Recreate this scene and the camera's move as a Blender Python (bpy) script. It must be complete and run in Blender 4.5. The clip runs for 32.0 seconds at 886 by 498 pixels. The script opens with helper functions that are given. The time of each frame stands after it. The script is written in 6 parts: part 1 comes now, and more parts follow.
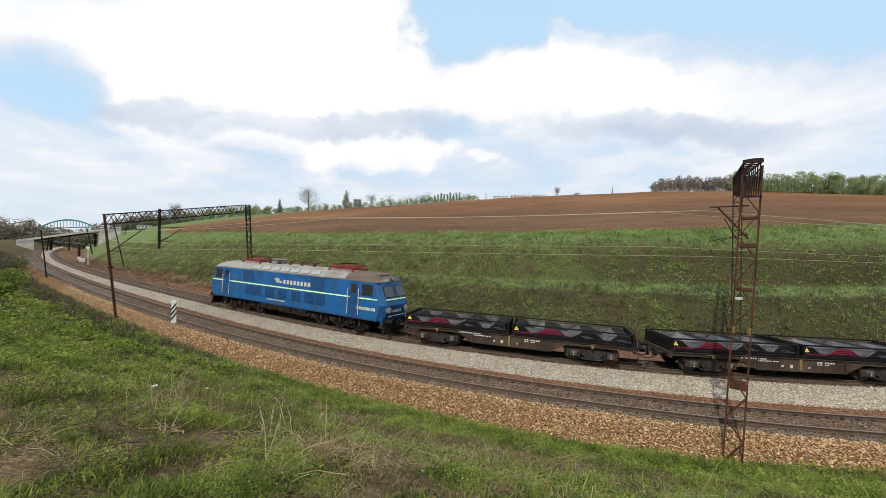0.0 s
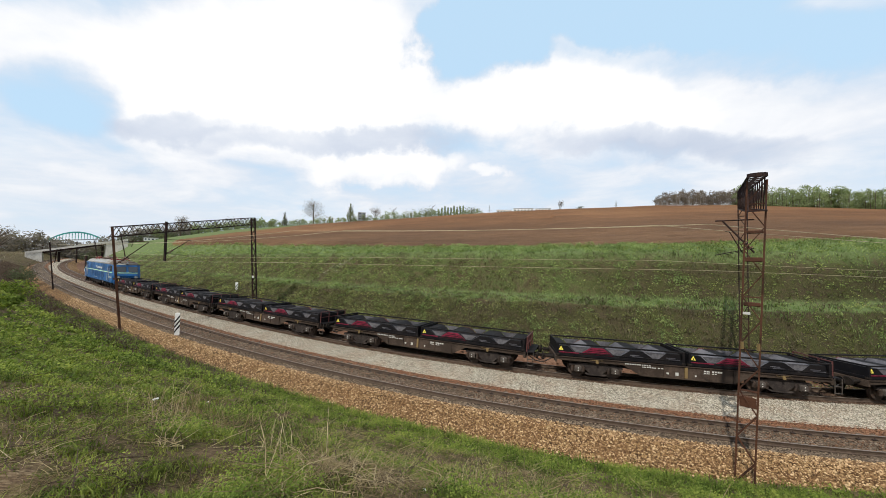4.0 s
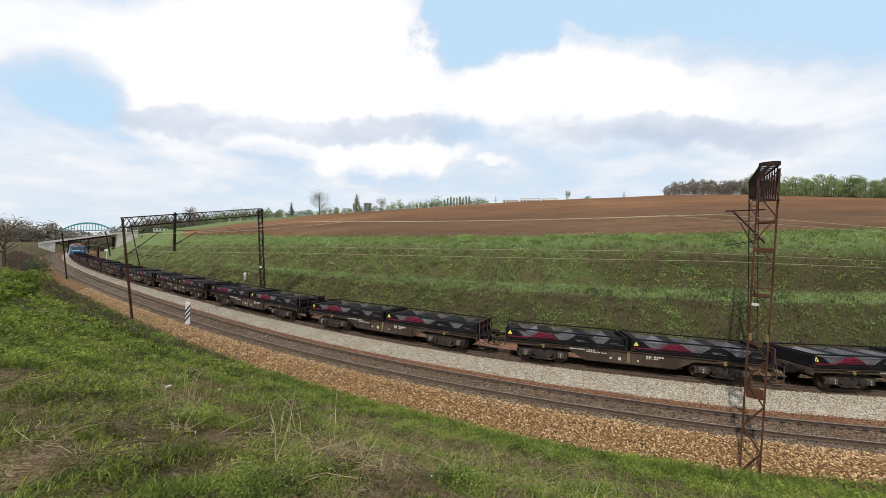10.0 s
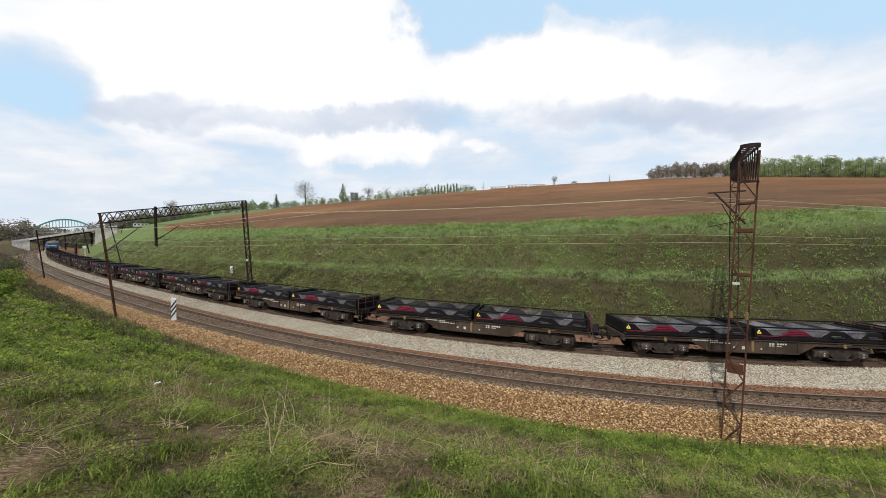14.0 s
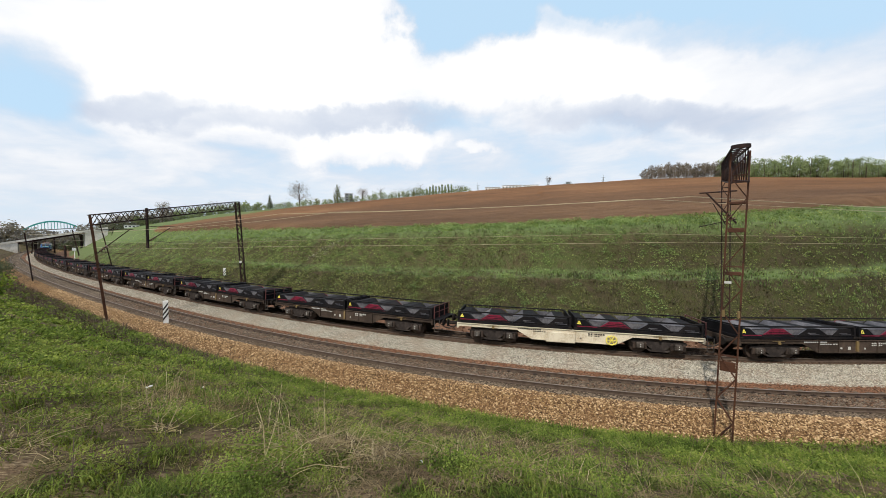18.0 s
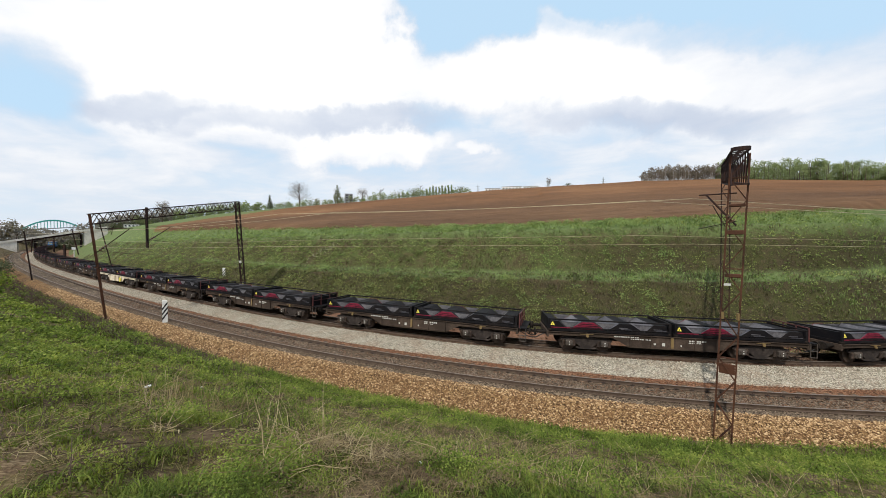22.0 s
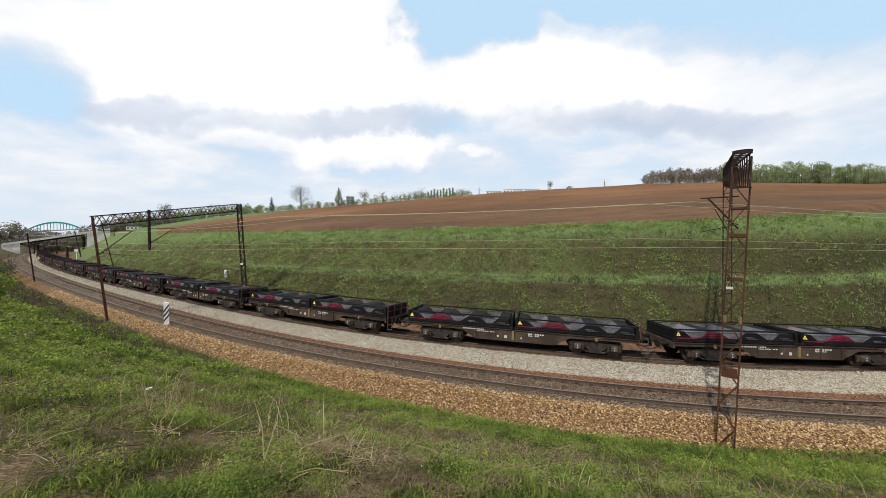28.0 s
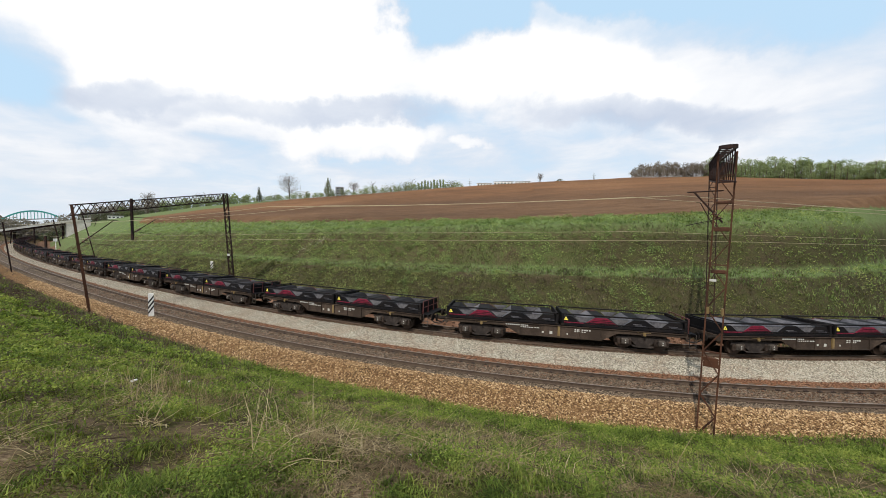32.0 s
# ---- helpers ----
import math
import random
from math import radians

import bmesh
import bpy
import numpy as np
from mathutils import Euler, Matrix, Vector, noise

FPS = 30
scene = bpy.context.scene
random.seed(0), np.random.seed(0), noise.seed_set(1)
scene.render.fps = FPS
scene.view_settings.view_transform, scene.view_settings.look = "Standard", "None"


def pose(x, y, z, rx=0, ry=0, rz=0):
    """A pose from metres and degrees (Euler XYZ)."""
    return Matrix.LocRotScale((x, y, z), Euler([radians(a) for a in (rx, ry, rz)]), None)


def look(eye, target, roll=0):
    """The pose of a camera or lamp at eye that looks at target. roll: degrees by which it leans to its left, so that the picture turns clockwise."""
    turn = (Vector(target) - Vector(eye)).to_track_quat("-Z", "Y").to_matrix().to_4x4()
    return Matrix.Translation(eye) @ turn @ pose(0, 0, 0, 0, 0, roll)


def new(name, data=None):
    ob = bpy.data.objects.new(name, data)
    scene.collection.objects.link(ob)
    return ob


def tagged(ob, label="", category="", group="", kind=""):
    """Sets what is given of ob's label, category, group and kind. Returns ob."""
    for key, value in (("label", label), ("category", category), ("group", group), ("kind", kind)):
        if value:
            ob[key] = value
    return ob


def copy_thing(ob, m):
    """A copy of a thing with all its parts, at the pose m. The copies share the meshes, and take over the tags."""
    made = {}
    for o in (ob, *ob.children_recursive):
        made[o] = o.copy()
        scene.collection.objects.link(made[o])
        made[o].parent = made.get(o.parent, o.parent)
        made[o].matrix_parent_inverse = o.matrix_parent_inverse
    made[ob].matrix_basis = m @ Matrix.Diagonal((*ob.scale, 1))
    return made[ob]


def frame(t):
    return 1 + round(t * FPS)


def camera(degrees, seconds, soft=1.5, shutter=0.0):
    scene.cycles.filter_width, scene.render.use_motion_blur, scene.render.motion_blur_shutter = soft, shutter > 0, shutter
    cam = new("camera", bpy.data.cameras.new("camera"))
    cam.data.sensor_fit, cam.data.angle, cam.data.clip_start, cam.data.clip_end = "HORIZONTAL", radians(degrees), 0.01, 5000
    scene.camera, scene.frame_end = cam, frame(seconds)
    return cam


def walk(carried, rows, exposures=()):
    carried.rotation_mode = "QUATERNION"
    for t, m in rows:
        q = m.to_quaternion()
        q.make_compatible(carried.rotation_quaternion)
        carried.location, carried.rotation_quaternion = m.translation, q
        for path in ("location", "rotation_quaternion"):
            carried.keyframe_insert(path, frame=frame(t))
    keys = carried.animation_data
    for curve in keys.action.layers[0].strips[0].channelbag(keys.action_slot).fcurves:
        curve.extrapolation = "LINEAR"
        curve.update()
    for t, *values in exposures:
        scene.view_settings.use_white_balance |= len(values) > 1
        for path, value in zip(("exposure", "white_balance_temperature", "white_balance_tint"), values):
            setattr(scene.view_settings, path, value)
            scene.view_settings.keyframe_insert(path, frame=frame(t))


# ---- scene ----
# Camera: held by hand on top of the cutting's bank; it only sways.
EYE = (0.0, 0.0, 5.846)
cam = camera(102.68, 32.0, soft=0.8, shutter=0.0)
SWAY = [
    (0, 0, 88.66, -0.57), (0.5, -0.38, 88.47, -1.29), (1, -0.3, 88.89, -0.94), (1.5, -0.2, 89.29, -0.83), (2, 0.41, 89.45, -0.58),
    (2.5, 0.69, 89.79, -0.26), (3, 0.9, 90.63, -0.22), (3.5, 0.65, 91.13, -0.26), (5.5, 0.85, 88.84, -0.77), (6, 0.66, 89.08, -0.64),
    (6.5, 1.19, 89.19, -0.44), (7, 1.4, 89.34, -0.81), (7.5, 1.25, 89.31, -0.35), (8, 1.25, 89.41, -0.31), (8.5, 1.37, 89.33, -0.39),
    (9, 1.29, 89.14, -0.65), (9.5, 1.36, 89.2, -0.46), (10, 1.54, 89.22, -0.37), (10.5, 1.63, 89.17, -0.42), (11, 1.38, 89.26, -0.64),
    (11.5, 1.71, 89.11, -0.62), (12, 1.53, 88.63, -1.02), (12.5, 1.12, 87.78, -1.3), (13, 0.52, 87.52, -1.56), (13.5, -0.26, 87.49, -1.66),
    (14, -0.27, 87.32, -1.8), (14.5, -0.49, 87.68, -1.78), (16.5, -0.78, 88.57, -1.94), (17, -0.66, 88.22, -2), (17.5, -0.83, 87.74, -1.94),
    (18, -1.09, 87.42, -2.03), (18.5, -0.82, 87.2, -1.86), (19, -0.91, 87.28, -1.98), (19.5, -0.56, 87.29, -1.87), (20, -0.51, 87.19, -1.82),
    (20.5, -0.67, 87.01, -1.76), (21, -0.6, 87.42, -1.6), (21.5, -0.58, 87.81, -1.78), (22, -1.13, 87.55, -1.76), (22.5, -1.26, 87.71, -1.61),
    (23, -1.31, 87.82, -1.7), (23.5, -1.14, 87.85, -1.63), (24, -0.92, 87.84, -1.74), (24.5, -0.85, 87.58, -1.79), (25, -0.96, 87.71, -1.86),
    (25.5, -0.85, 87.69, -1.82), (27.5, -0.85, 87.88, -1.93), (28, -0.93, 87.99, -1.65), (28.5, -0.87, 88.04, -1.73), (29, -0.91, 88.04, -1.8),
    (29.5, -0.83, 87.9, -1.91), (30, -0.87, 87.93, -1.75), (30.5, -1.1, 87.93, -1.83), (31, -1.07, 87.97, -1.92), (31.5, -1.71, 87.63, -1.75),
    (32, -2.52, 86.66, -1.29)]
walk(cam, [(t, Matrix.Translation(EYE) @ pose(0, 0, 0, 0, 0, head) @ pose(0, 0, 0, up + 0.82) @ pose(0, 0, 0, 0, 0, lean + 1.74)) for t, head, up, lean in SWAY])

# ---- light: a bright, broken spring sky and a hazy sun behind the camera's left shoulder ----
SUN_TO = Vector((-0.50, -0.80, 1.10)).normalized()      # towards the sun
sun = new("sun", bpy.data.lights.new("sun", "SUN"))
sun.data.energy, sun.data.angle, sun.data.color = 4.3, radians(0.8), (1.0, 0.93, 0.81)
sun.matrix_world = look(SUN_TO * 50, (0, 0, 0))


class Nodes:
    """A short way to wire shader nodes."""

    def __init__(self, tree):
        self.t = tree
        tree.nodes.clear()

    def n(self, kind, props=None, **ins):
        node = self.t.nodes.new(kind)
        for k, v in (props or {}).items():
            setattr(node, k, v)
        for k, v in ins.items():
            key = int(k[1:]) if k[0] == "i" and k[1:].isdigit() else k.replace("_", " ")
            sock = node.inputs[key]
            if isinstance(v, bpy.types.NodeSocket):
                self.t.links.new(v, sock)
            else:
                sock.default_value = v
        return node

    def math(self, op, a, b=0.0, clamp=False):
        return self.n("ShaderNodeMath", {"operation": op, "use_clamp": clamp}, i0=a, i1=b).outputs[0]

    def mix(self, fac, a, b, blend="MIX"):
        node = self.n("ShaderNodeMix", {"data_type": "RGBA", "blend_type": blend}, i0=fac, i6=a, i7=b)
        return node.outputs[2]

    def ramp(self, fac, *stops):
        node = self.n("ShaderNodeValToRGB", Fac=fac)
        e = node.color_ramp.elements
        while len(e) < len(stops):
            e.new(0.5)
        for el, (p, c) in zip(e, stops):
            el.position, el.color = p, (*c, 1) if len(c) == 3 else c
        return node.outputs[0]

    def step(self, v, lo, hi):
        return self.n("ShaderNodeMapRange", {"interpolation_type": "SMOOTHSTEP"}, Value=v, From_Min=lo, From_Max=hi).outputs[0]

    def noise(self, vec, scale, detail=4.0, rough=0.55, dist=0.0):
        return self.n("ShaderNodeTexNoise", None, Vector=vec, Scale=scale, Detail=detail, Roughness=rough, Distortion=dist).outputs[0]


def grey(v):
    return (v, v, v, 1)


def rgb(r, g, b):
    return (r, g, b, 1)


def make_world():
    world = bpy.data.worlds.new("sky")
    scene.world = world
    world.use_nodes = True
    w = Nodes(world.node_tree)
    sky = w.n("ShaderNodeTexSky", {"sky_type": "NISHITA", "sun_disc": False, "sun_elevation": math.asin(SUN_TO.z),
                                   "sun_rotation": math.atan2(SUN_TO.x, SUN_TO.y), "air_density": 1.0, "dust_density": 1.6, "ozone_density": 1.2})
    co = w.n("ShaderNodeMapping", None, Vector=w.n("ShaderNodeTexCoord").outputs["Generated"], Rotation=(radians(-0.82), radians(1.74), 0)).outputs[0]
    sep = w.n("ShaderNodeSeparateXYZ", None, Vector=co)
    # the cloud layer, seen in perspective towards the horizon
    h = w.math("ADD", w.math("MAXIMUM", sep.outputs[2], 0.0), 0.16)
    flat = w.n("ShaderNodeCombineXYZ", None, X=w.math("DIVIDE", sep.outputs[0], h), Y=w.math("DIVIDE", sep.outputs[1], h), Z=0.35).outputs[0]
    puffs = w.noise(flat, 1.9, 8.0, 0.56, 0.3)
    rolls = w.noise(flat, 0.75, 6.0, 0.5, 0.4)
    # bearing and height, with ragged edges, for the large banks and gaps
    ahead = w.math("MAXIMUM", w.math("ABSOLUTE", sep.outputs[1]), 0.25)
    rag = w.n("ShaderNodeTexNoise", None, Vector=co, Scale=3.2, Detail=7.0, Roughness=0.58)
    rag = w.n("ShaderNodeSeparateXYZ", None, Vector=rag.outputs["Color"])
    px = w.math("ADD", w.math("DIVIDE", sep.outputs[0], ahead), w.math("MULTIPLY", w.math("SUBTRACT", rag.outputs[0], 0.5), 0.55))
    pz = w.math("ADD", w.math("DIVIDE", sep.outputs[2], ahead), w.math("MULTIPLY", w.math("SUBTRACT", rag.outputs[1], 0.5), 0.30))
    cover, shade = 0.18, 0.0
    for x, z, rx, rz, weight in BANKS:
        a = w.math("DIVIDE", w.math("SUBTRACT", px, x), rx)
        b = w.math("DIVIDE", w.math("SUBTRACT", pz, z), rz)
        near = w.step(w.math("ADD", w.math("MULTIPLY", a, a), w.math("MULTIPLY", b, b)), 1.5, 0.1)
        if weight == "base":
            shade = w.math("ADD", w.math("MULTIPLY", near, 0.9), shade)
        else:
            cover = w.math("ADD", w.math("MULTIPLY", near, weight), cover)
    cover = w.math("ADD", cover, w.math("MULTIPLY", w.math("SUBTRACT", puffs, 0.5), 1.1))
    mass = w.step(cover, -0.30, 0.50)
    lit = w.math("SUBTRACT", w.math("ADD", w.math("MULTIPLY", cover, 0.62), w.math("MULTIPLY", rolls, 0.5)), w.math("MULTIPLY", shade, 0.45))
    tone = w.ramp(lit, (0.05, (0.60, 0.67, 0.80)), (0.34, (0.76, 0.81, 0.90)), (0.60, (1.0, 1.01, 1.03)), (0.85, (1.3, 1.3, 1.3)))
    blue = w.mix(0.85, w.mix(1.0, sky.outputs[0], grey(0.10), "MULTIPLY"), rgb(0.60, 0.84, 1.06))
    haze = w.step(sep.outputs[2], 0.26, 0.0)
    seen = w.mix(mass, blue, tone)
    seen = w.mix(w.math("MULTIPLY", haze, 0.62), seen, rgb(0.80, 0.845, 0.90))
    bg = w.n("ShaderNodeBackground", None, Color=seen, Strength=1.0)
    w.n("ShaderNodeOutputWorld", None, Surface=bg.outputs[0])


# the sky's banks (+), gaps (-) and grey bases: bearing, height, half width, half height
BANKS = [(-0.48, 0.50, 0.55, 0.26, 0.75), (0.36, 0.40, 0.34, 0.13, 0.60), (-1.15, 0.60, 0.30, 0.14, 0.35), (0.85, 0.36, 0.45, 0.18, 0.25),
         (-1.10, 0.45, 0.22, 0.12, -0.50), (0.10, 0.62, 0.16, 0.15, -1.0), (0.50, 0.68, 0.48, 0.10, -1.15), (0.44, 0.655, 0.07, 0.03, 0.7), (1.05, 0.56, 0.30, 0.09, -0.45), (0.30, 0.90, 0.6, 0.15, -0.4),
         (-0.30, 0.315, 0.42, 0.045, "base"), (0.62, 0.30, 0.4, 0.05, "base"), (-0.75, 0.36, 0.25, 0.04, "base"),
         (-0.18, 0.245, 0.18, 0.045, 0.45), (0.12, 0.232, 0.07, 0.02, 0.3), (-0.9, 0.20, 0.35, 0.05, 0.2)]
make_world()
scene.view_settings.exposure = 0.0


# ---- materials ----
MATS = {}


def material(name, build):
    m = bpy.data.materials.new(name)
    m.use_nodes = True
    w = Nodes(m.node_tree)
    col, rough, metal, bump, extra = build(w)
    b = w.n("ShaderNodeBsdfPrincipled", None, Base_Color=col, Roughness=rough, Metallic=metal)
    thin = (extra or {}).pop("thin", 0.0)
    for k, v in (extra or {}).items():
        b.inputs[k].default_value = v
    if bump is not None:
        height, strength, dist = bump
        bm = w.n("ShaderNodeBump", None, Height=height, Strength=strength, Distance=dist)
        w.t.links.new(bm.outputs[0], b.inputs["Normal"])
    if thin:
        # light that passes through a leaf
        tr = w.n("ShaderNodeBsdfTranslucent", None, Color=w.mix(1.0, col, rgb(1.15, 1.1, 0.6), "MULTIPLY"))
        b = w.n("ShaderNodeMixShader", None, i0=thin, i1=b.outputs[0], i2=tr.outputs[0])
    w.n("ShaderNodeOutputMaterial", None, Surface=b.outputs[0])
    MATS[name] = m
    return m


def obj(w):
    return w.n("ShaderNodeTexCoord").outputs["Object"]


def where(w):
    return w.n("ShaderNodeNewGeometry").outputs["Position"]


def island(w):
    return w.n("ShaderNodeNewGeometry").outputs["Random Per Island"]


def each(w):
    return w.n("ShaderNodeObjectInfo").outputs["Random"]


def worn(name, base, dirt, rough=0.6, metal=0.0, scale=2.5, amount=0.6, bump=0.25, gloss=0.3):
    """Painted or bare surface with stains at two sizes, and fine relief."""
    def build(w):
        p = obj(w)
        a = w.noise(p, scale, 6, 0.65)
        b = w.noise(p, scale * 9, 4, 0.6)
        k = w.math("MULTIPLY", w.step(w.math("ADD", w.math("MULTIPLY", a, 0.7), w.math("MULTIPLY", b, 0.3)), 0.42, 0.66), amount)
        col = w.mix(k, rgb(*base), rgb(*dirt))
        r = w.math("ADD", w.math("MULTIPLY", k, 0.3), rough)
        return col, r, metal, (b, bump, 0.01), {"Specular IOR Level": gloss}
    return material(name, build)


def m_grass(w):
    """The near bank's floor: moss and short grass over dark earth, with rusty dead patches."""
    p = where(w)
    a = w.noise(p, 0.35, 5, 0.6)
    b = w.noise(p, 2.1, 6, 0.7)
    c = w.noise(p, 17.0, 4, 0.7)
    g = w.ramp(w.math("ADD", w.math("MULTIPLY", b, 0.65), w.math("MULTIPLY", c, 0.35)),
               (0.34, (0.014, 0.012, 0.006)), (0.47, (0.052, 0.050, 0.014)), (0.60, (0.098, 0.104, 0.024)), (0.78, (0.175, 0.155, 0.06)))
    # felted dead straw, matted two ways over brown litter
    lay = [w.noise(w.n("ShaderNodeMapping", None, Vector=p, Rotation=(0, 0, radians(turn)), Scale=(9.0, 90.0, 40.0)).outputs[0], 1.0, 3, 0.6, 0.6) for turn in (25, 112)]
    felt = w.math("MAXIMUM", lay[0], lay[1])
    dead = w.ramp(w.math("ADD", w.math("MULTIPLY", felt, 0.75), w.math("MULTIPLY", c, 0.25)), (0.42, (0.034, 0.020, 0.014)), (0.54, (0.115, 0.076, 0.050)), (0.70, (0.25, 0.195, 0.125)))
    col = w.mix(w.math("MULTIPLY", w.step(w.math("ADD", w.math("MULTIPLY", a, 0.35), w.math("MULTIPLY", b, 0.65)), 0.44, 0.55), 0.9), g, dead)
    return col, 0.95, 0.0, (w.math("ADD", b, c), 0.5, 0.05), {"Specular IOR Level": 0.08}


def m_far(w):
    """The far side of the cutting and the field: scrub below, weeds above, grass on terrace and lip, ploughed soil beyond."""
    p = where(w)
    a = w.noise(p, 0.30, 5, 0.65)
    b = w.noise(p, 2.6, 6, 0.72)
    c = w.noise(p, 18.0, 3, 0.7)
    rough_edge = w.math("ADD", w.math("MULTIPLY", w.math("SUBTRACT", b, 0.5), 0.9), w.math("MULTIPLY", w.math("SUBTRACT", a, 0.5), 0.8))

    def mask(name, soft=0.25):
        v = w.n("ShaderNodeAttribute", {"attribute_name": name}).outputs["Fac"]
        return w.step(w.math("ADD", v, w.math("MULTIPLY", rough_edge, 0.8)), 0.5 - soft, 0.5 + soft)
    fine = w.step(c, 0.3, 0.7)
    soil = w.mix(fine, rgb(0.022, 0.017, 0.010), rgb(0.120, 0.090, 0.052))
    herb = w.mix(fine, rgb(0.026, 0.034, 0.011), rgb(0.100, 0.125, 0.042))
    k = w.step(w.math("ADD", w.math("MULTIPLY", a, 0.45), w.math("MULTIPLY", b, 0.55)), 0.40, 0.58)
    weeds = w.mix(k, soil, herb)
    scrub = w.mix(k, w.mix(fine, rgb(0.014, 0.011, 0.007), rgb(0.085, 0.066, 0.040)), w.mix(fine, rgb(0.016, 0.019, 0.007), rgb(0.072, 0.076, 0.026)))
    grass = w.ramp(w.math("ADD", w.math("MULTIPLY", b, 0.55), w.math("MULTIPLY", c, 0.45)),
                   (0.3, (0.056, 0.078, 0.030)), (0.5, (0.106, 0.148, 0.057)), (0.7, (0.155, 0.198, 0.085)))
    col = w.mix(mask("low"), weeds, scrub)
    col = w.mix(w.math("MULTIPLY", mask("lush", 0.4), 0.85), col, grass)
    # ploughed soil, with faint rows
    d = w.noise(p, 0.02, 5, 0.6)
    e = w.noise(p, 0.3, 6, 0.75)
    turned = w.n("ShaderNodeMapping", None, Vector=p, Rotation=(0, 0, radians(-14)), Scale=(0.05, 1.0, 1.0))
    rows = w.noise(turned.outputs[0], 0.9, 3, 0.6)
    q = w.math("ADD", w.math("MULTIPLY", d, 0.45), w.math("ADD", w.math("MULTIPLY", e, 0.22), w.math("MULTIPLY", rows, 0.33)))
    field = w.ramp(q, (0.36, (0.060, 0.030, 0.016)), (0.5, (0.108, 0.055, 0.028)), (0.64, (0.170, 0.092, 0.048)))
    # brighter and more orange with distance, up the hill
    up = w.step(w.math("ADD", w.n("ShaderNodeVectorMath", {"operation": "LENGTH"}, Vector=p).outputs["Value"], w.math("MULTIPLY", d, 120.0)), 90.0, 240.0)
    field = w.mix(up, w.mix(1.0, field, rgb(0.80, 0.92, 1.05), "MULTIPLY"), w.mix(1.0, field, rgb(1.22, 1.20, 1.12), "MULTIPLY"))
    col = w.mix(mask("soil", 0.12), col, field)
    return col, 0.96, 0.0, (w.math("ADD", b, c), 0.5, 0.08), {"Specular IOR Level": 0.08}


def m_dirt(w):
    p = where(w)
    b = w.noise(p, 1.5, 6, 0.7)
    c = w.noise(p, 22.0, 3, 0.7)
    col = w.ramp(w.math("ADD", w.math("MULTIPLY", b, 0.5), w.math("MULTIPLY", c, 0.5)),
                 (0.32, (0.04, 0.022, 0.014)), (0.5, (0.115, 0.062, 0.040)), (0.68, (0.22, 0.135, 0.092)))
    return col, 0.97, 0.0, (c, 0.7, 0.05), {"Specular IOR Level": 0.08}


def stones(name, dark, mid, light, rust, amount):
    """Crushed stone: each stone a cell of its own shade, with crevice shade painted dark into the gaps, and rust dust
    in patches.
    """
    def build(w):
        p = where(w)
        vor = w.n("ShaderNodeTexVoronoi", None, Vector=p, Scale=19.0)
        edge = w.n("ShaderNodeTexVoronoi", {"feature": "DISTANCE_TO_EDGE"}, Vector=p, Scale=19.0).outputs["Distance"]
        cell = w.n("ShaderNodeSeparateColor", None, Color=vor.outputs["Color"]).outputs[0]
        a = w.noise(p, 0.8, 5, 0.6)
        col = w.ramp(cell, (0.05, dark), (0.45, mid), (0.95, light))
        col = w.mix(w.math("MULTIPLY", w.step(a, 0.40, 0.62), amount), col, rgb(*rust))
        gap = w.step(edge, 0.0, 0.06)
        col = w.mix(gap, w.mix(0.75, col, grey(0.012)), col)
        return col, 0.9, 0.0, (w.math("SUBTRACT", gap, w.math("MULTIPLY", cell, 0.5)), 1.0, 0.05), {"Specular IOR Level": 0.12}
    return material(name, build)


def pebble(name, dark, mid, light):
    def build(w):
        r = island(w)
        col = w.ramp(r, (0.05, dark), (0.5, mid), (0.95, light))
        n = w.noise(where(w), 30.0, 3, 0.6)
        return w.mix(0.35, col, w.mix(1.0, col, n, "MULTIPLY")), 0.9, 0.0, None, {"Specular IOR Level": 0.15}
    return material(name, build)


def blades(name, lo, mid, hi):
    """Leaves and blades: a shade per leaf and broad patches."""
    def build(w):
        r = island(w)
        a = w.math("ADD", w.math("MULTIPLY", w.noise(where(w), 0.6, 4, 0.6), 0.5), w.math("MULTIPLY", w.noise(where(w), 2.6, 4, 0.65), 0.5))
        col = w.ramp(w.math("ADD", w.math("MULTIPLY", r, 0.45), w.math("MULTIPLY", w.step(a, 0.36, 0.64), 0.55)), (0.15, lo), (0.5, mid), (0.88, hi))
        return col, 0.75, 0.0, None, {"Specular IOR Level": 0.2, "thin": 0.4}
    return material(name, build)


def plain(name, c, rough=0.6, metal=0.0, extra=None):
    return material(name, lambda w: (w.mix(w.math("MULTIPLY", w.noise(obj(w), 6.0, 5, 0.6), 0.35), rgb(*c), rgb(*(v * 0.55 for v in c))), rough, metal, None, extra))


material("grass", m_grass)
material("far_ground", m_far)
material("dirt", m_dirt)
# beige kept darker than its loose stones, as painted shade between them
stones("ballast_beige", (0.050, 0.027, 0.013), (0.18, 0.103, 0.047), (0.37, 0.242, 0.118), (0.18, 0.095, 0.043), 0.5)
stones("ballast_white", (0.15, 0.133, 0.104), (0.36, 0.328, 0.262), (0.60, 0.55, 0.46), (0.32, 0.21, 0.14), 0.35)
# rusty stone, its colour lowered to stand in for shade beneath the train
stones("ballast_rust", (0.038, 0.024, 0.016), (0.105, 0.066, 0.044), (0.22, 0.150, 0.105), (0.075, 0.036, 0.022), 0.6)
stones("ballast_red", (0.060, 0.028, 0.015), (0.195, 0.092, 0.050), (0.34, 0.195, 0.12), (0.19, 0.076, 0.036), 0.6)
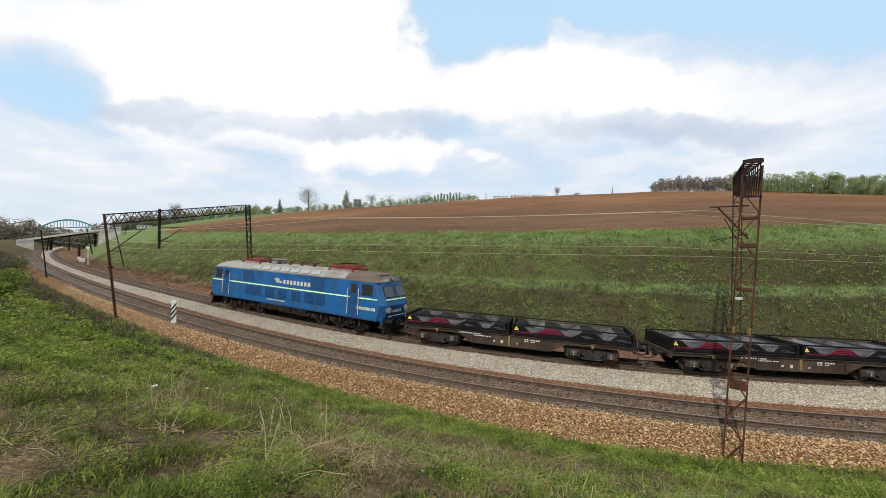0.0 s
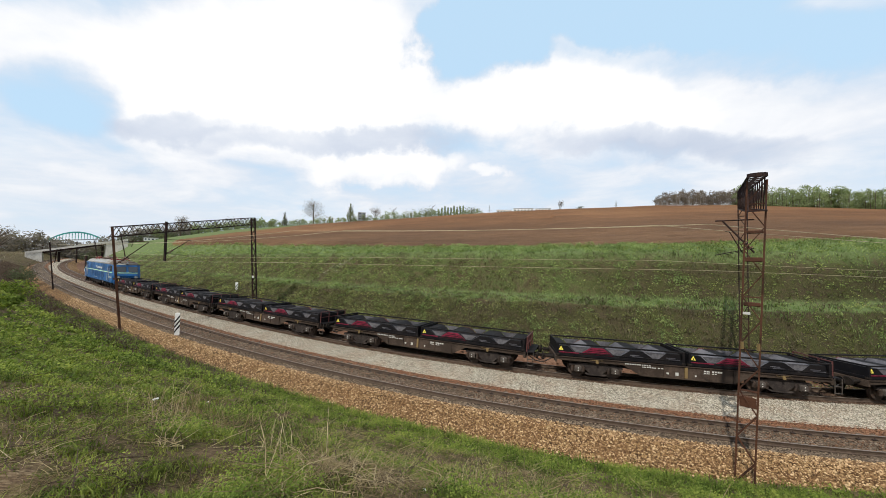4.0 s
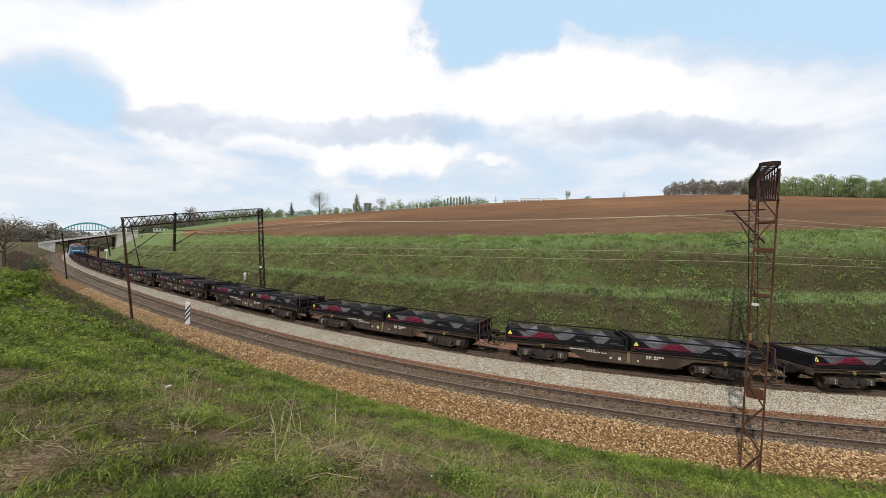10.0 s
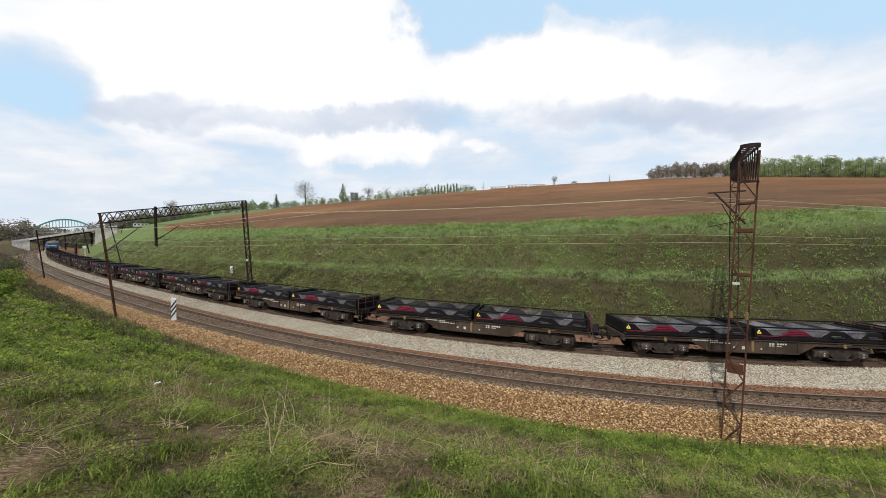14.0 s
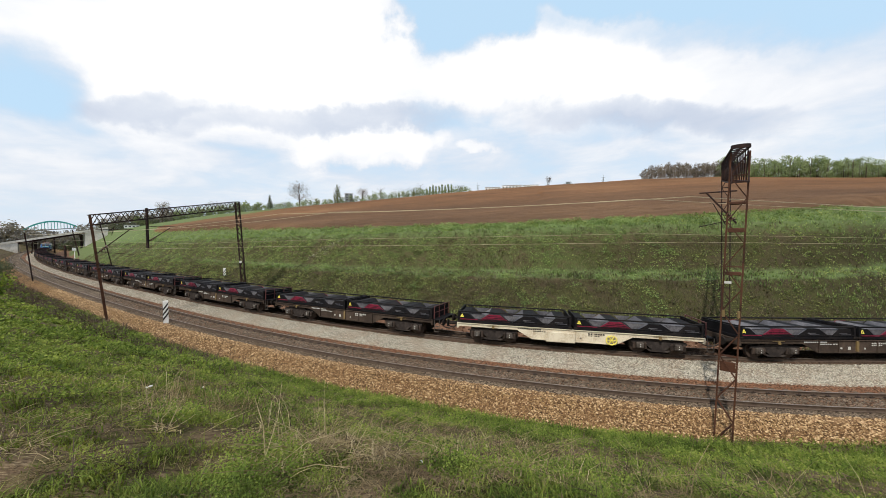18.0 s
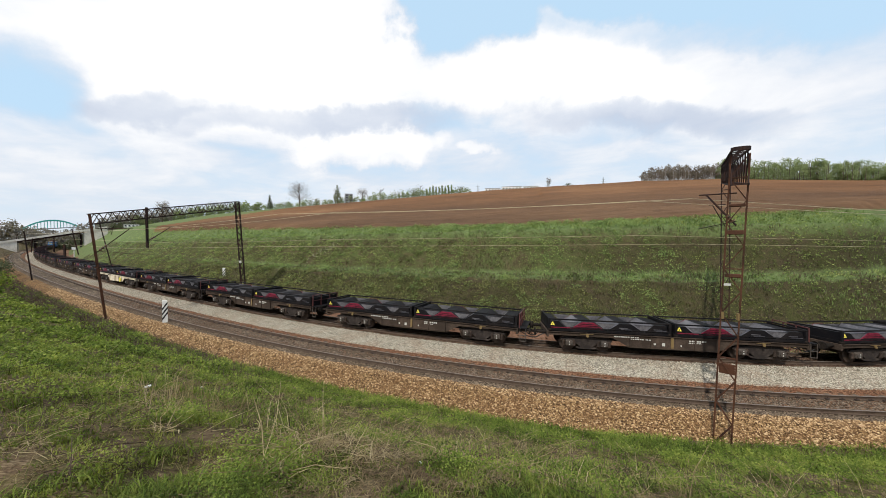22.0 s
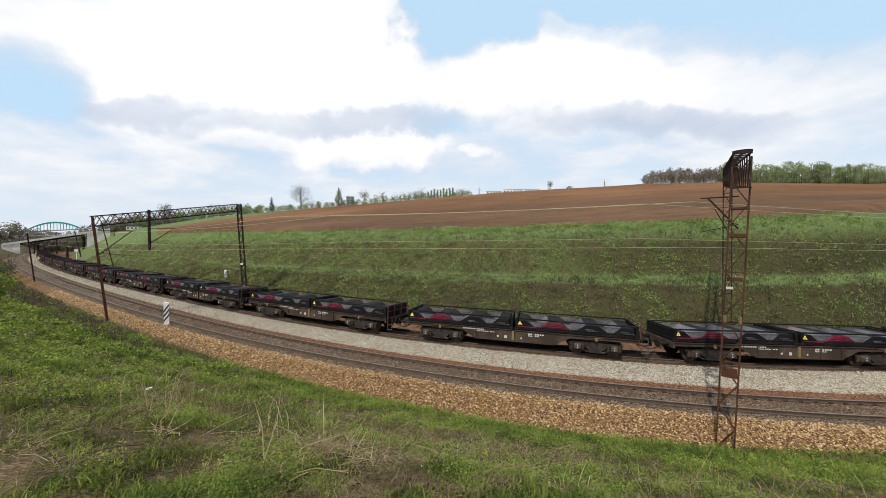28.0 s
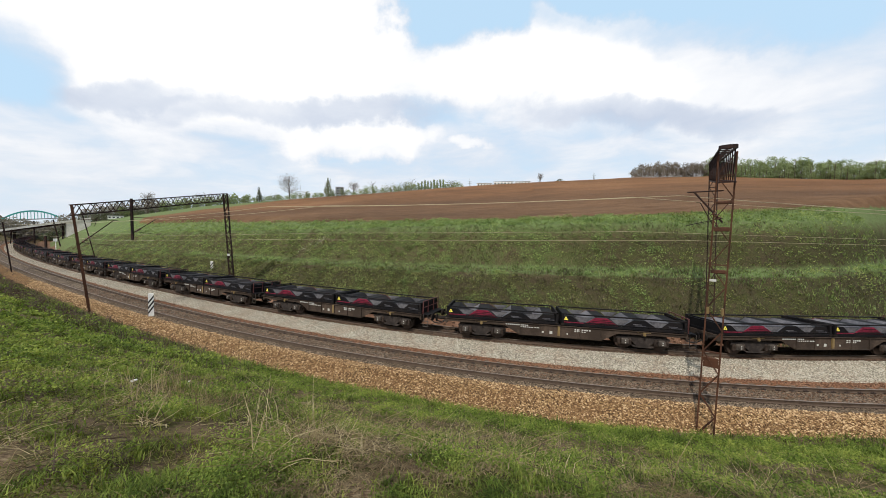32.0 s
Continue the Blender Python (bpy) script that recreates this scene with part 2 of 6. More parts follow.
stones("ballast_grey", (0.036, 0.026, 0.018), (0.135, 0.100, 0.070), (0.30, 0.23, 0.17), (0.085, 0.058, 0.036), 0.5)
pebble("pebble_beige", (0.11, 0.058, 0.027), (0.43, 0.275, 0.146), (0.70, 0.512, 0.305))
pebble("pebble_white", (0.20, 0.178, 0.142), (0.46, 0.418, 0.338), (0.72, 0.67, 0.57))
pebble("pebble_red", (0.095, 0.042, 0.024), (0.22, 0.105, 0.062), (0.38, 0.22, 0.14))
pebble("pebble_rust", (0.06, 0.033, 0.020), (0.15, 0.082, 0.050), (0.28, 0.175, 0.115))
blades("blade_green", (0.030, 0.044, 0.008), (0.108, 0.134, 0.026), (0.25, 0.27, 0.066))
blades("blade_bright", (0.034, 0.060, 0.008), (0.125, 0.182, 0.030), (0.27, 0.32, 0.068))
blades("blade_dry", (0.075, 0.052, 0.030), (0.165, 0.122, 0.072), (0.31, 0.25, 0.16))
blades("leaf_herb", (0.024, 0.036, 0.008), (0.095, 0.120, 0.026), (0.22, 0.235, 0.064))
blades("leaf_tree", (0.075, 0.100, 0.048), (0.14, 0.170, 0.080), (0.22, 0.24, 0.125))
# dark foliage, its colour lifted in place of haze over the skyline
blades("leaf_dark_hazed", (0.045, 0.058, 0.036), (0.080, 0.098, 0.058), (0.125, 0.145, 0.088))
blades("twig", (0.11, 0.092, 0.082), (0.18, 0.155, 0.14), (0.26, 0.225, 0.205))
worn("bark", (0.10, 0.075, 0.055), (0.05, 0.04, 0.03), 0.9, 0, 3)
worn("rail_rust", (0.090, 0.064, 0.048), (0.045, 0.030, 0.022), 0.75, 0.2, 4)
worn("rail_top", (0.24, 0.205, 0.175), (0.13, 0.085, 0.06), 0.5, 0.5, 5, 0.6)
worn("sleeper", (0.135, 0.104, 0.078), (0.055, 0.038, 0.026), 0.9, 0, 2.0, 0.8)
worn("clip", (0.03, 0.022, 0.018), (0.07, 0.04, 0.03), 0.7, 0.3, 6)
worn("mast_steel", (0.068, 0.030, 0.018), (0.018, 0.012, 0.010), 0.78, 0.0, 1.6, 0.9, gloss=0.12)
worn("mast_dark", (0.020, 0.014, 0.014), (0.060, 0.027, 0.018), 0.75, 0.0, 1.5, 0.6, gloss=0.12)
worn("wire", (0.42, 0.36, 0.24), (0.25, 0.2, 0.13), 0.5, 0.4, 1.0)
worn("insulator", (0.10, 0.045, 0.03), (0.05, 0.03, 0.02), 0.35, 0, 5)
worn("concrete", (0.62, 0.59, 0.54), (0.36, 0.33, 0.29), 0.85, 0, 0.6, 0.7)
worn("white_paint", (0.74, 0.74, 0.72), (0.40, 0.38, 0.34), 0.6, 0, 3, 0.5)
worn("black_paint", (0.020, 0.020, 0.022), (0.05, 0.045, 0.04), 0.55, 0, 3, 0.5)

worn("wagon_black", (0.0045, 0.0045, 0.006), (0.020, 0.016, 0.015), 0.62, 0.0, 1.3, 0.6, gloss=0.12)
worn("wagon_sill", (0.034, 0.025, 0.020), (0.088, 0.064, 0.050), 0.8, 0.0, 1.1, 0.75, gloss=0.12)
worn("wagon_cream", (0.56, 0.51, 0.40), (0.26, 0.18, 0.11), 0.65, 0.0, 1.6, 0.7)
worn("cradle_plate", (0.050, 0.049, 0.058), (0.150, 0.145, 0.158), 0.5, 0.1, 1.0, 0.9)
# near black for the floor, and for the trough slopes painted as shaded
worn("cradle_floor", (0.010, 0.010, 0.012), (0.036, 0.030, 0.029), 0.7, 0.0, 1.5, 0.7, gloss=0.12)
worn("logo_red", (0.17, 0.008, 0.030), (0.045, 0.006, 0.012), 0.5, 0, 2.5, 0.75)
worn("bogie", (0.008, 0.007, 0.0065), (0.036, 0.027, 0.022), 0.8, 0.0, 3.0, 0.7, gloss=0.12)
worn("bogie_frame", (0.022, 0.018, 0.017), (0.066, 0.054, 0.048), 0.78, 0.0, 2.5, 0.75, gloss=0.12)
worn("axle_grime", (0.050, 0.042, 0.037), (0.12, 0.098, 0.084), 0.75, 0.1, 4.0, 0.7)
worn("wheel", (0.06, 0.046, 0.04), (0.12, 0.08, 0.06), 0.6, 0.5, 3.0, 0.6)
worn("steel_bright", (0.34, 0.32, 0.30), (0.14, 0.1, 0.08), 0.4, 0.8, 4, 0.5)
plain("sign_yellow", (0.78, 0.68, 0.10), 0.5)
plain("mark_yellow", (0.17, 0.115, 0.045), 0.6)
plain("mark_white", (0.44, 0.44, 0.42), 0.6)
worn("rail_red", (0.10, 0.032, 0.030), (0.035, 0.022, 0.020), 0.6, 0.1, 3, 0.6)
worn("loco_blue", (0.009, 0.088, 0.245), (0.014, 0.045, 0.110), 0.42, 0.0, 0.8, 0.85, 0.05)
worn("loco_navy", (0.008, 0.054, 0.155), (0.011, 0.032, 0.080), 0.45, 0.0, 1.2, 0.6, 0.05)
worn("loco_stripe", (0.52, 0.78, 0.42), (0.30, 0.46, 0.26), 0.4, 0, 2, 0.4, 0.05)
worn("loco_roof", (0.25, 0.245, 0.225), (0.13, 0.115, 0.10), 0.6, 0.2, 1.0, 0.8)
worn("loco_soot", (0.082, 0.064, 0.052), (0.15, 0.115, 0.092), 0.7, 0.1, 1.2, 0.7)
worn("panto_red", (0.20, 0.028, 0.026), (0.22, 0.04, 0.03), 0.5, 0.1, 3, 0.4)
plain("rubber", (0.015, 0.015, 0.016), 0.7)
plain("glass_dark", (0.022, 0.028, 0.034), 0.08, 0.0, {"Specular IOR Level": 0.8})
plain("lamp_glass", (0.38, 0.40, 0.40), 0.12, 0.0)


# ---- mesh building ----
class Geo:
    """Gathers vertices and faces for one mesh."""

    def __init__(self):
        self.v, self.f = [], []

    def poly(self, pts, faces):
        k = len(self.v)
        self.v.extend([tuple(p) for p in pts])
        self.f.extend([tuple(k + i for i in f) for f in faces])
        return self

    def box(self, c, size, m=None, bevel=0.0):
        x, y, z = (a / 2 for a in size)
        if bevel > 0:
            b = min(bevel, x * 0.45, y * 0.45, z * 0.45)
            pts, faces = [], []
            for sz in (-1, 1):
                for inner in ((0, 1) if sz < 0 else (1, 0)):
                    a, d = (x - b * (1 - inner), y - b * (1 - inner))
                    zz = sz * (z if not inner else z - b)
                    xx, yy = (x, y) if inner else (x - b, y - b)
                    pts += [(-xx, -yy, zz), (xx, -yy, zz), (xx, yy, zz), (-xx, yy, zz)]
            faces = [(3, 2, 1, 0), (12, 13, 14, 15)]
            for r in range(3):
                for i in range(4):
                    j = (i + 1) % 4
                    faces.append((4 * r + i, 4 * r + j, 4 * r + 4 + j, 4 * r + 4 + i))
        else:
            pts = [(-x, -y, -z), (x, -y, -z), (x, y, -z), (-x, y, -z), (-x, -y, z), (x, -y, z), (x, y, z), (-x, y, z)]
            faces = [(3, 2, 1, 0), (4, 5, 6, 7), (0, 1, 5, 4), (1, 2, 6, 5), (2, 3, 7, 6), (3, 0, 4, 7)]
        pts = [Vector(p) for p in pts]
        if m is not None:
            pts = [m @ p for p in pts]
        c = Vector(c)
        return self.poly([p + c for p in pts], faces)

    def bar(self, a, b, w, h=None, up=(0, 0, 1)):
        """A square bar from a to b."""
        a, b = Vector(a), Vector(b)
        h = h or w
        d = (b - a)
        if d.length < 1e-6:
            return self
        d.normalize()
        side = d.cross(Vector(up))
        if side.length < 1e-3:
            side = d.cross(Vector((1, 0, 0)))
        side.normalize()
        top = side.cross(d).normalized()
        s, t = side * w / 2, top * h / 2
        pts = [a - s - t, a + s - t, a + s + t, a - s + t, b - s - t, b + s - t, b + s + t, b - s + t]
        return self.poly(pts, [(3, 2, 1, 0), (4, 5, 6, 7), (0, 1, 5, 4), (1, 2, 6, 5), (2, 3, 7, 6), (3, 0, 4, 7)])

    def tube(self, a, b, r, n=8, r2=None, caps=True):
        a, b = Vector(a), Vector(b)
        r2 = r if r2 is None else r2
        d = (b - a).normalized()
        s = d.orthogonal().normalized()
        t = d.cross(s)
        ring = [(math.cos(2 * math.pi * i / n), math.sin(2 * math.pi * i / n)) for i in range(n)]
        pts = [a + (s * c + t * e) * r for c, e in ring] + [b + (s * c + t * e) * r2 for c, e in ring]
        faces = [(i, (i + 1) % n, n + (i + 1) % n, n + i) for i in range(n)]
        if caps:
            faces += [tuple(range(n - 1, -1, -1)), tuple(range(n, 2 * n))]
        return self.poly(pts, faces)

    def prism(self, outline, y0, y1):
        """An outline of (x, z) pushed from y0 to y1."""
        n = len(outline)
        pts = [(x, y0, z) for x, z in outline] + [(x, y1, z) for x, z in outline]
        faces = [tuple(range(n)), tuple(range(2 * n - 1, n - 1, -1))]
        faces += [(i, n + i, n + (i + 1) % n, (i + 1) % n) for i in range(n)]
        return self.poly(pts, faces)

    def sweep(self, line, section, closed=False):
        """A (side, up) section carried along a line of (point, side vector)."""
        n = len(section)
        k = len(self.v)
        for p, sd in line:
            for u, z in section:
                self.v.append((p[0] + sd[0] * u, p[1] + sd[1] * u, p[2] + z))
        m = n if closed else n - 1
        for i in range(len(line) - 1):
            for j in range(m):
                a, b = k + i * n + j, k + i * n + (j + 1) % n
                self.f.append((a, b, b + n, a + n))
        return self

    def mesh(self, name, mats, smooth=False):
        me = bpy.data.meshes.new(name)
        me.from_pydata(self.v, [], self.f)
        for m in mats if isinstance(mats, (list, tuple)) else [mats]:
            me.materials.append(MATS[m])
        if smooth:
            me.polygons.foreach_set("use_smooth", [True] * len(me.polygons))
        me.update()
        return me


def fix_normals(me):
    bm = bmesh.new()
    bm.from_mesh(me)
    bmesh.ops.recalc_face_normals(bm, faces=bm.faces)
    bm.to_mesh(me)
    bm.free()
    return me


def part(name, geo, mat, parent, label="", smooth=False):
    me = geo if isinstance(geo, bpy.types.Mesh) else fix_normals(geo.mesh(name, mat, smooth))
    ob = new(name, me)
    ob.parent = parent
    if label:
        ob["label"] = label
    return ob


def thing(name, label, category, group="", kind="", geo=None, mat=None, smooth=False):
    ob = new(name, fix_normals(geo.mesh(name, mat, smooth)) if geo else None)
    return tagged(ob, label, category, group, kind)


# ---- the line: two tracks in a long bend ----
BEND_S = (-400, -125, -110, -55, -42, -30, -15, -5, 5, 15, 25, 35, 45, 55, 70, 90, 120, 160, 220, 620)
BEND_K = (0.0, 0.0, -0.008, -0.008, 0.0, 0.01802, 0.01831, 0.01808, 0.01631, 0.01437, 0.00951, 0.00534, 0.00247, 0.0019, 0.00156, 0.00148, 0.00123, 0.00092, 0.00053, 0.0003)
# height of the near track along the line, and how much higher the far track lies
LEVEL_S = (-520, -50, -30, -15, -5, 5, 15, 25, 35, 45, 55, 70, 90, 120, 160, 220)
LEVEL_Z = (-2.6, -2.1, -1.634, -1.122, -0.808, -0.513, -0.236, 0.024, 0.267, 0.49, 0.69, 0.944, 1.193, 1.377, 1.40, 1.40)
FAR_UP = (0.7, 0.7, 0.621, 0.492, 0.405, 0.319, 0.231, 0.141, 0.05, -0.044, -0.138, -0.28, -0.40, -0.5, -0.55, -0.55)
STEP = 0.5
GAUGE, SPACING, CANT = 1.5, 4.575, 0.05
S_BACK = 520
X_12, Y_12, PSI_12 = 1.6598, 15.7786, 0.29441       # the near rail 12 m along the line


def make_bend(curvature):
    s = np.arange(-S_BACK, 620, STEP)
    k = np.interp(s, BEND_S, curvature)
    i0 = int((S_BACK + 12) / STEP)
    psi = np.cumsum(k) * STEP
    psi += PSI_12 - psi[i0]
    x, y = np.cumsum(-np.cos(psi)) * STEP, np.cumsum(np.sin(psi)) * STEP
    return s, np.stack([x + X_12 - x[i0], y + Y_12 - y[i0]], 1), psi


S_AT, LINE, PSI = make_bend(BEND_K)
NORM = np.stack([np.sin(PSI), np.cos(PSI)], 1)      # towards the far side
# the far slope of the cutting bends less than the tracks do
SLOPE_LINE, SLOPE_PSI = make_bend([min(k, 0.007) if s < 9 else k for s, k in zip(BEND_S, BEND_K)])[1:]
SLOPE_NORM = np.stack([np.sin(SLOPE_PSI), np.cos(SLOPE_PSI)], 1)
FAR_MID = LINE + NORM * (SPACING + GAUGE / 2)
FAR_S = np.concatenate([[0], np.cumsum(np.linalg.norm(np.diff(FAR_MID, axis=0), axis=1))])
FAR_S -= FAR_S[int(S_BACK / STEP)]
LEVEL_AT = np.interp(S_AT, LEVEL_S, LEVEL_Z)
FAR_LEVEL = LEVEL_AT + np.interp(S_AT, LEVEL_S, FAR_UP)


def bed_z(s, u):
    """Level of the track bed: the near track's, passing into the far one's between them."""
    return np.interp(s, LEVEL_S, LEVEL_Z) + np.interp(s, LEVEL_S, FAR_UP) * np.clip((np.asarray(u, float) - 1.9) / 2.2, 0, 1)


def on_line(s, u=0.0, z=0.0):
    """The place at s metres along the near rail and u metres across."""
    x = np.interp(s, S_AT, LINE[:, 0]) + np.interp(s, S_AT, NORM[:, 0]) * u
    y = np.interp(s, S_AT, LINE[:, 1]) + np.interp(s, S_AT, NORM[:, 1]) * u
    return Vector((float(x), float(y), z + float(bed_z(s, u))))


def heading(s):
    return float(np.interp(s, S_AT, PSI))


def smooth01(v):
    v = np.clip(v, 0, 1)
    return v * v * (3 - 2 * v)


def nearest(x, y, line, norm):
    so, uo = np.empty_like(x), np.empty_like(x)
    posts = line[::8]
    for a in range(0, len(x), 4000):
        g = np.stack([x[a:a + 4000], y[a:a + 4000]], 1)
        d = (g[:, :1] - posts[None, :, 0]) ** 2 + (g[:, 1:] - posts[None, :, 1]) ** 2
        i = d.argmin(1) * 8
        for _ in range(2):                                        # slide along to the foot of the perpendicular
            r = g - line[i]
            along = r[:, 1] * norm[i, 0] - r[:, 0] * norm[i, 1]
            i = np.clip(i + np.clip(np.rint(along / STEP), -8, 8).astype(int), 0, len(line) - 1)
        so[a:a + 4000] = S_AT[i]
        uo[a:a + 4000] = ((g - line[i]) * norm[i]).sum(1)
    return so, uo


def across(x, y):
    """s and u of places in the plan; behind the tracks they go by the slope's own line."""
    x, y = np.asarray(x, float).ravel(), np.asarray(y, float).ravel()
    s, u = nearest(x, y, LINE, NORM)
    s2, u2 = nearest(x, y, SLOPE_LINE, SLOPE_NORM)
    f = smooth01((u - 9.2) / 7.0)
    return s + (s2 - s) * f, u + (u2 - u) * f


CUT_U = (-400, -60, -30, -16, -14, -12.5, -8, -4.5, -2.1, -1.5, 9.25, 10.25, 11.2, 12.26, 14.96, 16.86, 20.66, 22.16, 24.66, 400)
CUT_Z = (5.4, 4.6, 4.45, 4.27, 4.20, 3.85, 1.9, 0.35, -0.60, -1.0, -1.0, -0.55, -0.3, 0.43, 2.43, 2.80, 6.90, 7.20, 7.40, 7.40)
SKY_AZ = (-180, -75, -51.3, -47.5, -43.0, -37.7, -31.6, -24.5, -16.4, -7.7, 1.2, 10.2, 18.8, 30.0, 39.2, 51.2, 75, 180)
SKY_EL = (0.0, -1.29, -1.07, -0.15, 0.79, 2.06, 3.36, 4.35, 5.37, 6.3, 7.18, 7.8, 8.07, 8.11, 7.57, 6.01, 3.9, 0.0)
RIDGE = 260.0


def edge_shift(s):
    """How far the grass reaches further up the stones towards the portal."""
    return 0.65 * np.clip((9 - np.asarray(s, float)) / 12, 0, 1)


def ground_z(x, y):
    """Height of the ground at places in the plan, and s, u there."""
    x, y = np.asarray(x, float).ravel(), np.asarray(y, float).ravel()
    s, u = across(x, y)
    z = np.interp(np.where(u < -0.9, u - edge_shift(s), u), CUT_U, CUT_Z)
    level = np.interp(s, LEVEL_S, LEVEL_Z)
    floor = np.interp(u, (-13, -8, -4.5, -2.1, -1.5, 9.5, 12.4), (0, 1, 1, 1, 1, 1, 0))
    steep = np.interp(u, (-14, -8, -4.5, -2.1, -1.5), (0, 1.1, 0.75, 0.5, 0))
    rise = level * floor + np.clip(level, -1.0, 0.45) * steep + (bed_z(s, u) - level) * floor
    z = z + rise - 0.018 * np.clip(s, -30, 60) * np.interp(u, (12.4, 16.9, 22), (0, 0.4, 1))
    # further along, the terrace runs out and the slope stands further back
    far = smooth01((s - 60) / 60)
    z2 = rise + np.interp(u, (-400, -60, -30, -14, -12.5, -2.1, -1.5, 9.25, 12.5, 14, 21.7, 26.7, 400), (5.4, 4.6, 4.4, 4.2, 3.9, -0.6, -1.0, -1.0, -0.5, 0.4, 5.6, 6.2, 6.6))
    z = z * (1 - far) + z2 * far
    d = np.hypot(x, y)
    az = np.degrees(np.arctan2(x, y))
    crest = EYE[2] + np.tan(np.radians(np.interp(az, SKY_AZ, SKY_EL))) * RIDGE
    lip = 7.4 - 0.018 * np.clip(s, -30, 60)
    hill = lip + (crest - lip) * np.clip((d - 36) / (RIDGE - 36), 0, 1) ** 1.12
    hill = np.where(d > RIDGE, crest - (d - RIDGE) * 0.012, hill)
    w = smooth01((u - 21.1) / 7)
    z = z * (1 - w) + np.maximum(hill, -2) * w
    return z, s, u


def bumps(x, y, scale, seed=0.0):
    return np.array([noise.noise((a * scale, b * scale, seed)) for a, b in zip(x, y)])


def make_ground():
    az = np.radians(np.concatenate([np.arange(-180, -62, 4.0), np.arange(-62, 62, 0.36), np.arange(62, 178, 4.0), [180.0]]))
    r = np.concatenate([np.geomspace(0.8, 12, 40, endpoint=False), np.geomspace(12, 60, 170, endpoint=False), np.geomspace(60, 320, 130, endpoint=False), np.geomspace(320, 4500, 20)])
    A, R = np.meshgrid(az, r)
    x, y = (R * np.sin(A)).ravel(), (R * np.cos(A)).ravel()
    z, s, u = ground_z(x, y)
    free = np.clip(np.maximum(-2.6 - u, u - 11.9), 0, 1)
    near = R.ravel() < 70
    b = np.zeros_like(z)
    b[near] = bumps(x[near], y[near], 0.55) * 0.16 + bumps(x[near], y[near], 1.7, 3.0) * 0.07
    z = z + b * free
    na, nr = len(az), len(r)
    verts = np.stack([x, y, z], 1)
    i = np.arange(nr - 1)[:, None] * na + np.arange(na - 1)[None]
    quads = np.stack([i, i + na, i + 1 + na, i + 1], 2).reshape(-1, 4)
    me = bpy.data.meshes.new("ground")
    me.from_pydata(verts.tolist() + [(0.0, 0.0, float(z[:na].mean()))], [], quads.tolist() + [(nr * na, k, k + 1) for k in range(na - 1)])
    for m in ("grass", "far_ground", "dirt"):
        me.materials.append(MATS[m])

    def soft(v, lo, hi):
        return smooth01((v - lo) / (hi - lo))
    va, vd = np.degrees(np.arctan2(x, y)), np.hypot(x, y)
    near_s = 1 - soft(s, 60, 85)
    terrace = soft(u, 14.7, 15.6) * (1 - soft(u, 16.6, 17.5)) * near_s
    lip = soft(u, 18.8, 21.2)
    left = soft(s, 50, 100) * 0.42
    upper = np.interp(va, (-46, -36, -28, -20), (85, 125, 175, 255))          # grass above the ploughland
    meadow = soft(vd, upper, upper * 1.15) * (va < -14)
    soil = soft(u, 23.9, 25.7) * (1 - meadow) * (1 - soft(-va, 43, 46)) * (vd < RIDGE + 20)
    for name, val in (("lush", np.clip(np.maximum(np.maximum(terrace, lip * 0.8), np.maximum(left, meadow * 0.6)), 0, 1)), ("low", np.maximum(1 - soft(u, 14.2, 15.6), 0.75 * (1 - soft(s, -4, 14)) * (1 - soft(u, 19.1, 20.6))) * near_s), ("soil", soil)):
        at = me.attributes.new(name, "FLOAT", "POINT")
        at.data.foreach_set("value", np.concatenate([val, [0.0]]).astype(np.float32))
    c = verts[quads].mean(1)
    cs, cu = across(c[:, 0], c[:, 1])
    jit = np.zeros(len(c))
    sel = np.hypot(c[:, 0], c[:, 1]) < 130
    jit[sel] = bumps(c[sel, 0], c[sel, 1], 0.5, 7.0) * 0.6
    idx = np.zeros(len(c), int)
    idx[cu > 9.6] = 1
    idx[(cu > 6.85) & (cu + jit <= 10.3 + 3.0 * smooth01((cs - 25) / 60))] = 2
    me.polygons.foreach_set("material_index", np.concatenate([idx, np.zeros(na - 1, int)]).astype(np.int32))
    me.polygons.foreach_set("use_smooth", [True] * len(me.polygons))
    me.update()
    tagged(new("ground", me), "grassy railway cutting with a ploughed brown field rising behind it", "ground", kind="structure")


make_ground()


def rough_line(fine, coarse, until):
    s = np.concatenate([np.arange(-510, -60, 12.0), np.arange(-60, until, fine), np.arange(until, 560, coarse)])
    return [float(v) for v in s]


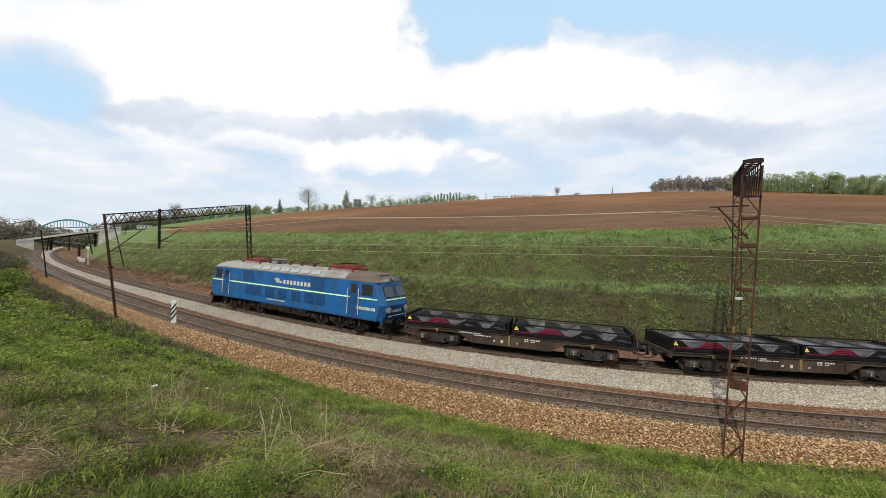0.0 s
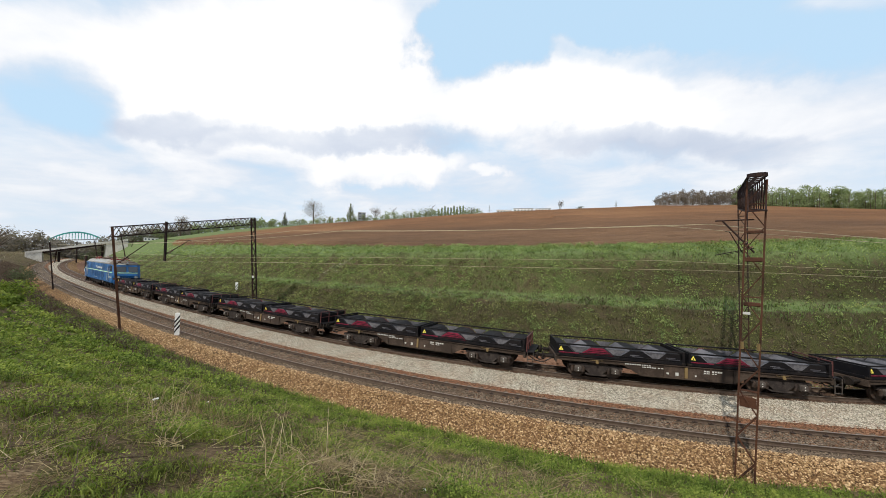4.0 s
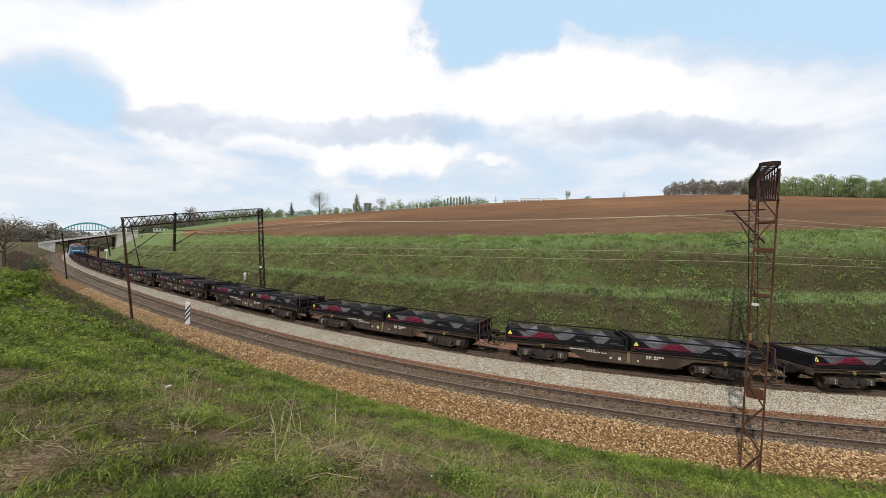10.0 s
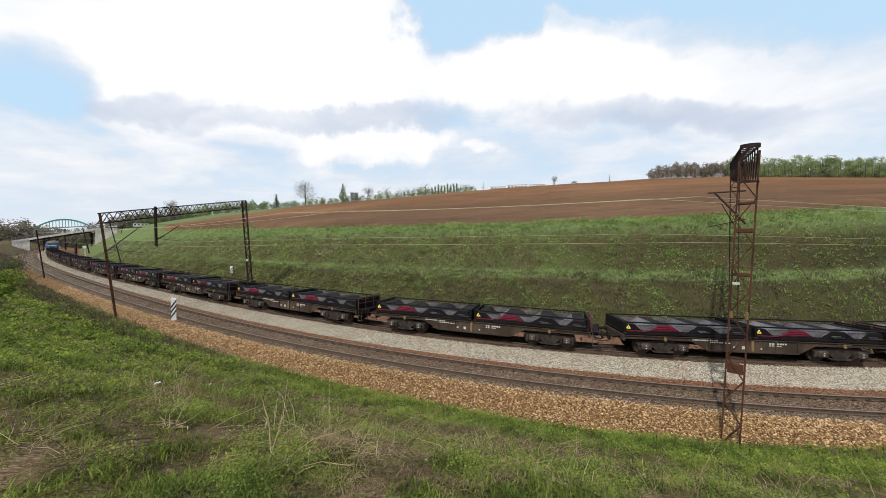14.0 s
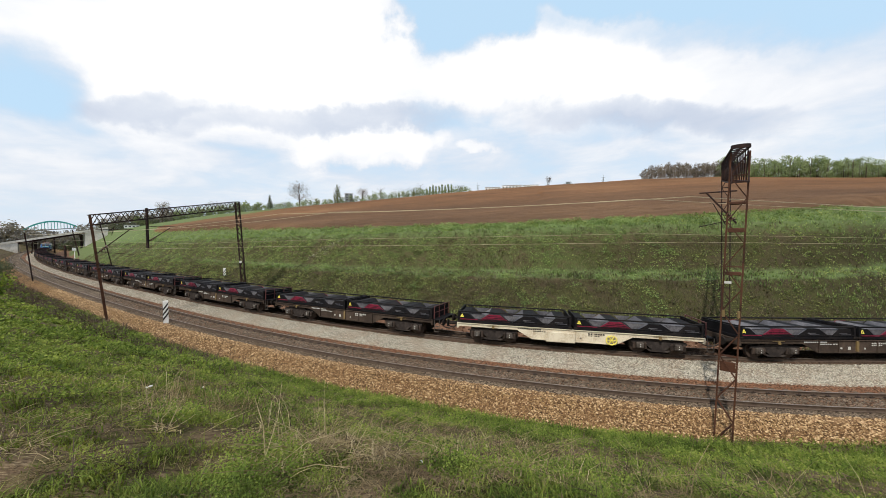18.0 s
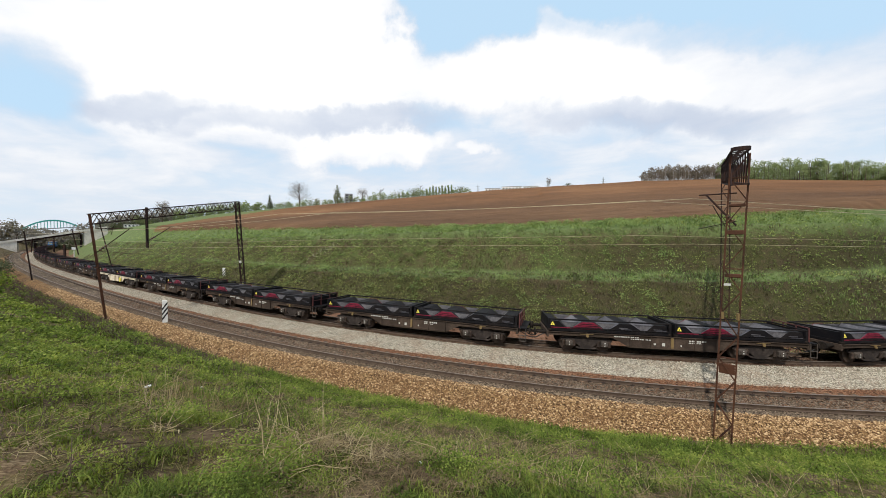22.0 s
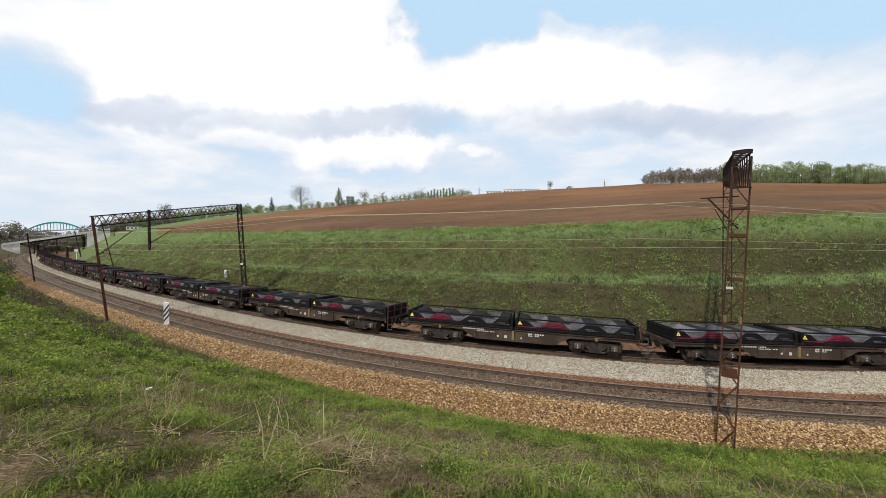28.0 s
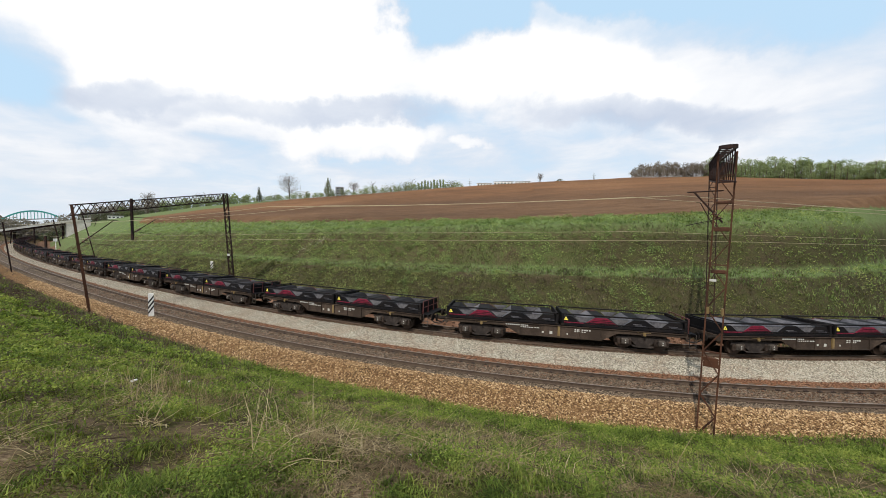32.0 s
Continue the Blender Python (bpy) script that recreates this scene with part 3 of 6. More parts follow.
def make_ballast():
    stations = rough_line(1.0, 4.0, 140)

    def bed(name, section, mat, label):
        g = Geo()
        n = len(section)
        for s in stations:
            g.v += [tuple(on_line(s, u, z)) for u, z in section]
        for i in range(len(stations) - 1):
            g.f += [(i * n + j, i * n + j + 1, i * n + n + j + 1, i * n + n + j) for j in range(n - 1)]
        tagged(new(name, fix_normals(g.mesh(name, mat))), label, "ballast", kind="structure")
    bed("ballast_shoulder", [(-2.3, -1.05), (-1.75, -0.80), (-0.85, -0.24), (-0.45, -0.20)], "ballast_beige", "beige crushed-stone shoulder of the near track")
    bed("ballast_near_bed", [(-0.45, -0.20), (0.0, -0.17), (0.75, -0.195), (1.5, -0.22), (1.75, -0.225)], "ballast_grey", "grimy grey stone bed between the near rails")
    bed("ballast_rust_strip", [(1.75, -0.225), (2.1, -0.25), (2.5, -0.27)], "ballast_red", "rust-dusted stones beside the near track")
    bed("ballast_middle", [(2.5, -0.27), (3.0, -0.25), (3.7, -0.21), (4.25, -0.19)], "ballast_white", "pale fresh ballast between the two tracks")
    # the bed's dark tone includes painted shade from the train
    bed("ballast_far_bed", [(4.25, -0.19), (4.575, -0.17), (5.325, -0.195), (6.075, -0.22), (6.4, -0.24)], "ballast_rust", "rusty stone bed of the far track, darkened as train shade")
    bed("ballast_far_shoulder", [(6.4, -0.24), (6.95, -0.30), (8.05, -0.77), (9.05, -1.07)], "ballast_beige", "beige stone shoulder of the far track")


make_ballast()


def make_rails():
    foot, head = 0.065, 0.036
    sec = [(-foot, -0.16), (-foot, -0.145), (-0.012, -0.12), (-0.012, -0.035), (-head, -0.03), (-head, -0.004),
           (head, -0.004), (head, -0.03), (0.012, -0.035), (0.012, -0.12), (foot, -0.145), (foot, -0.16)]
    for u, z in ((0, 0), (GAUGE, -CANT), (SPACING, 0), (SPACING + GAUGE, -CANT)):
        line = [(on_line(s, u, z), (float(np.interp(s, S_AT, NORM[:, 0])), float(np.interp(s, S_AT, NORM[:, 1])))) for s in rough_line(1.0, 4.0, 140)]
        ob = thing("rail", "rust-brown steel rail with a worn bright top", "rail", "rails of the two tracks", "structure",
                   Geo().sweep(line, sec, True), "rail_rust")
        top = Geo().sweep(line, [(-head * 0.8, -0.002), (-head * 0.7, 0.001), (head * 0.7, 0.001), (head * 0.8, -0.002)])
        part("running_surface", top, "rail_top", ob, "bright worn steel running surface")


make_rails()



# ---- masts and portals of the overhead line ----
def lattice(g, foot, top, w, bar_w, panels, depth=None, axis=None):
    """A four-legged lattice column from foot to top."""
    foot, top = Vector(foot), Vector(top)
    ax = Vector(axis or (1, 0, 0)).normalized()
    ay = Vector((0, 0, 1)).cross(ax).normalized()
    d = depth or w
    corner = [ax * sx * w / 2 + ay * sy * d / 2 for sx, sy in ((-1, -1), (1, -1), (1, 1), (-1, 1))]
    for c in corner:
        g.bar(foot + c, top + c, bar_w)
    for k in range(panels):
        a, b = foot.lerp(top, k / panels), foot.lerp(top, (k + 1) / panels)
        for i in range(4):
            j = (i + 1) % 4
            if i % 2 and d < w * 0.6:
                continue                                  # narrow sides are plain
            p, q = (i, j) if (k + (i == 2)) % 2 else (j, i)
            g.bar(a + corner[p], b + corner[q], bar_w * 0.55)
            if k % 4 == 0:
                g.bar(a + corner[i], a + corner[j], bar_w * 0.6)
    return g


def truss(g, a, b, hgt, wid, bar_w, panels):
    """A box truss between the top points a and b."""
    a, b = Vector(a), Vector(b)
    d = (b - a).normalized()
    side = d.cross(Vector((0, 0, 1))).normalized() * wid / 2
    dn = Vector((0, 0, -hgt))
    for off in (side, -side):
        g.bar(a + off, b + off, bar_w)
        g.bar(a + off + dn, b + off + dn, bar_w)
        for k in range(panels):
            p, q = a.lerp(b, k / panels), a.lerp(b, (k + 1) / panels)
            m = p.lerp(q, 0.5)
            g.bar(p + off + dn, m + off, bar_w * 0.6)
            g.bar(m + off, q + off + dn, bar_w * 0.6)
    for k in range(panels + 1):
        p = a.lerp(b, k / panels)
        g.bar(p + side, p - side, bar_w * 0.6)
        g.bar(p + side + dn, p - side + dn, bar_w * 0.6)
        if k < panels:
            q = a.lerp(b, (k + 1) / panels)
            g.bar(p + side, q - side, bar_w * 0.5)
    return g


def portal_near():
    portal = thing("catenary_portal", "rusty lattice steel catenary portal spanning both tracks", "portal", "catenary portals")
    near, far = Vector((10.08, 12.11, -1.43)), Vector((19.36, 23.24, -0.91))
    d = (far - near)
    d.z = 0
    d.normalize()
    side = Vector((-d.y, d.x, 0))
    ntop, ftop = Vector((10.32, 11.90, 8.71)), Vector((19.27, 23.32, 10.77))
    g = lattice(Geo(), near, ntop, 0.50, 0.050, 13, 0.11, side)
    part("near_mast", g, "mast_steel", portal, "rusty brown lattice mast")
    g = lattice(Geo(), far, ftop, 0.45, 0.060, 14, 0.16, side)
    part("far_mast", g, "mast_dark", portal)
    g = truss(Geo(), ntop - d * 0.25 + Vector((0, 0, 0.1)), ftop + d * 0.3, 1.15, 0.45, 0.06, 12)
    part("beam", g, "mast_dark", portal, "dark lattice box beam")
    end = ntop - d * 0.27 + Vector((0, 0, 0.12))
    g = Geo()
    for k in range(9):
        a = -math.pi / 2 + math.pi * k / 9
        b = -math.pi / 2 + math.pi * (k + 1) / 9
        p = end + side * 0.24 * math.sin(a) - d * 0.16 * math.cos(a)
        q = end + side * 0.24 * math.sin(b) - d * 0.16 * math.cos(b)
        g.bar(p, q, 0.05, 0.13)
    part("beam_end_plate", g, "mast_dark", portal)
    for f, hgt in ((0.83, 0.10), (0.739, 0.15), (0.592, 0.13)):
        g = Geo().box(near.lerp(ntop, f), (0.44, 0.13, hgt), Matrix.Rotation(math.atan2(side.y, side.x), 3, "Z"), 0.02)
        part("tie_plate", g, "mast_steel", portal)
    g = Geo().box(near.lerp(ntop, 0.27), (0.44, 0.06, 0.34), Matrix.Rotation(math.atan2(side.y, side.x), 3, "Z"), 0.01)
    part("plate", g, "mast_steel", portal, "rusty red plate")
    for w in (-0.21, 0.21):
        g = Geo().box(near.lerp(ntop, 0.455) + side * w - d * 0.07, (0.07, 0.07, 0.24))
        part("mast_band", g, "mark_yellow", portal, "yellow paint band")
    g = Geo().box(far.lerp(ftop, 0.32) - side * 0.1 - d * 0.3, (0.42, 0.04, 0.16), Matrix.Rotation(math.atan2(side.y, side.x), 3, "Z"))
    part("number_plate", g, "mark_white", portal)
    cantilever(portal, near.lerp(ntop, 0.80), side, 7.41, 5.95, 0.45)
    cantilever(portal, far.lerp(ftop, 0.76), side, 8.13, 6.3, 0.3)
    return portal


def cantilever(parent, root, way, z_top, z_low, reach):
    """A bracket that carries the two wires beside a mast."""
    g = Geo()
    a = Vector(root)
    tip = Vector((a.x, a.y, z_top)) + Vector(way) * (reach + 0.4)
    low = Vector((a.x, a.y, z_low + 0.35))
    g.tube(low, tip, 0.030, 8)
    g.tube(Vector((a.x, a.y, z_top)), tip + Vector(way) * 0.2, 0.024, 8)
    g.tube(Vector((a.x, a.y, z_low + 0.5)), Vector((a.x, a.y, z_low + 0.25)) + Vector(way) * (reach + 0.6), 0.014, 8)
    part("cantilever", g, "mast_dark", parent, "dark cantilever bracket")
    g = Geo()
    for f in (0.12, 0.2, 0.28):
        p = low.lerp(tip, f)
        g.tube(p, low.lerp(tip, f + 0.03), 0.10, 10)
    part("insulator", g, "insulator", parent)


def portal_left():
    portal = thing("catenary_portal", "slender dark steel catenary portal with a lattice beam over both tracks", "portal", "catenary portals")
    near, far = Vector((-23.94, 26.01, 0.04)), Vector((-20.26, 37.64, -0.05))
    ntop, ftop = Vector((-24.44, 25.54, 7.60)), Vector((-20.71, 37.42, 9.74))
    for a, b, nm in ((near, ntop, "near_mast"), (far, ftop, "far_mast")):
        g = Geo()
        if nm == "near_mast":
            g.box(a.lerp(b, 0.5), (0.24, 0.24, 0.1))
            g.bar(a, b, 0.16, 0.16)
        else:
            lattice(g, a, b, 0.38, 0.075, 16, 0.25, (1, 0.2, 0))
        part(nm, g, "mast_steel" if nm == "near_mast" else "mast_dark", portal)
    g = truss(Geo(), ntop, ftop, 0.72, 0.5, 0.065, 15)
    part("beam", g, "mast_dark", portal, "dark lattice box beam")
    c = ntop.lerp(ftop, 0.30)
    g = Geo().bar(c + Vector((0, 0, 0.15)), c + Vector((0, 0, -3.1)), 0.14)
    part("drop_post", g, "mast_dark", portal, "hanging post under the beam")
    way = Vector((0.8, 0.25, 0)).normalized()
    cantilever(portal, c, way, 6.9, 5.3, 1.3)
    cantilever(portal, near.lerp(ntop, 0.6), way, 6.6, 4.5, 1.6)
    for f in (0.33, 0.36):
        g = Geo().box(far.lerp(ftop, f) + Vector((0, -0.25, 0)), (0.25, 0.03, 0.22))
    part("number_plate", g, "mark_white", portal)
    return portal


portal_near()
portal_left()


def single_mast(x, y, z0, z1, lean=(0, 0), w=0.26):
    ob = thing("catenary_mast", "dark steel overhead line mast beside the far tracks", "mast", "single catenary masts")
    g = Geo().bar((x, y, z0), (x + lean[0], y + lean[1], z1), w)
    part("post", g, "mast_dark", ob)
    g = Geo().tube((x, y, z1 - 1.6), (x + 2.0, y - 1.6, z1 - 0.9), 0.05, 6).tube((x, y, z1 - 2.6), (x + 2.0, y - 1.6, z1 - 0.9), 0.05, 6)
    part("bracket", g, "mast_dark", ob)
    return ob


def wires():
    # supports along the line, and the heights of the two wires there
    sup = (-40, 3, 24, 44, 90, 140, 190, 250)
    messenger = (6.9, 7.50, 7.30, 6.60, 6.75, 6.75, 6.75, 6.75)
    contact = (5.0, 5.63, 5.41, 5.05, 5.40, 5.50, 5.50, 5.50)

    def wire(name, u, heights, sag, label, r, lift):
        g = Geo()
        for s0, s1, z0, z1 in zip(sup, sup[1:], heights, heights[1:]):
            n = 12 if s1 < 130 else 5
            a, b = on_line(s0, u), on_line(s1, u)
            pts = []
            for k in range(n + 1):
                f = k / n
                p = a.lerp(b, f)                                  # straight between supports
                pts.append((p.x, p.y, z0 + (z1 - z0) * f + lift - sag * 4 * f * (1 - f)))
            for p, q in zip(pts, pts[1:]):
                g.tube(p, q, r, 5, caps=False)
        tagged(new(name, g.mesh(name, "wire")), label, "wire", "overhead wires", "structure")
    wire("messenger_wire", 0.75, messenger, 0.12, "pale overhead messenger wire of the near track", 0.015, 0.0)
    wire("contact_wire", 0.75, contact, 0.02, "thin overhead contact wire of the near track", 0.0085, 0.0)
    wire("messenger_wire", SPACING + 0.75, messenger, 0.12, "pale overhead messenger wire of the far track", 0.015, 0.40)
    wire("contact_wire", SPACING + 0.75, contact, 0.02, "thin overhead contact wire of the far track", 0.0085, 0.40)


wires()

# ---- the train ----
plain("roof_pane", (0.27, 0.28, 0.275), 0.25)
PITCH = 13.811                     # from one wagon to the next
HEAD_S, V0, ACC = 15.92, 11.659, 0.0469      # first wagon's front sign: place at the start, speed, gain of speed
WAGONS = 33
WHEEL_R = 0.44
LOW = 0.877                         # the wagons and cradles are low-built


def train_at(t):
    return HEAD_S + V0 * t + ACC * t * t / 2


def rail_spot(s):
    return Vector((float(np.interp(s, FAR_S, FAR_MID[:, 0])), float(np.interp(s, FAR_S, FAR_MID[:, 1])), float(np.interp(s, FAR_S, FAR_LEVEL)) - CANT / 2))


def vehicle_pose(s_mid, half):
    """A vehicle whose two pivots, half a wheelbase from its middle, stand on the far track; +x is ahead, +y the near side."""
    a, b = rail_spot(s_mid + half), rail_spot(s_mid - half)
    d = a - b
    turn = math.degrees(math.atan2(d.y, d.x))
    mid = (a + b) / 2
    climb = math.degrees(math.atan2(d.z, math.hypot(d.x, d.y)))
    return pose(mid.x, mid.y, mid.z, 0, 0, turn) @ pose(0, 0, 0, 0, -climb) @ pose(0, 0, 0, math.degrees(math.atan2(CANT, GAUGE)))


def wheelset_geo(r):
    g = Geo()
    for y in (-0.75, 0.75):
        o = 1 if y > 0 else -1
        g.tube((0, y - 0.065 * o, 0), (0, y - 0.035 * o, 0), r + 0.03, 20)
        g.tube((0, y - 0.035 * o, 0), (0, y + 0.07 * o, 0), r, 20)
        g.tube((0, y + 0.07 * o, 0), (0, y + 0.10 * o, 0), r * 0.30, 10)
        for k in range(5):
            a = 2 * math.pi * k / 5
            g.box((math.cos(a) * r * 0.6, y + 0.075 * o, math.sin(a) * r * 0.6), (0.10, 0.02, 0.10))
    g.tube((0, -1.0, 0), (0, 1.0, 0), 0.08, 10)
    return g


def make_bogie(parent, x, wheels):
    """A freight bogie with cast side frames, springs and axle boxes."""
    bogie = new("bogie")
    bogie.parent = parent
    bogie.location = (x, 0, 0)
    for sx in (-0.9, 0.9):
        ws = part("wheelset", wheels, None, bogie)
        ws.location = (sx, 0, WHEEL_R)
    for y in (-1.02, 1.02):
        o = 1 if y > 0 else -1
        g = Geo()
        # arched side frame
        top = [(-1.32, 0.56), (-1.30, 0.68), (-0.62, 0.72), (-0.34, 0.86), (0.34, 0.86), (0.62, 0.72), (1.30, 0.68), (1.32, 0.56),
               (1.12, 0.60), (0.68, 0.56), (0.36, 0.30), (0.30, 0.24), (-0.30, 0.24), (-0.36, 0.30), (-0.68, 0.56), (-1.12, 0.60)]
        g.prism(top, y - 0.06, y + 0.06)
        g.prism([(-0.55, 0.24), (0.55, 0.24), (0.40, 0.16), (-0.40, 0.16)], y - 0.10, y + 0.10)
        part("side_frame", g, "bogie_frame", bogie, "grimy cast bogie side frame")
        for sx in (-0.9, 0.9):
            b = Geo()
            b.box((sx, y + 0.06 * o, 0.45), (0.34, 0.24, 0.32), None, 0.05)
            b.tube((sx, y + 0.18 * o, 0.46), (sx, y + 0.23 * o, 0.46), 0.13, 12)
            box = part("axle_box", b, "axle_grime", bogie)
            for dx in (-0.27, 0.27):
                sp = Geo().tube((sx + dx, y + 0.06 * o, 0.28), (sx + dx, y + 0.06 * o, 0.60), 0.045, 8)
                for k in range(5):
                    sp.tube((sx + dx, y + 0.06 * o, 0.30 + k * 0.055), (sx + dx, y + 0.06 * o, 0.33 + k * 0.055), 0.085, 10)
                part("spring", sp, "wheel", bogie)
            c = Geo()
            c.box((sx, y + 0.235 * o, 0.52), (0.045, 0.012, 0.05)).box((sx, y + 0.235 * o, 0.40), (0.045, 0.012, 0.05))
            part("axle_cap_mark", c, "mark_white", bogie, "white paint dabs on the axle cap")["kind"] = "stuff"
    g = Geo().box((0, 0, 0.62), (0.5, 2.0, 0.22), None, 0.04)
    part("bolster", g, "bogie", bogie)
    g = Geo()
    for sx in (-0.38, 0.38):
        g.bar((sx, -0.95, 0.36), (sx, 0.95, 0.36), 0.10, 0.12)
    part("brake_beam", g, "bogie", bogie)
    return bogie


BODY_L = 12.49          # over the headstocks
PIVOT = 4.23


def make_wagon(sill_mat, label, cream=False):
    wagon = thing("flat_wagon", label, "wagon", "wagons of the train")
    wheels = fix_normals(wheelset_geo(WHEEL_R).mesh("wheelset", "wheel"))
    h = BODY_L / 2
    # fish-bellied side sills
    for y in (-1.22, 1.22):
        o = 1 if y > 0 else -1
        belly = [(-h, 1.19), (h, 1.19), (h, 0.98), (h - 3.3, 0.96), (h - 4.1, 0.46), (-h + 4.1, 0.46), (-h + 3.3, 0.96), (-h, 0.98)]
        g = Geo().prism(belly, y - 0.02, y + 0.02)
        for z, ext in ((1.175, h), (0.475, h - 4.1)):
            g.box((0, y + 0.035 * o, z), (2 * ext, 0.09, 0.03))
        for k in range(-2, 3):
            g.box((k * 1.05, y + 0.04 * o, 0.82), (0.05, 0.06, 0.66))
        sill = part("side_sill", g, sill_mat, wagon, "cream-painted stained steel sill" if cream else "brown grimy steel sill")
        # lettering too small to read
        t = Geo()
        for x0, z, w, hh in ((2.9, 1.06, 1.25, 0.075), (2.1, 0.95, 0.70, 0.055), (1.35, 0.95, 0.30, 0.055), (0.55, 0.72, 0.20, 0.17), (0.95, 0.72, 0.14, 0.10), (-0.75, 1.0, 0.85, 0.085), (-0.75, 0.89, 0.60, 0.055), (-0.35, 0.70, 0.10, 0.09)):
            nn = max(1, int(w / 0.11))
            for k in range(nn):
                t.box((o * (x0 - w * (k + 0.5) / nn), y + 0.024 * o, z), (w / nn * 0.72, 0.006, hh))
        part("lettering", t, "wagon_black" if cream else "mark_white", sill, "rows of small painted lettering bars")["kind"] = "stuff"
        g = Geo().box((o * 0.05, y + 0.05 * o, 0.83), (0.12, 0.07, 0.60), None, 0.02)
        part("stanchion", g, "mark_yellow" if not cream else "wagon_cream", wagon, "ochre-stained side bracket")
        # brake lever plates over the bogies
        for x in (-PIVOT, PIVOT):
            g = Geo().box((x, y + 0.05 * o, 1.08), (0.12, 0.05, 0.12), None, 0.02).bar((x - 0.3, y + 0.06 * o, 1.11), (x + 0.35, y + 0.06 * o, 1.10), 0.018)
            g.tube((x, y + 0.05 * o, 0.99), (x, y + 0.10 * o, 0.99), 0.07, 10)
            part("brake_changeover", g, "mark_yellow", wagon, "yellow brake changeover handle")
        g = Geo()
        for x in (-h + 2.1, -1.6, 1.6, h - 2.1):
            g.box((x, y - 0.15 * o, 1.20), (0.22, 0.28, 0.04))
        part("container_stop", g, "wagon_black", wagon)["kind"] = "stuff"
        if cream:
            g = Geo()
            for k in range(12):
                a, b2 = 2 * math.pi * k / 12, 2 * math.pi * (k + 1) / 12
                g.bar((-1.9 + 0.27 * math.cos(a), y + 0.14 * o, 0.74 + 0.27 * math.sin(a)), (-1.9 + 0.27 * math.cos(b2), y + 0.14 * o, 0.74 + 0.27 * math.sin(b2)), 0.045)
            for k in range(3):
                a = math.pi * k / 3
                g.bar((-1.9 - 0.26 * math.cos(a), y + 0.13 * o, 0.74 - 0.26 * math.sin(a)), (-1.9 + 0.26 * math.cos(a), y + 0.13 * o, 0.74 + 0.26 * math.sin(a)), 0.035)
            g.tube((-1.9, y, 0.74), (-1.9, y + 0.15 * o, 0.74), 0.04, 8)
            part("handbrake_wheel", g, "sign_yellow", wagon, "yellow handbrake wheel")
            g = Geo().box((0.65, y + 0.09 * o, 0.70), (1.5, 0.16, 0.6), None, 0.02)
            part("equipment_box", g, "wagon_cream", wagon)
    g = Geo()
    for y in (-0.42, 0.42):
        g.prism([(-h, 1.17), (h, 1.17), (h, 0.90), (h - 4, 0.55), (-h + 4, 0.55), (-h, 0.90)], y - 0.03, y + 0.03)
    for x in np.linspace(-h + 0.4, h - 0.4, 13):
        g.box((x, 0, 1.09), (0.08, 2.4, 0.14))
    part("underframe", g, "wagon_black", wagon)
    for o in (-1, 1):
        x = o * h
        g = Geo().box((x, 0, 1.02), (0.10, 2.5, 0.36), None, 0.02)
        part("headstock", g, sill_mat, wagon)
        for y in (-0.87, 0.87):
            b = Geo().tube((x, y, 1.05), (x + o * 0.42, y, 1.05), 0.10, 12).tube((x + o * 0.42, y, 1.05), (x + o * 0.60, y, 1.05), 0.075, 12)
            b.tube((x + o * 0.60, y, 1.05), (x + o * 0.66, y, 1.05), 0.24, 16, 0.22)
            part("buffer", b, "bogie", wagon)
        b = Geo().bar((x, 0, 0.95), (x + o * 0.55, 0, 0.93), 0.09).box((x + o * 0.55, 0, 0.86), (0.24, 0.12, 0.2), None, 0.03)
        part("coupling", b, "bogie", wagon)
        for y in (-0.35, 0.35):
            hose = Geo()
            pts = [(x, y, 0.85), (x + o * 0.25, y, 0.72), (x + o * 0.45, y * 0.8, 0.55), (x + o * 0.72, y * 0.6, 0.50)]
            for p, q in zip(pts, pts[1:]):
                hose.tube(p, q, 0.03, 6)
            part("brake_hose", hose, "rubber", wagon)
        if o < 0:
            # end platform with its railing at the rear end
            g = Geo().box((x - 0.22, 0, 1.19), (0.5, 2.3, 0.05))
            part("end_platform", g, "wagon_black", wagon)
            g = Geo()
            for y in (-1.12, -0.4, 0.4, 1.12):
                g.bar((x - 0.10, y, 1.19), (x - 0.10, y, 2.08), 0.05)
            g.bar((x - 0.10, -1.12, 2.06), (x - 0.10, 1.12, 2.06), 0.05).bar((x - 0.10, -1.12, 1.64), (x - 0.10, 1.12, 1.64), 0.04)
            part("end_railing", g, "rail_red", wagon, "faded red end railing")
            g = Geo()
            g.bar((x - 0.45, 1.18, 0.40), (x - 0.45, 1.18, 1.2), 0.03).bar((x - 0.15, 1.18, 0.40), (x - 0.15, 1.18, 1.2), 0.03)
            for z in (0.42, 0.78):
                g.bar((x - 0.45, 1.18, z), (x - 0.15, 1.18, z), 0.04)
            part("step", g, "axle_grime", wagon)
    for ob in wagon.children_recursive:
        ob.data.transform(Matrix.Diagonal((1, 1, LOW, 1)))
    for x in (-PIVOT, PIVOT):
        make_bogie(wagon, x, wheels)
    return wagon


CRATE_L, CRATE_H = 6.12, 0.74


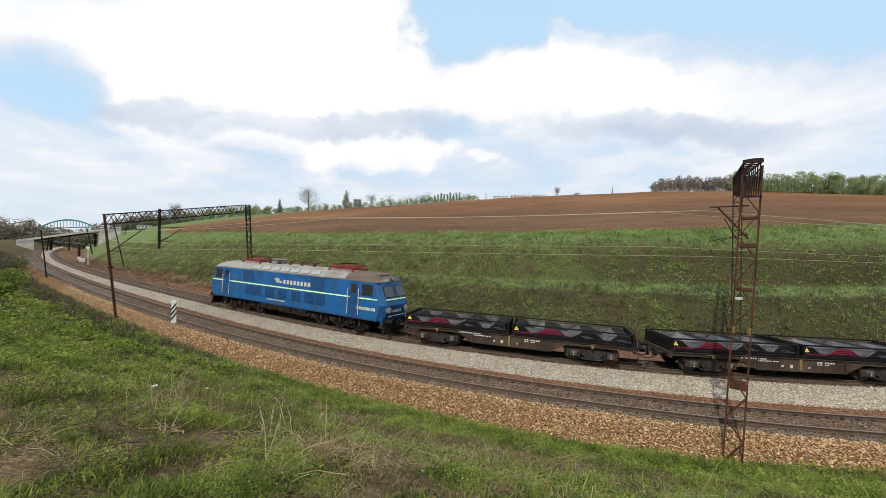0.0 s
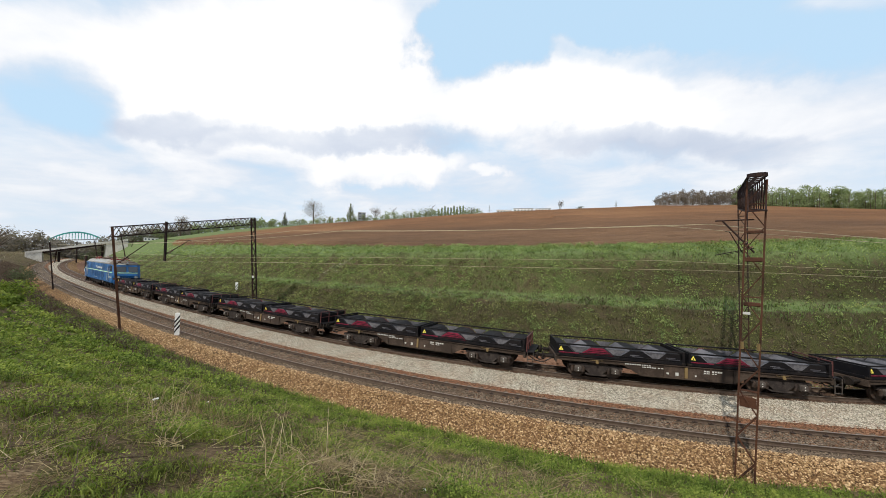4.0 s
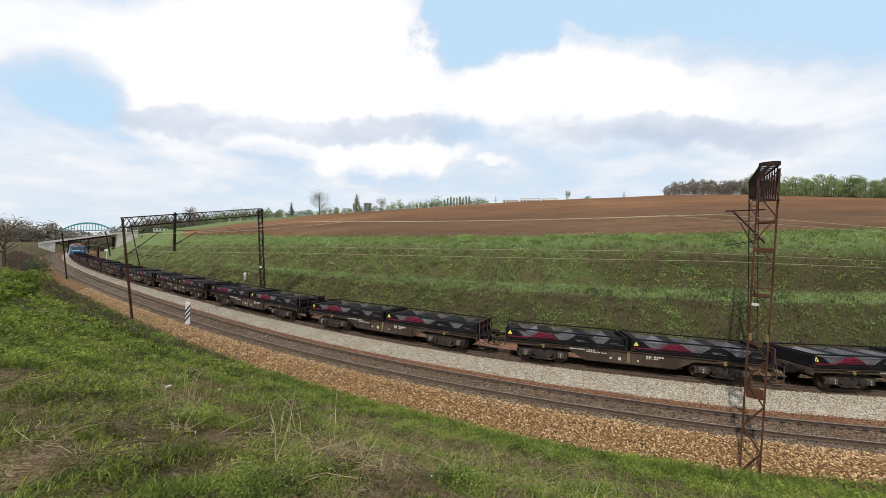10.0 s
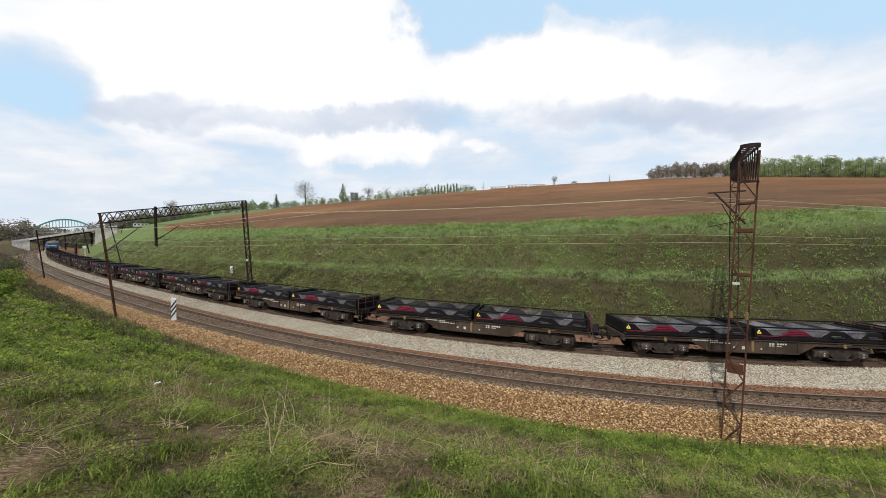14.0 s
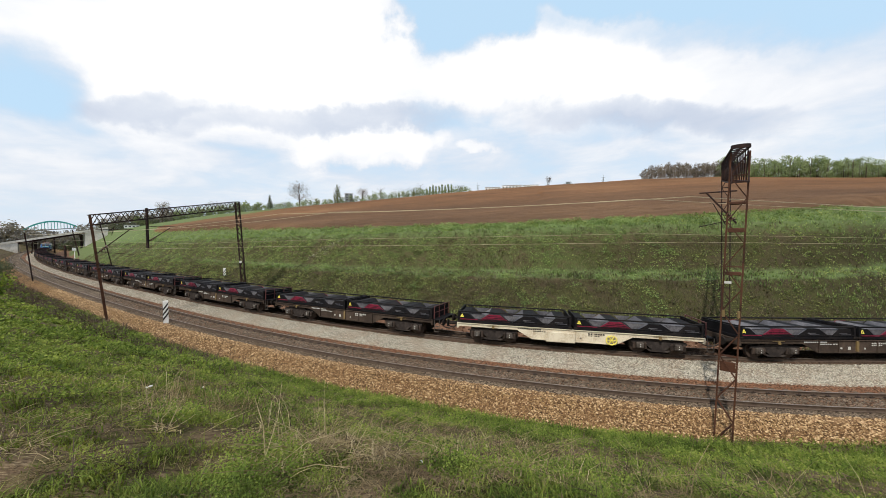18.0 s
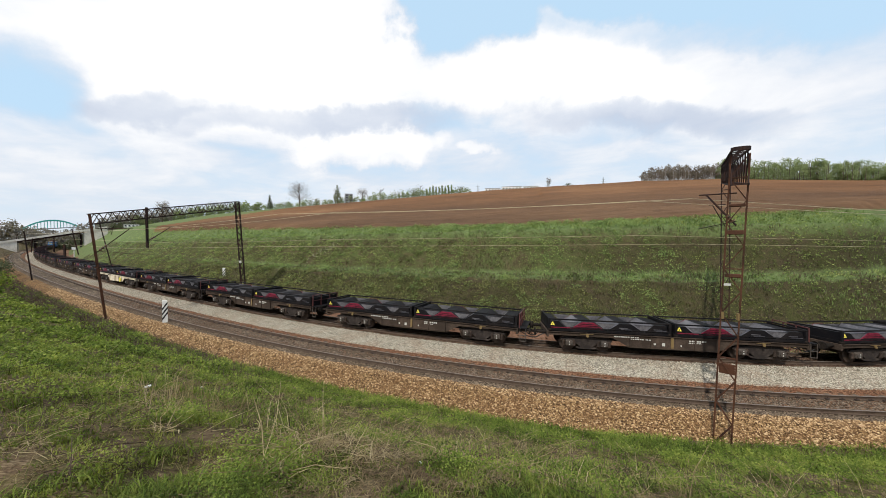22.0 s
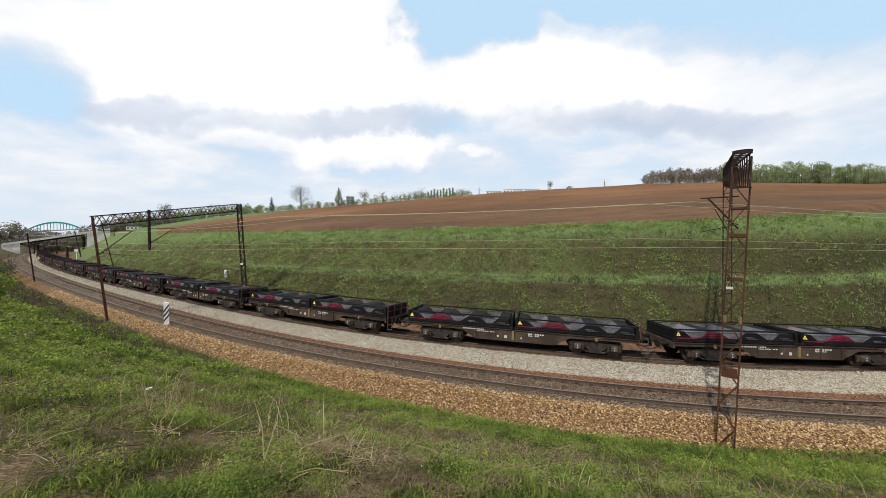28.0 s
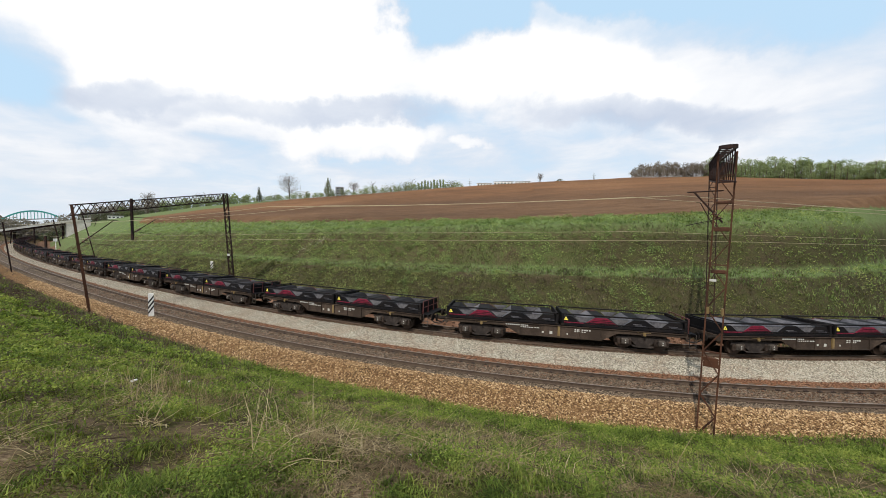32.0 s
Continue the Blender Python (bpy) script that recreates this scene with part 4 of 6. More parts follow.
def make_crate():
    """An open coil cradle: a low frame, with transverse saddles whose plates slope into troughs."""
    crate = thing("coil_cradle", "black open coil cradle with grey sloping plates and red panel", "container", "coil cradles on the train")
    L, W, H = CRATE_L / 2, 1.235, CRATE_H
    g = Geo()
    for y in (-W + 0.06, W - 0.06):
        g.box((0, y, 0.075), (2 * L, 0.12, 0.15), None, 0.015)
    for x in (-L + 0.06, L - 0.06):
        g.box((x, 0, 0.075), (0.12, 2 * W - 0.24, 0.15), None, 0.015)
    part("base_frame", g, "wagon_black", crate)
    part("floor", Geo().box((0, 0, 0.10), (2 * L - 0.2, 2 * W - 0.24, 0.06)), "cradle_floor", crate)
    for y in (-W + 0.04, W - 0.04):
        part("top_rail", Geo().box((0, y, H - 0.04), (2 * L, 0.08, 0.08), None, 0.012), "wagon_black", crate)
        part("lower_rail", Geo().box((0, y, 0.215), (2 * L, 0.07, 0.05)), "wagon_black", crate)
    for x in (-L + 0.04, L - 0.04):
        part("end_rail", Geo().box((x, 0, H - 0.04), (0.08, 2 * W - 0.16, 0.08), None, 0.012), "wagon_black", crate)
        part("end_plate", Geo().box((x, 0, 0.36), (0.03, 2 * W - 0.2, 0.54)), "wagon_black", crate)
        for y in (-W + 0.05, W - 0.05):
            part("corner_post", Geo().box((x, y, H / 2), (0.11, 0.10, H), None, 0.015), "wagon_black", crate)
            part("corner_casting", Geo().box((x * 1.0, y * 1.0, 0.06), (0.17, 0.15, 0.122), None, 0.02), "bogie", crate)
    # saddles: centre along the length, half width at foot and at top
    for k, (x, foot, top) in enumerate(((2.72, 0.62, 0.20), (1.05, 0.88, 0.30), (-0.85, 0.88, 0.30), (-2.55, 0.72, 0.30))):
        lo, hi = max(-L + 0.10, x - foot), min(L - 0.10, x + foot)
        tl, th = max(-L + 0.10, x - top), min(L - 0.10, x + top)
        z0, z1 = 0.14, 0.58
        for y in (-W + 0.075, W - 0.075):
            o = 1 if y > 0 else -1
            g = Geo().prism([(lo, z0), (hi, z0), (th, z1), (tl, z1)], y - 0.02, y + 0.02)
            red = k == 1
            panel = part("saddle_side", g, "logo_red" if red else "wagon_black", crate, "dark red panel with black bars" if red else "")
            if red:
                b = Geo()
                for zz, f0 in ((0.27, 0.72), (0.36, 0.58), (0.46, 0.44)):
                    b.box((x - 0.04 * o, y + 0.023 * o, zz), (2 * f0 * 0.9, 0.006, 0.028))
                part("panel_bar", b, "wagon_black", panel)
            if k == 0 or k == 2 or k == 3:
                b = Geo()
                for zz, dx, ww in ((0.33, 0.1, 0.42), (0.25, -0.05, 0.52)):
                    b.box((x + dx, y + 0.023 * o, zz), (ww, 0.006, 0.05))
                if k != 0:
                    part("panel_bar", b, "cradle_plate", panel, "grey painted bars")
        # light is in the colours: one slope takes lit grey, the opposite one shade
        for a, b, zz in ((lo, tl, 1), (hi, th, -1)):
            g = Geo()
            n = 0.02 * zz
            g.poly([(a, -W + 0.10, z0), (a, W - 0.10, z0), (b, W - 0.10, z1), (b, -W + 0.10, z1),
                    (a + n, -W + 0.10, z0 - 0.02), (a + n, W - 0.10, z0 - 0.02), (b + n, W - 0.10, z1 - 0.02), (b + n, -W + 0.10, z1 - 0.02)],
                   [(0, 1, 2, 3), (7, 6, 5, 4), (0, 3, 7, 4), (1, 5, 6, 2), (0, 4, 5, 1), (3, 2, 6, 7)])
            part("trough_plate", g, "cradle_plate" if zz < 0 else "cradle_floor", crate, "scuffed steel trough plate in the lit slope's grey" if zz < 0 else "")
        part("saddle_top", Geo().box(((tl + th) / 2, 0, z1 - 0.012), (th - tl, 2 * W - 0.2, 0.02)), "wagon_black", crate)
    # the grey infill seen between the saddles on each side
    for y in (-W + 0.115, W - 0.115):
        o = 1 if y > 0 else -1
        for x0, x1 in ((-2.2, -1.3), (-0.4, 0.6), (1.5, 2.4)):
            xm = (x0 + x1) / 2
            g = Geo().prism([(xm - 0.06, 0.16), (xm + 0.06, 0.16), (xm + 0.46, 0.55), (xm - 0.46, 0.55)], y - 0.008, y + 0.008)
            part("side_infill", g, "cradle_plate", crate, "grey side infill plate")
        tri = Geo().prism([(2.73, 0.33), (2.97, 0.33), (2.85, 0.56)], y + 0.065 * o, y + 0.075 * o)
        sign = part("warning_sign", tri, "sign_yellow", crate, "yellow triangular warning sign")
        part("sign_mark", Geo().box((2.85, y + 0.079 * o, 0.41), (0.03, 0.006, 0.10)), "black_paint", sign)
        part("red_strip", Geo().box((2.45, y + 0.115 * o, 0.215), (1.0, 0.012, 0.052)), "logo_red", crate, "dark red strip on the lower rail")
    for ob in crate.children_recursive:
        ob.data.transform(Matrix.Diagonal((1, 1, LOW, 1)))
    return crate


def make_loco():
    loco = thing("electric_locomotive", "blue six-axle electric locomotive with a pale green stripe and grey roof", "locomotive")
    L, W = 9.45, 1.48
    zb, zs = 1.02, 3.42          # skirt and eaves
    # body shell: sides, sloped noses
    lo, mid, hi = L - 0.25, L, L - 0.62
    ring = []
    for x, w, z in ((lo, 1.36, zb), (mid, 1.40, 2.0), (hi, 1.34, zs)):
        ring.append([(x, -w * 0.80, z), (x - 0.38, -W, z), (-x + 0.38, -W, z), (-x, -w * 0.80, z), (-x, w * 0.80, z), (-x + 0.38, W, z), (x - 0.38, W, z), (x, w * 0.80, z)])
    g = Geo()
    pts = [p for r in ring for p in r]
    faces = [tuple(range(7, -1, -1))]
    for r in range(2):
        for i in range(8):
            j = (i + 1) % 8
            faces.append((8 * r + i, 8 * r + j, 8 * r + 8 + j, 8 * r + 8 + i))
    faces.append(tuple(range(16, 24)))
    g.poly(pts, faces)
    body = part("body", g, "loco_blue", loco, "dusty blue painted steel body")
    # roof: canted sides under a flatter crown
    half = [(0.985, 0.0), (0.95, 0.12), (0.77, 0.40), (0.60, 0.49), (0.32, 0.535)]
    ROOF = half + [(0.0, 0.55)] + [(-c, h) for c, h in reversed(half)]
    g = Geo()
    rows = []
    for x, k in ((-hi + 0.02, 0.55), (-hi + 0.9, 1.0), (hi - 0.9, 1.0), (hi - 0.02, 0.55)):
        rows.append([(x, W * c * (0.94 if k < 1 else 1.0), zs + h * k + 0.002) for c, h in ROOF])
    pts = [p for r in rows for p in r]
    faces = [(11 * r + i, 11 * r + i + 1, 11 * r + 12 + i, 11 * r + 11 + i) for r in range(3) for i in range(10)]
    faces += [tuple(range(10, -1, -1)), tuple(range(33, 44))]
    faces += [(11 * r + 0, 11 * r + 11, 11 * r + 21, 11 * r + 10) for r in range(3)]
    g.poly(pts, faces)
    part("roof", g, "loco_roof", loco, "grey weathered roof", True)
    for o in (-1, 1):
        g = Geo().box((o * (hi - 1.05), 0, zs + 0.40), (1.5, 1.7, 0.20), None, 0.08)
        part("cab_roof_cover", g, "loco_soot", loco, "sooty brown cab roof")
    rows = []
    for x, k in ((-hi + 0.0, 0.55), (-hi + 0.9, 1.0), (-hi + 2.75, 1.0)):
        rows.append([(x, W * c * (0.945 if k < 1 else 1.006), zs + h * k + 0.014) for c, h in ROOF])
    g = Geo().poly([p for r in rows for p in r], [(11 * r + i, 11 * r + i + 1, 11 * r + 12 + i, 11 * r + 11 + i) for r in range(2) for i in range(10)])
    part("sooty_roof_end", g, "loco_soot", loco, "brown sooty rear end of the roof", True)
    g = Geo().box((-0.2, 0, zs + 0.47), (9.2, 1.5, 0.22), None, 0.06)
    rb = part("roof_hatch", g, "loco_roof", loco)
    for sy in (-1, 1):
        for k in range(7):
            x = -3.2 + k * 1.08
            g = Geo().box((x, sy * 1.288, zs + 0.272), (0.92, 0.04, 0.33), pose(0, 0, 0, sy * 43.5).to_3x3(), 0.015)
            part("roof_window", g, "roof_pane", rb, "grey roof side window")
    for x in (-1.9, -0.6, 0.7, 2.0, 3.2):
        g = Geo().tube((x, 0.3, zs + 0.58), (x, 0.3, zs + 0.86), 0.10, 8, 0.06).tube((x, 0.3, zs + 0.66), (x, 0.3, zs + 0.70), 0.15, 8).tube((x, 0.3, zs + 0.76), (x, 0.3, zs + 0.80), 0.13, 8)
        part("insulator", g, "insulator", loco)
    g = Geo().bar((-2.4, 0.3, zs + 0.88), (3.6, 0.3, zs + 0.88), 0.05)
    part("roof_busbar", g, "mast_steel", loco)
    part("roof_box", Geo().box((2.7, -0.2, zs + 0.78), (0.7, 0.9, 0.36), None, 0.05), "loco_roof", loco)
    # folded pantographs
    for x in (-5.0, 4.9):
        panto = new("pantograph")
        panto.parent = loco
        panto.location = (x, 0, zs + 0.52)
        g = Geo()
        for y in (-0.75, 0.75):
            g.bar((-1.1, y, 0.16), (1.1, y, 0.16), 0.09)
        for xx in (-1.1, 1.1):
            g.bar((xx, -0.75, 0.16), (xx, 0.75, 0.16), 0.09)
            for y in (-0.75, 0.75):
                g.tube((xx, y, -0.02), (xx, y, 0.14), 0.07, 8)
        part("base", g, "panto_red", panto, "red pantograph base frame")
        g = Geo()
        for y in (-0.6, 0.6):
            g.bar((-0.9, y, 0.22), (1.25, y * 0.9, 0.34), 0.045)
            g.bar((0.9, y, 0.22), (-1.25, y * 0.9, 0.34), 0.045)
            g.bar((1.25, y * 0.9, 0.34), (0.0, y * 0.6, 0.46), 0.045)
            g.bar((-1.25, y * 0.9, 0.34), (0.0, y * 0.6, 0.46), 0.045)
        part("arm", g, "panto_red", panto, "folded red arms")
        g = Geo()
        for xx in (-0.18, 0.18):
            pts = [(xx, -0.98, 0.30), (xx, -0.72, 0.50), (xx, 0.72, 0.50), (xx, 0.98, 0.30)]
            for p, q in zip(pts, pts[1:]):
                g.bar(p, q, 0.05)
        part("collector_head", g, "mast_dark", panto)
    for o in (-1, 1):
        # side details
        y = o * (W + 0.004)
        part("stripe", Geo().box((0, y, 2.36), (2 * (L - 0.55), 0.014, 0.085)), "loco_stripe", body, "pale green stripe")
        for x in (-3.9, -2.85, -1.5, 0.0, 1.45, 2.9, 3.9):
            g = Geo().box((x, y, 1.86), (0.95, 0.012, 0.74))
            for k in range(7):
                g.box((x, y + o * 0.012, 1.56 + k * 0.10), (0.88, 0.025, 0.035))
            part("grille", g, "loco_navy", body, "darker blue louvred grille")
        for x in (-3.6, 4.1):
            part("wall_panel", Geo().box((x, y, 2.93), (1.35, 0.012, 0.86)), "loco_navy", body)
        for x in (-6.95, 6.95):
            g = Geo().box((x, y, 2.30), (0.66, 0.02, 2.15), None, 0.008)
            door = part("cab_door", g, "loco_navy", body, "dark blue cab door")
            part("door_window", Geo().box((x, y + o * 0.012, 2.92), (0.42, 0.012, 0.55)), "glass_dark", door)
            hr = Geo()
            for dx in (-0.46, 0.46):
                hr.tube((x + dx, y + o * 0.07, 1.25), (x + dx, y + o * 0.07, 2.95), 0.028, 6)
            part("handrail", hr, "mark_white", body, "white handrail")
            st = Geo()
            for z in (0.40, 0.72, 1.0):
                st.box((x, o * (W - 0.02), z), (0.5, 0.22, 0.04))
            for dx in (-0.24, 0.24):
                st.bar((x + dx, o * (W + 0.06), 0.38), (x + dx, o * (W + 0.06), 1.05), 0.03)
            part("cab_step", st, "bogie", loco)
        for x in (-8.05, 8.05):
            g = Geo().box((x, y, 2.92), (0.86, 0.02, 0.74), None, 0.008)
            win = part("cab_side_window", g, "rubber", body)
            part("pane", Geo().box((x, y + o * 0.012, 2.92), (0.76, 0.012, 0.64)), "glass_dark", win, "dark cab side window")
        # name and number drawn as plain bars
        g = Geo()
        for k, w in enumerate((0.30, 0.30, 0.30, 0.30, 0.32, 0.30, 0.32, 0.34)):
            g.box((o * (-1.1 + k * -0.37) + (0.9 if o > 0 else -0.9), y + o * 0.009, 2.80), (w * 0.80, 0.008, 0.29))
        part("name_bar", g, "mark_white", body, "white operator name drawn as bars")
        g = Geo().tube((o * 0.55, y, 2.86), (o * 0.55, y + o * 0.012, 2.86), 0.20, 14).box((o * 0.32, y + o * 0.006, 2.76), (0.5, 0.012, 0.12)).box((o * 0.70, y + o * 0.006, 2.96), (0.42, 0.012, 0.10))
        part("emblem", g, "mark_white", body, "white swoosh emblem")
        g = Geo()
        for k in range(7):
            g.box((o * (-7.55 - k * 0.19 + (0.12 if k == 0 else 0)), y + o * 0.009, 1.72), (0.145 if k else 0.34, 0.008, 0.19))
        part("number_bar", g, "mark_white", body, "white number drawn as bars")
        g = Geo()
        for k in range(12):
            g.box((o * (1.6 - k * 0.17), y + o * 0.009, 1.36), (0.11, 0.008, 0.10))
        part("small_lettering_bar", g, "mark_white", body)
        g = Geo().box((0, o * 1.38, 0.86), (5.2, 0.14, 0.46), None, 0.03)
        for x in (-1.9, -0.6, 0.8, 2.0):
            g.box((x, o * 1.46, 0.82), (0.8, 0.06, 0.34), None, 0.02)
        part("equipment_case", g, "bogie", loco)
        part("body_sill", Geo().box((0, o * 1.46, 1.05), (2 * L - 1.1, 0.06, 0.09)), "loco_navy", loco)
    for o in (-1, 1):
        # cab front: windows, lamps, buffer beam
        slope = math.degrees(math.atan2(0.62, zs - 2.0)) * -o
        fx = o * (L - 0.37)
        for y in (-0.62, 0.62):
            m = pose(0, 0, 0, 0, slope, 0).to_3x3()
            frame_part = part("front_window", Geo().box((fx + o * 0.02, y, 2.84), (0.05, 0.98, 0.80), m, 0.01), "rubber", body)
            part("pane", Geo().box((fx + o * 0.05, y, 2.84), (0.02, 0.88, 0.70), m), "glass_dark", frame_part, "dark windscreen pane")
            lamp = Geo().tube((o * (L - 0.12), y * 1.5, 1.72), (o * (L + 0.03), y * 1.5, 1.72), 0.22, 16)
            hl = part("headlight", lamp, "loco_roof", body, "round headlight with a grey rim")
            part("lens", Geo().tube((o * (L + 0.03), y * 1.5, 1.72), (o * (L + 0.045), y * 1.5, 1.72), 0.17, 14), "lamp_glass", hl, "pale round lens")
            b = Geo().tube((o * (L - 0.3), y * 1.42, 0.96), (o * (L + 0.12), y * 1.42, 0.96), 0.12, 12).tube((o * (L + 0.12), y * 1.42, 0.96), (o * (L + 0.30), y * 1.42, 0.96), 0.085, 12)
            b.tube((o * (L + 0.30), y * 1.42, 0.96), (o * (L + 0.37), y * 1.42, 0.96), 0.25, 16, 0.23)
            part("buffer", b, "bogie", loco)
            w = Geo().bar((fx + o * 0.08, y * 0.4, 2.50), (fx + o * 0.02, y * 1.1, 2.98), 0.02)
            part("wiper", w, "rubber", body)
        top = Geo().tube((o * (hi - 0.12), 0, zs + 0.26), (o * (hi + 0.16), 0, zs + 0.26), 0.18, 14)
        tl = part("top_headlight", top, "loco_soot", loco)
        part("lens", Geo().tube((o * (hi + 0.16), 0, zs + 0.26), (o * (hi + 0.175), 0, zs + 0.26), 0.14, 14), "lamp_glass", tl, "pale round lens")
        part("front_stripe", Geo().box((o * (L - 0.14), 0, 2.36), (0.03, 2.15, 0.085), pose(0, 0, 0, 0, slope, 0).to_3x3()), "loco_stripe", body, "pale green stripe")
        g = Geo()
        for k in range(5):
            g.box((o * (L + 0.005), 0.5 - k * 0.2, 1.62), (0.02, 0.13, 0.17))
        part("front_number_bar", g, "mark_white", body)
        part("buffer_beam", Geo().box((o * (L - 0.32), 0, 1.04), (0.16, 2.6, 0.40), None, 0.03), "loco_navy", loco)
        part("snow_plough", Geo().prism([(o * (L - 0.15), 0.18), (o * (L - 0.02), 0.20), (o * (L - 0.20), 0.80), (o * (L - 0.32), 0.80)], -1.25, 1.25), "bogie", loco)
        part("coupling", Geo().bar((o * (L - 0.3), 0, 1.02), (o * (L + 0.40), 0, 0.98), 0.12).box((o * (L + 0.38), 0, 0.86), (0.12, 0.10, 0.34)), "bogie", loco)
        part("front_rail", Geo().tube((o * (L + 0.05), -1.0, 1.34), (o * (L + 0.05), 1.0, 1.34), 0.022, 6), "mark_white", body)
    wheels = fix_normals(wheelset_geo(0.62).mesh("wheelset", "wheel"))
    for x in (-5.2, 5.2):
        bogie = new("bogie")
        bogie.parent = loco
        bogie.location = (x, 0, 0)
        for dx in (-1.75, 0, 1.75):
            ws = part("wheelset", wheels, None, bogie)
            ws.location = (dx, 0, 0.62)
            for y in (-1.12, 1.12):
                o = 1 if y > 0 else -1
                b = Geo().box((dx, y + 0.05 * o, 0.60), (0.40, 0.26, 0.40), None, 0.05).tube((dx, y + 0.18 * o, 0.6), (dx, y + 0.24 * o, 0.6), 0.14, 12)
                part("axle_box", b, "bogie", bogie)
                for q in (-0.36, 0.36):
                    sp = Geo().tube((dx + q, y + 0.05 * o, 0.48), (dx + q, y + 0.05 * o, 0.86), 0.05, 8)
                    for k in range(5):
                        sp.tube((dx + q, y + 0.05 * o, 0.50 + k * 0.07), (dx + q, y + 0.05 * o, 0.54 + k * 0.07), 0.10, 10)
                    part("spring", sp, "wheel", bogie)
        for y in (-1.1, 1.1):
            g = Geo().prism([(-2.7, 0.95), (2.7, 0.95), (2.75, 0.72), (1.3, 0.66), (0.9, 0.72), (-0.9, 0.72), (-1.3, 0.66), (-2.75, 0.72)], y - 0.05, y + 0.05)
            for dx in (-0.9, 0.9):
                g.box((dx, y, 0.50), (0.34, 0.10, 0.42), None, 0.03)
            part("side_frame", g, "bogie", bogie)
            for dx in (-2.45, 2.45):
                sp = Geo().tube((dx, y, 0.75), (dx + (0.3 if dx > 0 else -0.3), y, 0.35), 0.06, 8)
                part("sand_pipe", sp, "bogie", bogie)
    return loco


loco = make_loco()
wagon_brown = make_wagon("wagon_sill", "black and brown container flat wagon on two bogies")
wagon_cream = make_wagon("wagon_cream", "container flat wagon with stained cream sills and a yellow handbrake wheel", True)
crate_first = make_crate()
TRAIN = [None]
CARRIED = []
for n in range(WAGONS):
    if n == 16:
        w = wagon_cream
    else:
        w = wagon_brown if n == 0 else copy_thing(wagon_brown, Matrix())
    mid = HEAD_S - 2.72 - CRATE_L / 2 - 0.10 - n * PITCH
    TRAIN.append((w, mid, PIVOT))
    for k in (-1, 1):
        c = crate_first if (n == 0 and k > 0) else copy_thing(crate_first, Matrix())
        CARRIED.append((c, mid, k * (CRATE_L / 2 + 0.10)))
loco.scale = (0.98, 0.98, 0.98)
TRAIN[0] = (loco, HEAD_S - 2.72 - CRATE_L / 2 - 0.10 + BODY_L / 2 + 0.66 + 9.82 * 0.98 + 0.02, 5.2 * 0.98)



# ---- small posts, masts and the far end of the line ----
def z_ground(x, y):
    return float(ground_z([x], [y])[0][0])


def out(az, dist):
    """The plan's place at a bearing in degrees and a distance from the viewpoint."""
    return dist * math.sin(radians(az)), dist * math.cos(radians(az))


def marker_post(x, y, z0, z1, w, label):
    ob = thing("marker_post", label, "marker post", "striped marker posts")
    g = Geo().box((0, 0, (z1 - z0) / 2), (w, 0.14, z1 - z0), None, 0.03)
    post = part("post", g, "white_paint", ob)
    n = 3
    for k in range(n):
        zc = (z1 - z0) * (0.38 + 0.18 * k)
        s = Geo().poly([(-w / 2, -0.073, zc - 0.22), (w / 2, -0.073, zc + 0.22), (w / 2, -0.073, zc + 0.38), (-w / 2, -0.073, zc - 0.06),
                        (-w / 2, -0.079, zc - 0.22), (w / 2, -0.079, zc + 0.22), (w / 2, -0.079, zc + 0.38), (-w / 2, -0.079, zc - 0.06)],
                       [(3, 2, 1, 0), (4, 5, 6, 7), (0, 1, 5, 4), (1, 2, 6, 5), (2, 3, 7, 6), (3, 0, 4, 7)])
        part("stripe", s, "black_paint", post, "black diagonal stripe")
    ob.matrix_basis = pose(x, y, z0, 0, 0, math.degrees(math.atan2(x, -y)) + 180)
    return ob


marker_post(-18.81, 24.83, -0.27, 1.61, 0.30, "white concrete post with black diagonal stripes beside the ballast")
marker_post(-27.2, 45.9, 0.25, 2.15, 0.31, "white striped post at the foot of the far slope")
single_mast(-65.0, 72.3, 0.0, 9.35, (-1.3, -1.1), 0.18)
single_mast(-50.5, 45.2, 0.60, 6.79, (-0.35, -0.4), 0.14)
single_mast(-119.5, 121.0, -0.4, 9.3, (-1.3, -0.9), 0.30)
for px, d, top in ((122, 236, 9.9), (60, 240, 7.85), (140, 150, 4.3)):
    x, y = out(math.degrees(math.atan((px - 784) / 627.2)), d)
    single_mast(x, y, z_ground(x, y) - 0.2, top, (0, 0), 0.4)


def distance_sign(px, d, hgt, w):
    x, y = out(math.degrees(math.atan((px - 784) / 627.2)), d)
    z0 = z_ground(x, y) - 0.1
    z1 = z0 + hgt
    ob = thing("trackside_sign", "small white trackside sign on a short post", "sign", "trackside signs")
    part("post", Geo().tube((x, y, z0), (x, y, z1), 0.06, 8), "white_paint", ob)
    part("board", Geo().box((x + 0.0, y - 0.1, z1 - w * 0.3), (w, 0.06, w), Matrix.Rotation(radians(45), 3, "Z"), 0.02), "white_paint", ob)


distance_sign(147, 118, 1.3, 0.8)
distance_sign(141, 126, 1.4, 0.7)
distance_sign(156, 112, 4.2, 0.6)


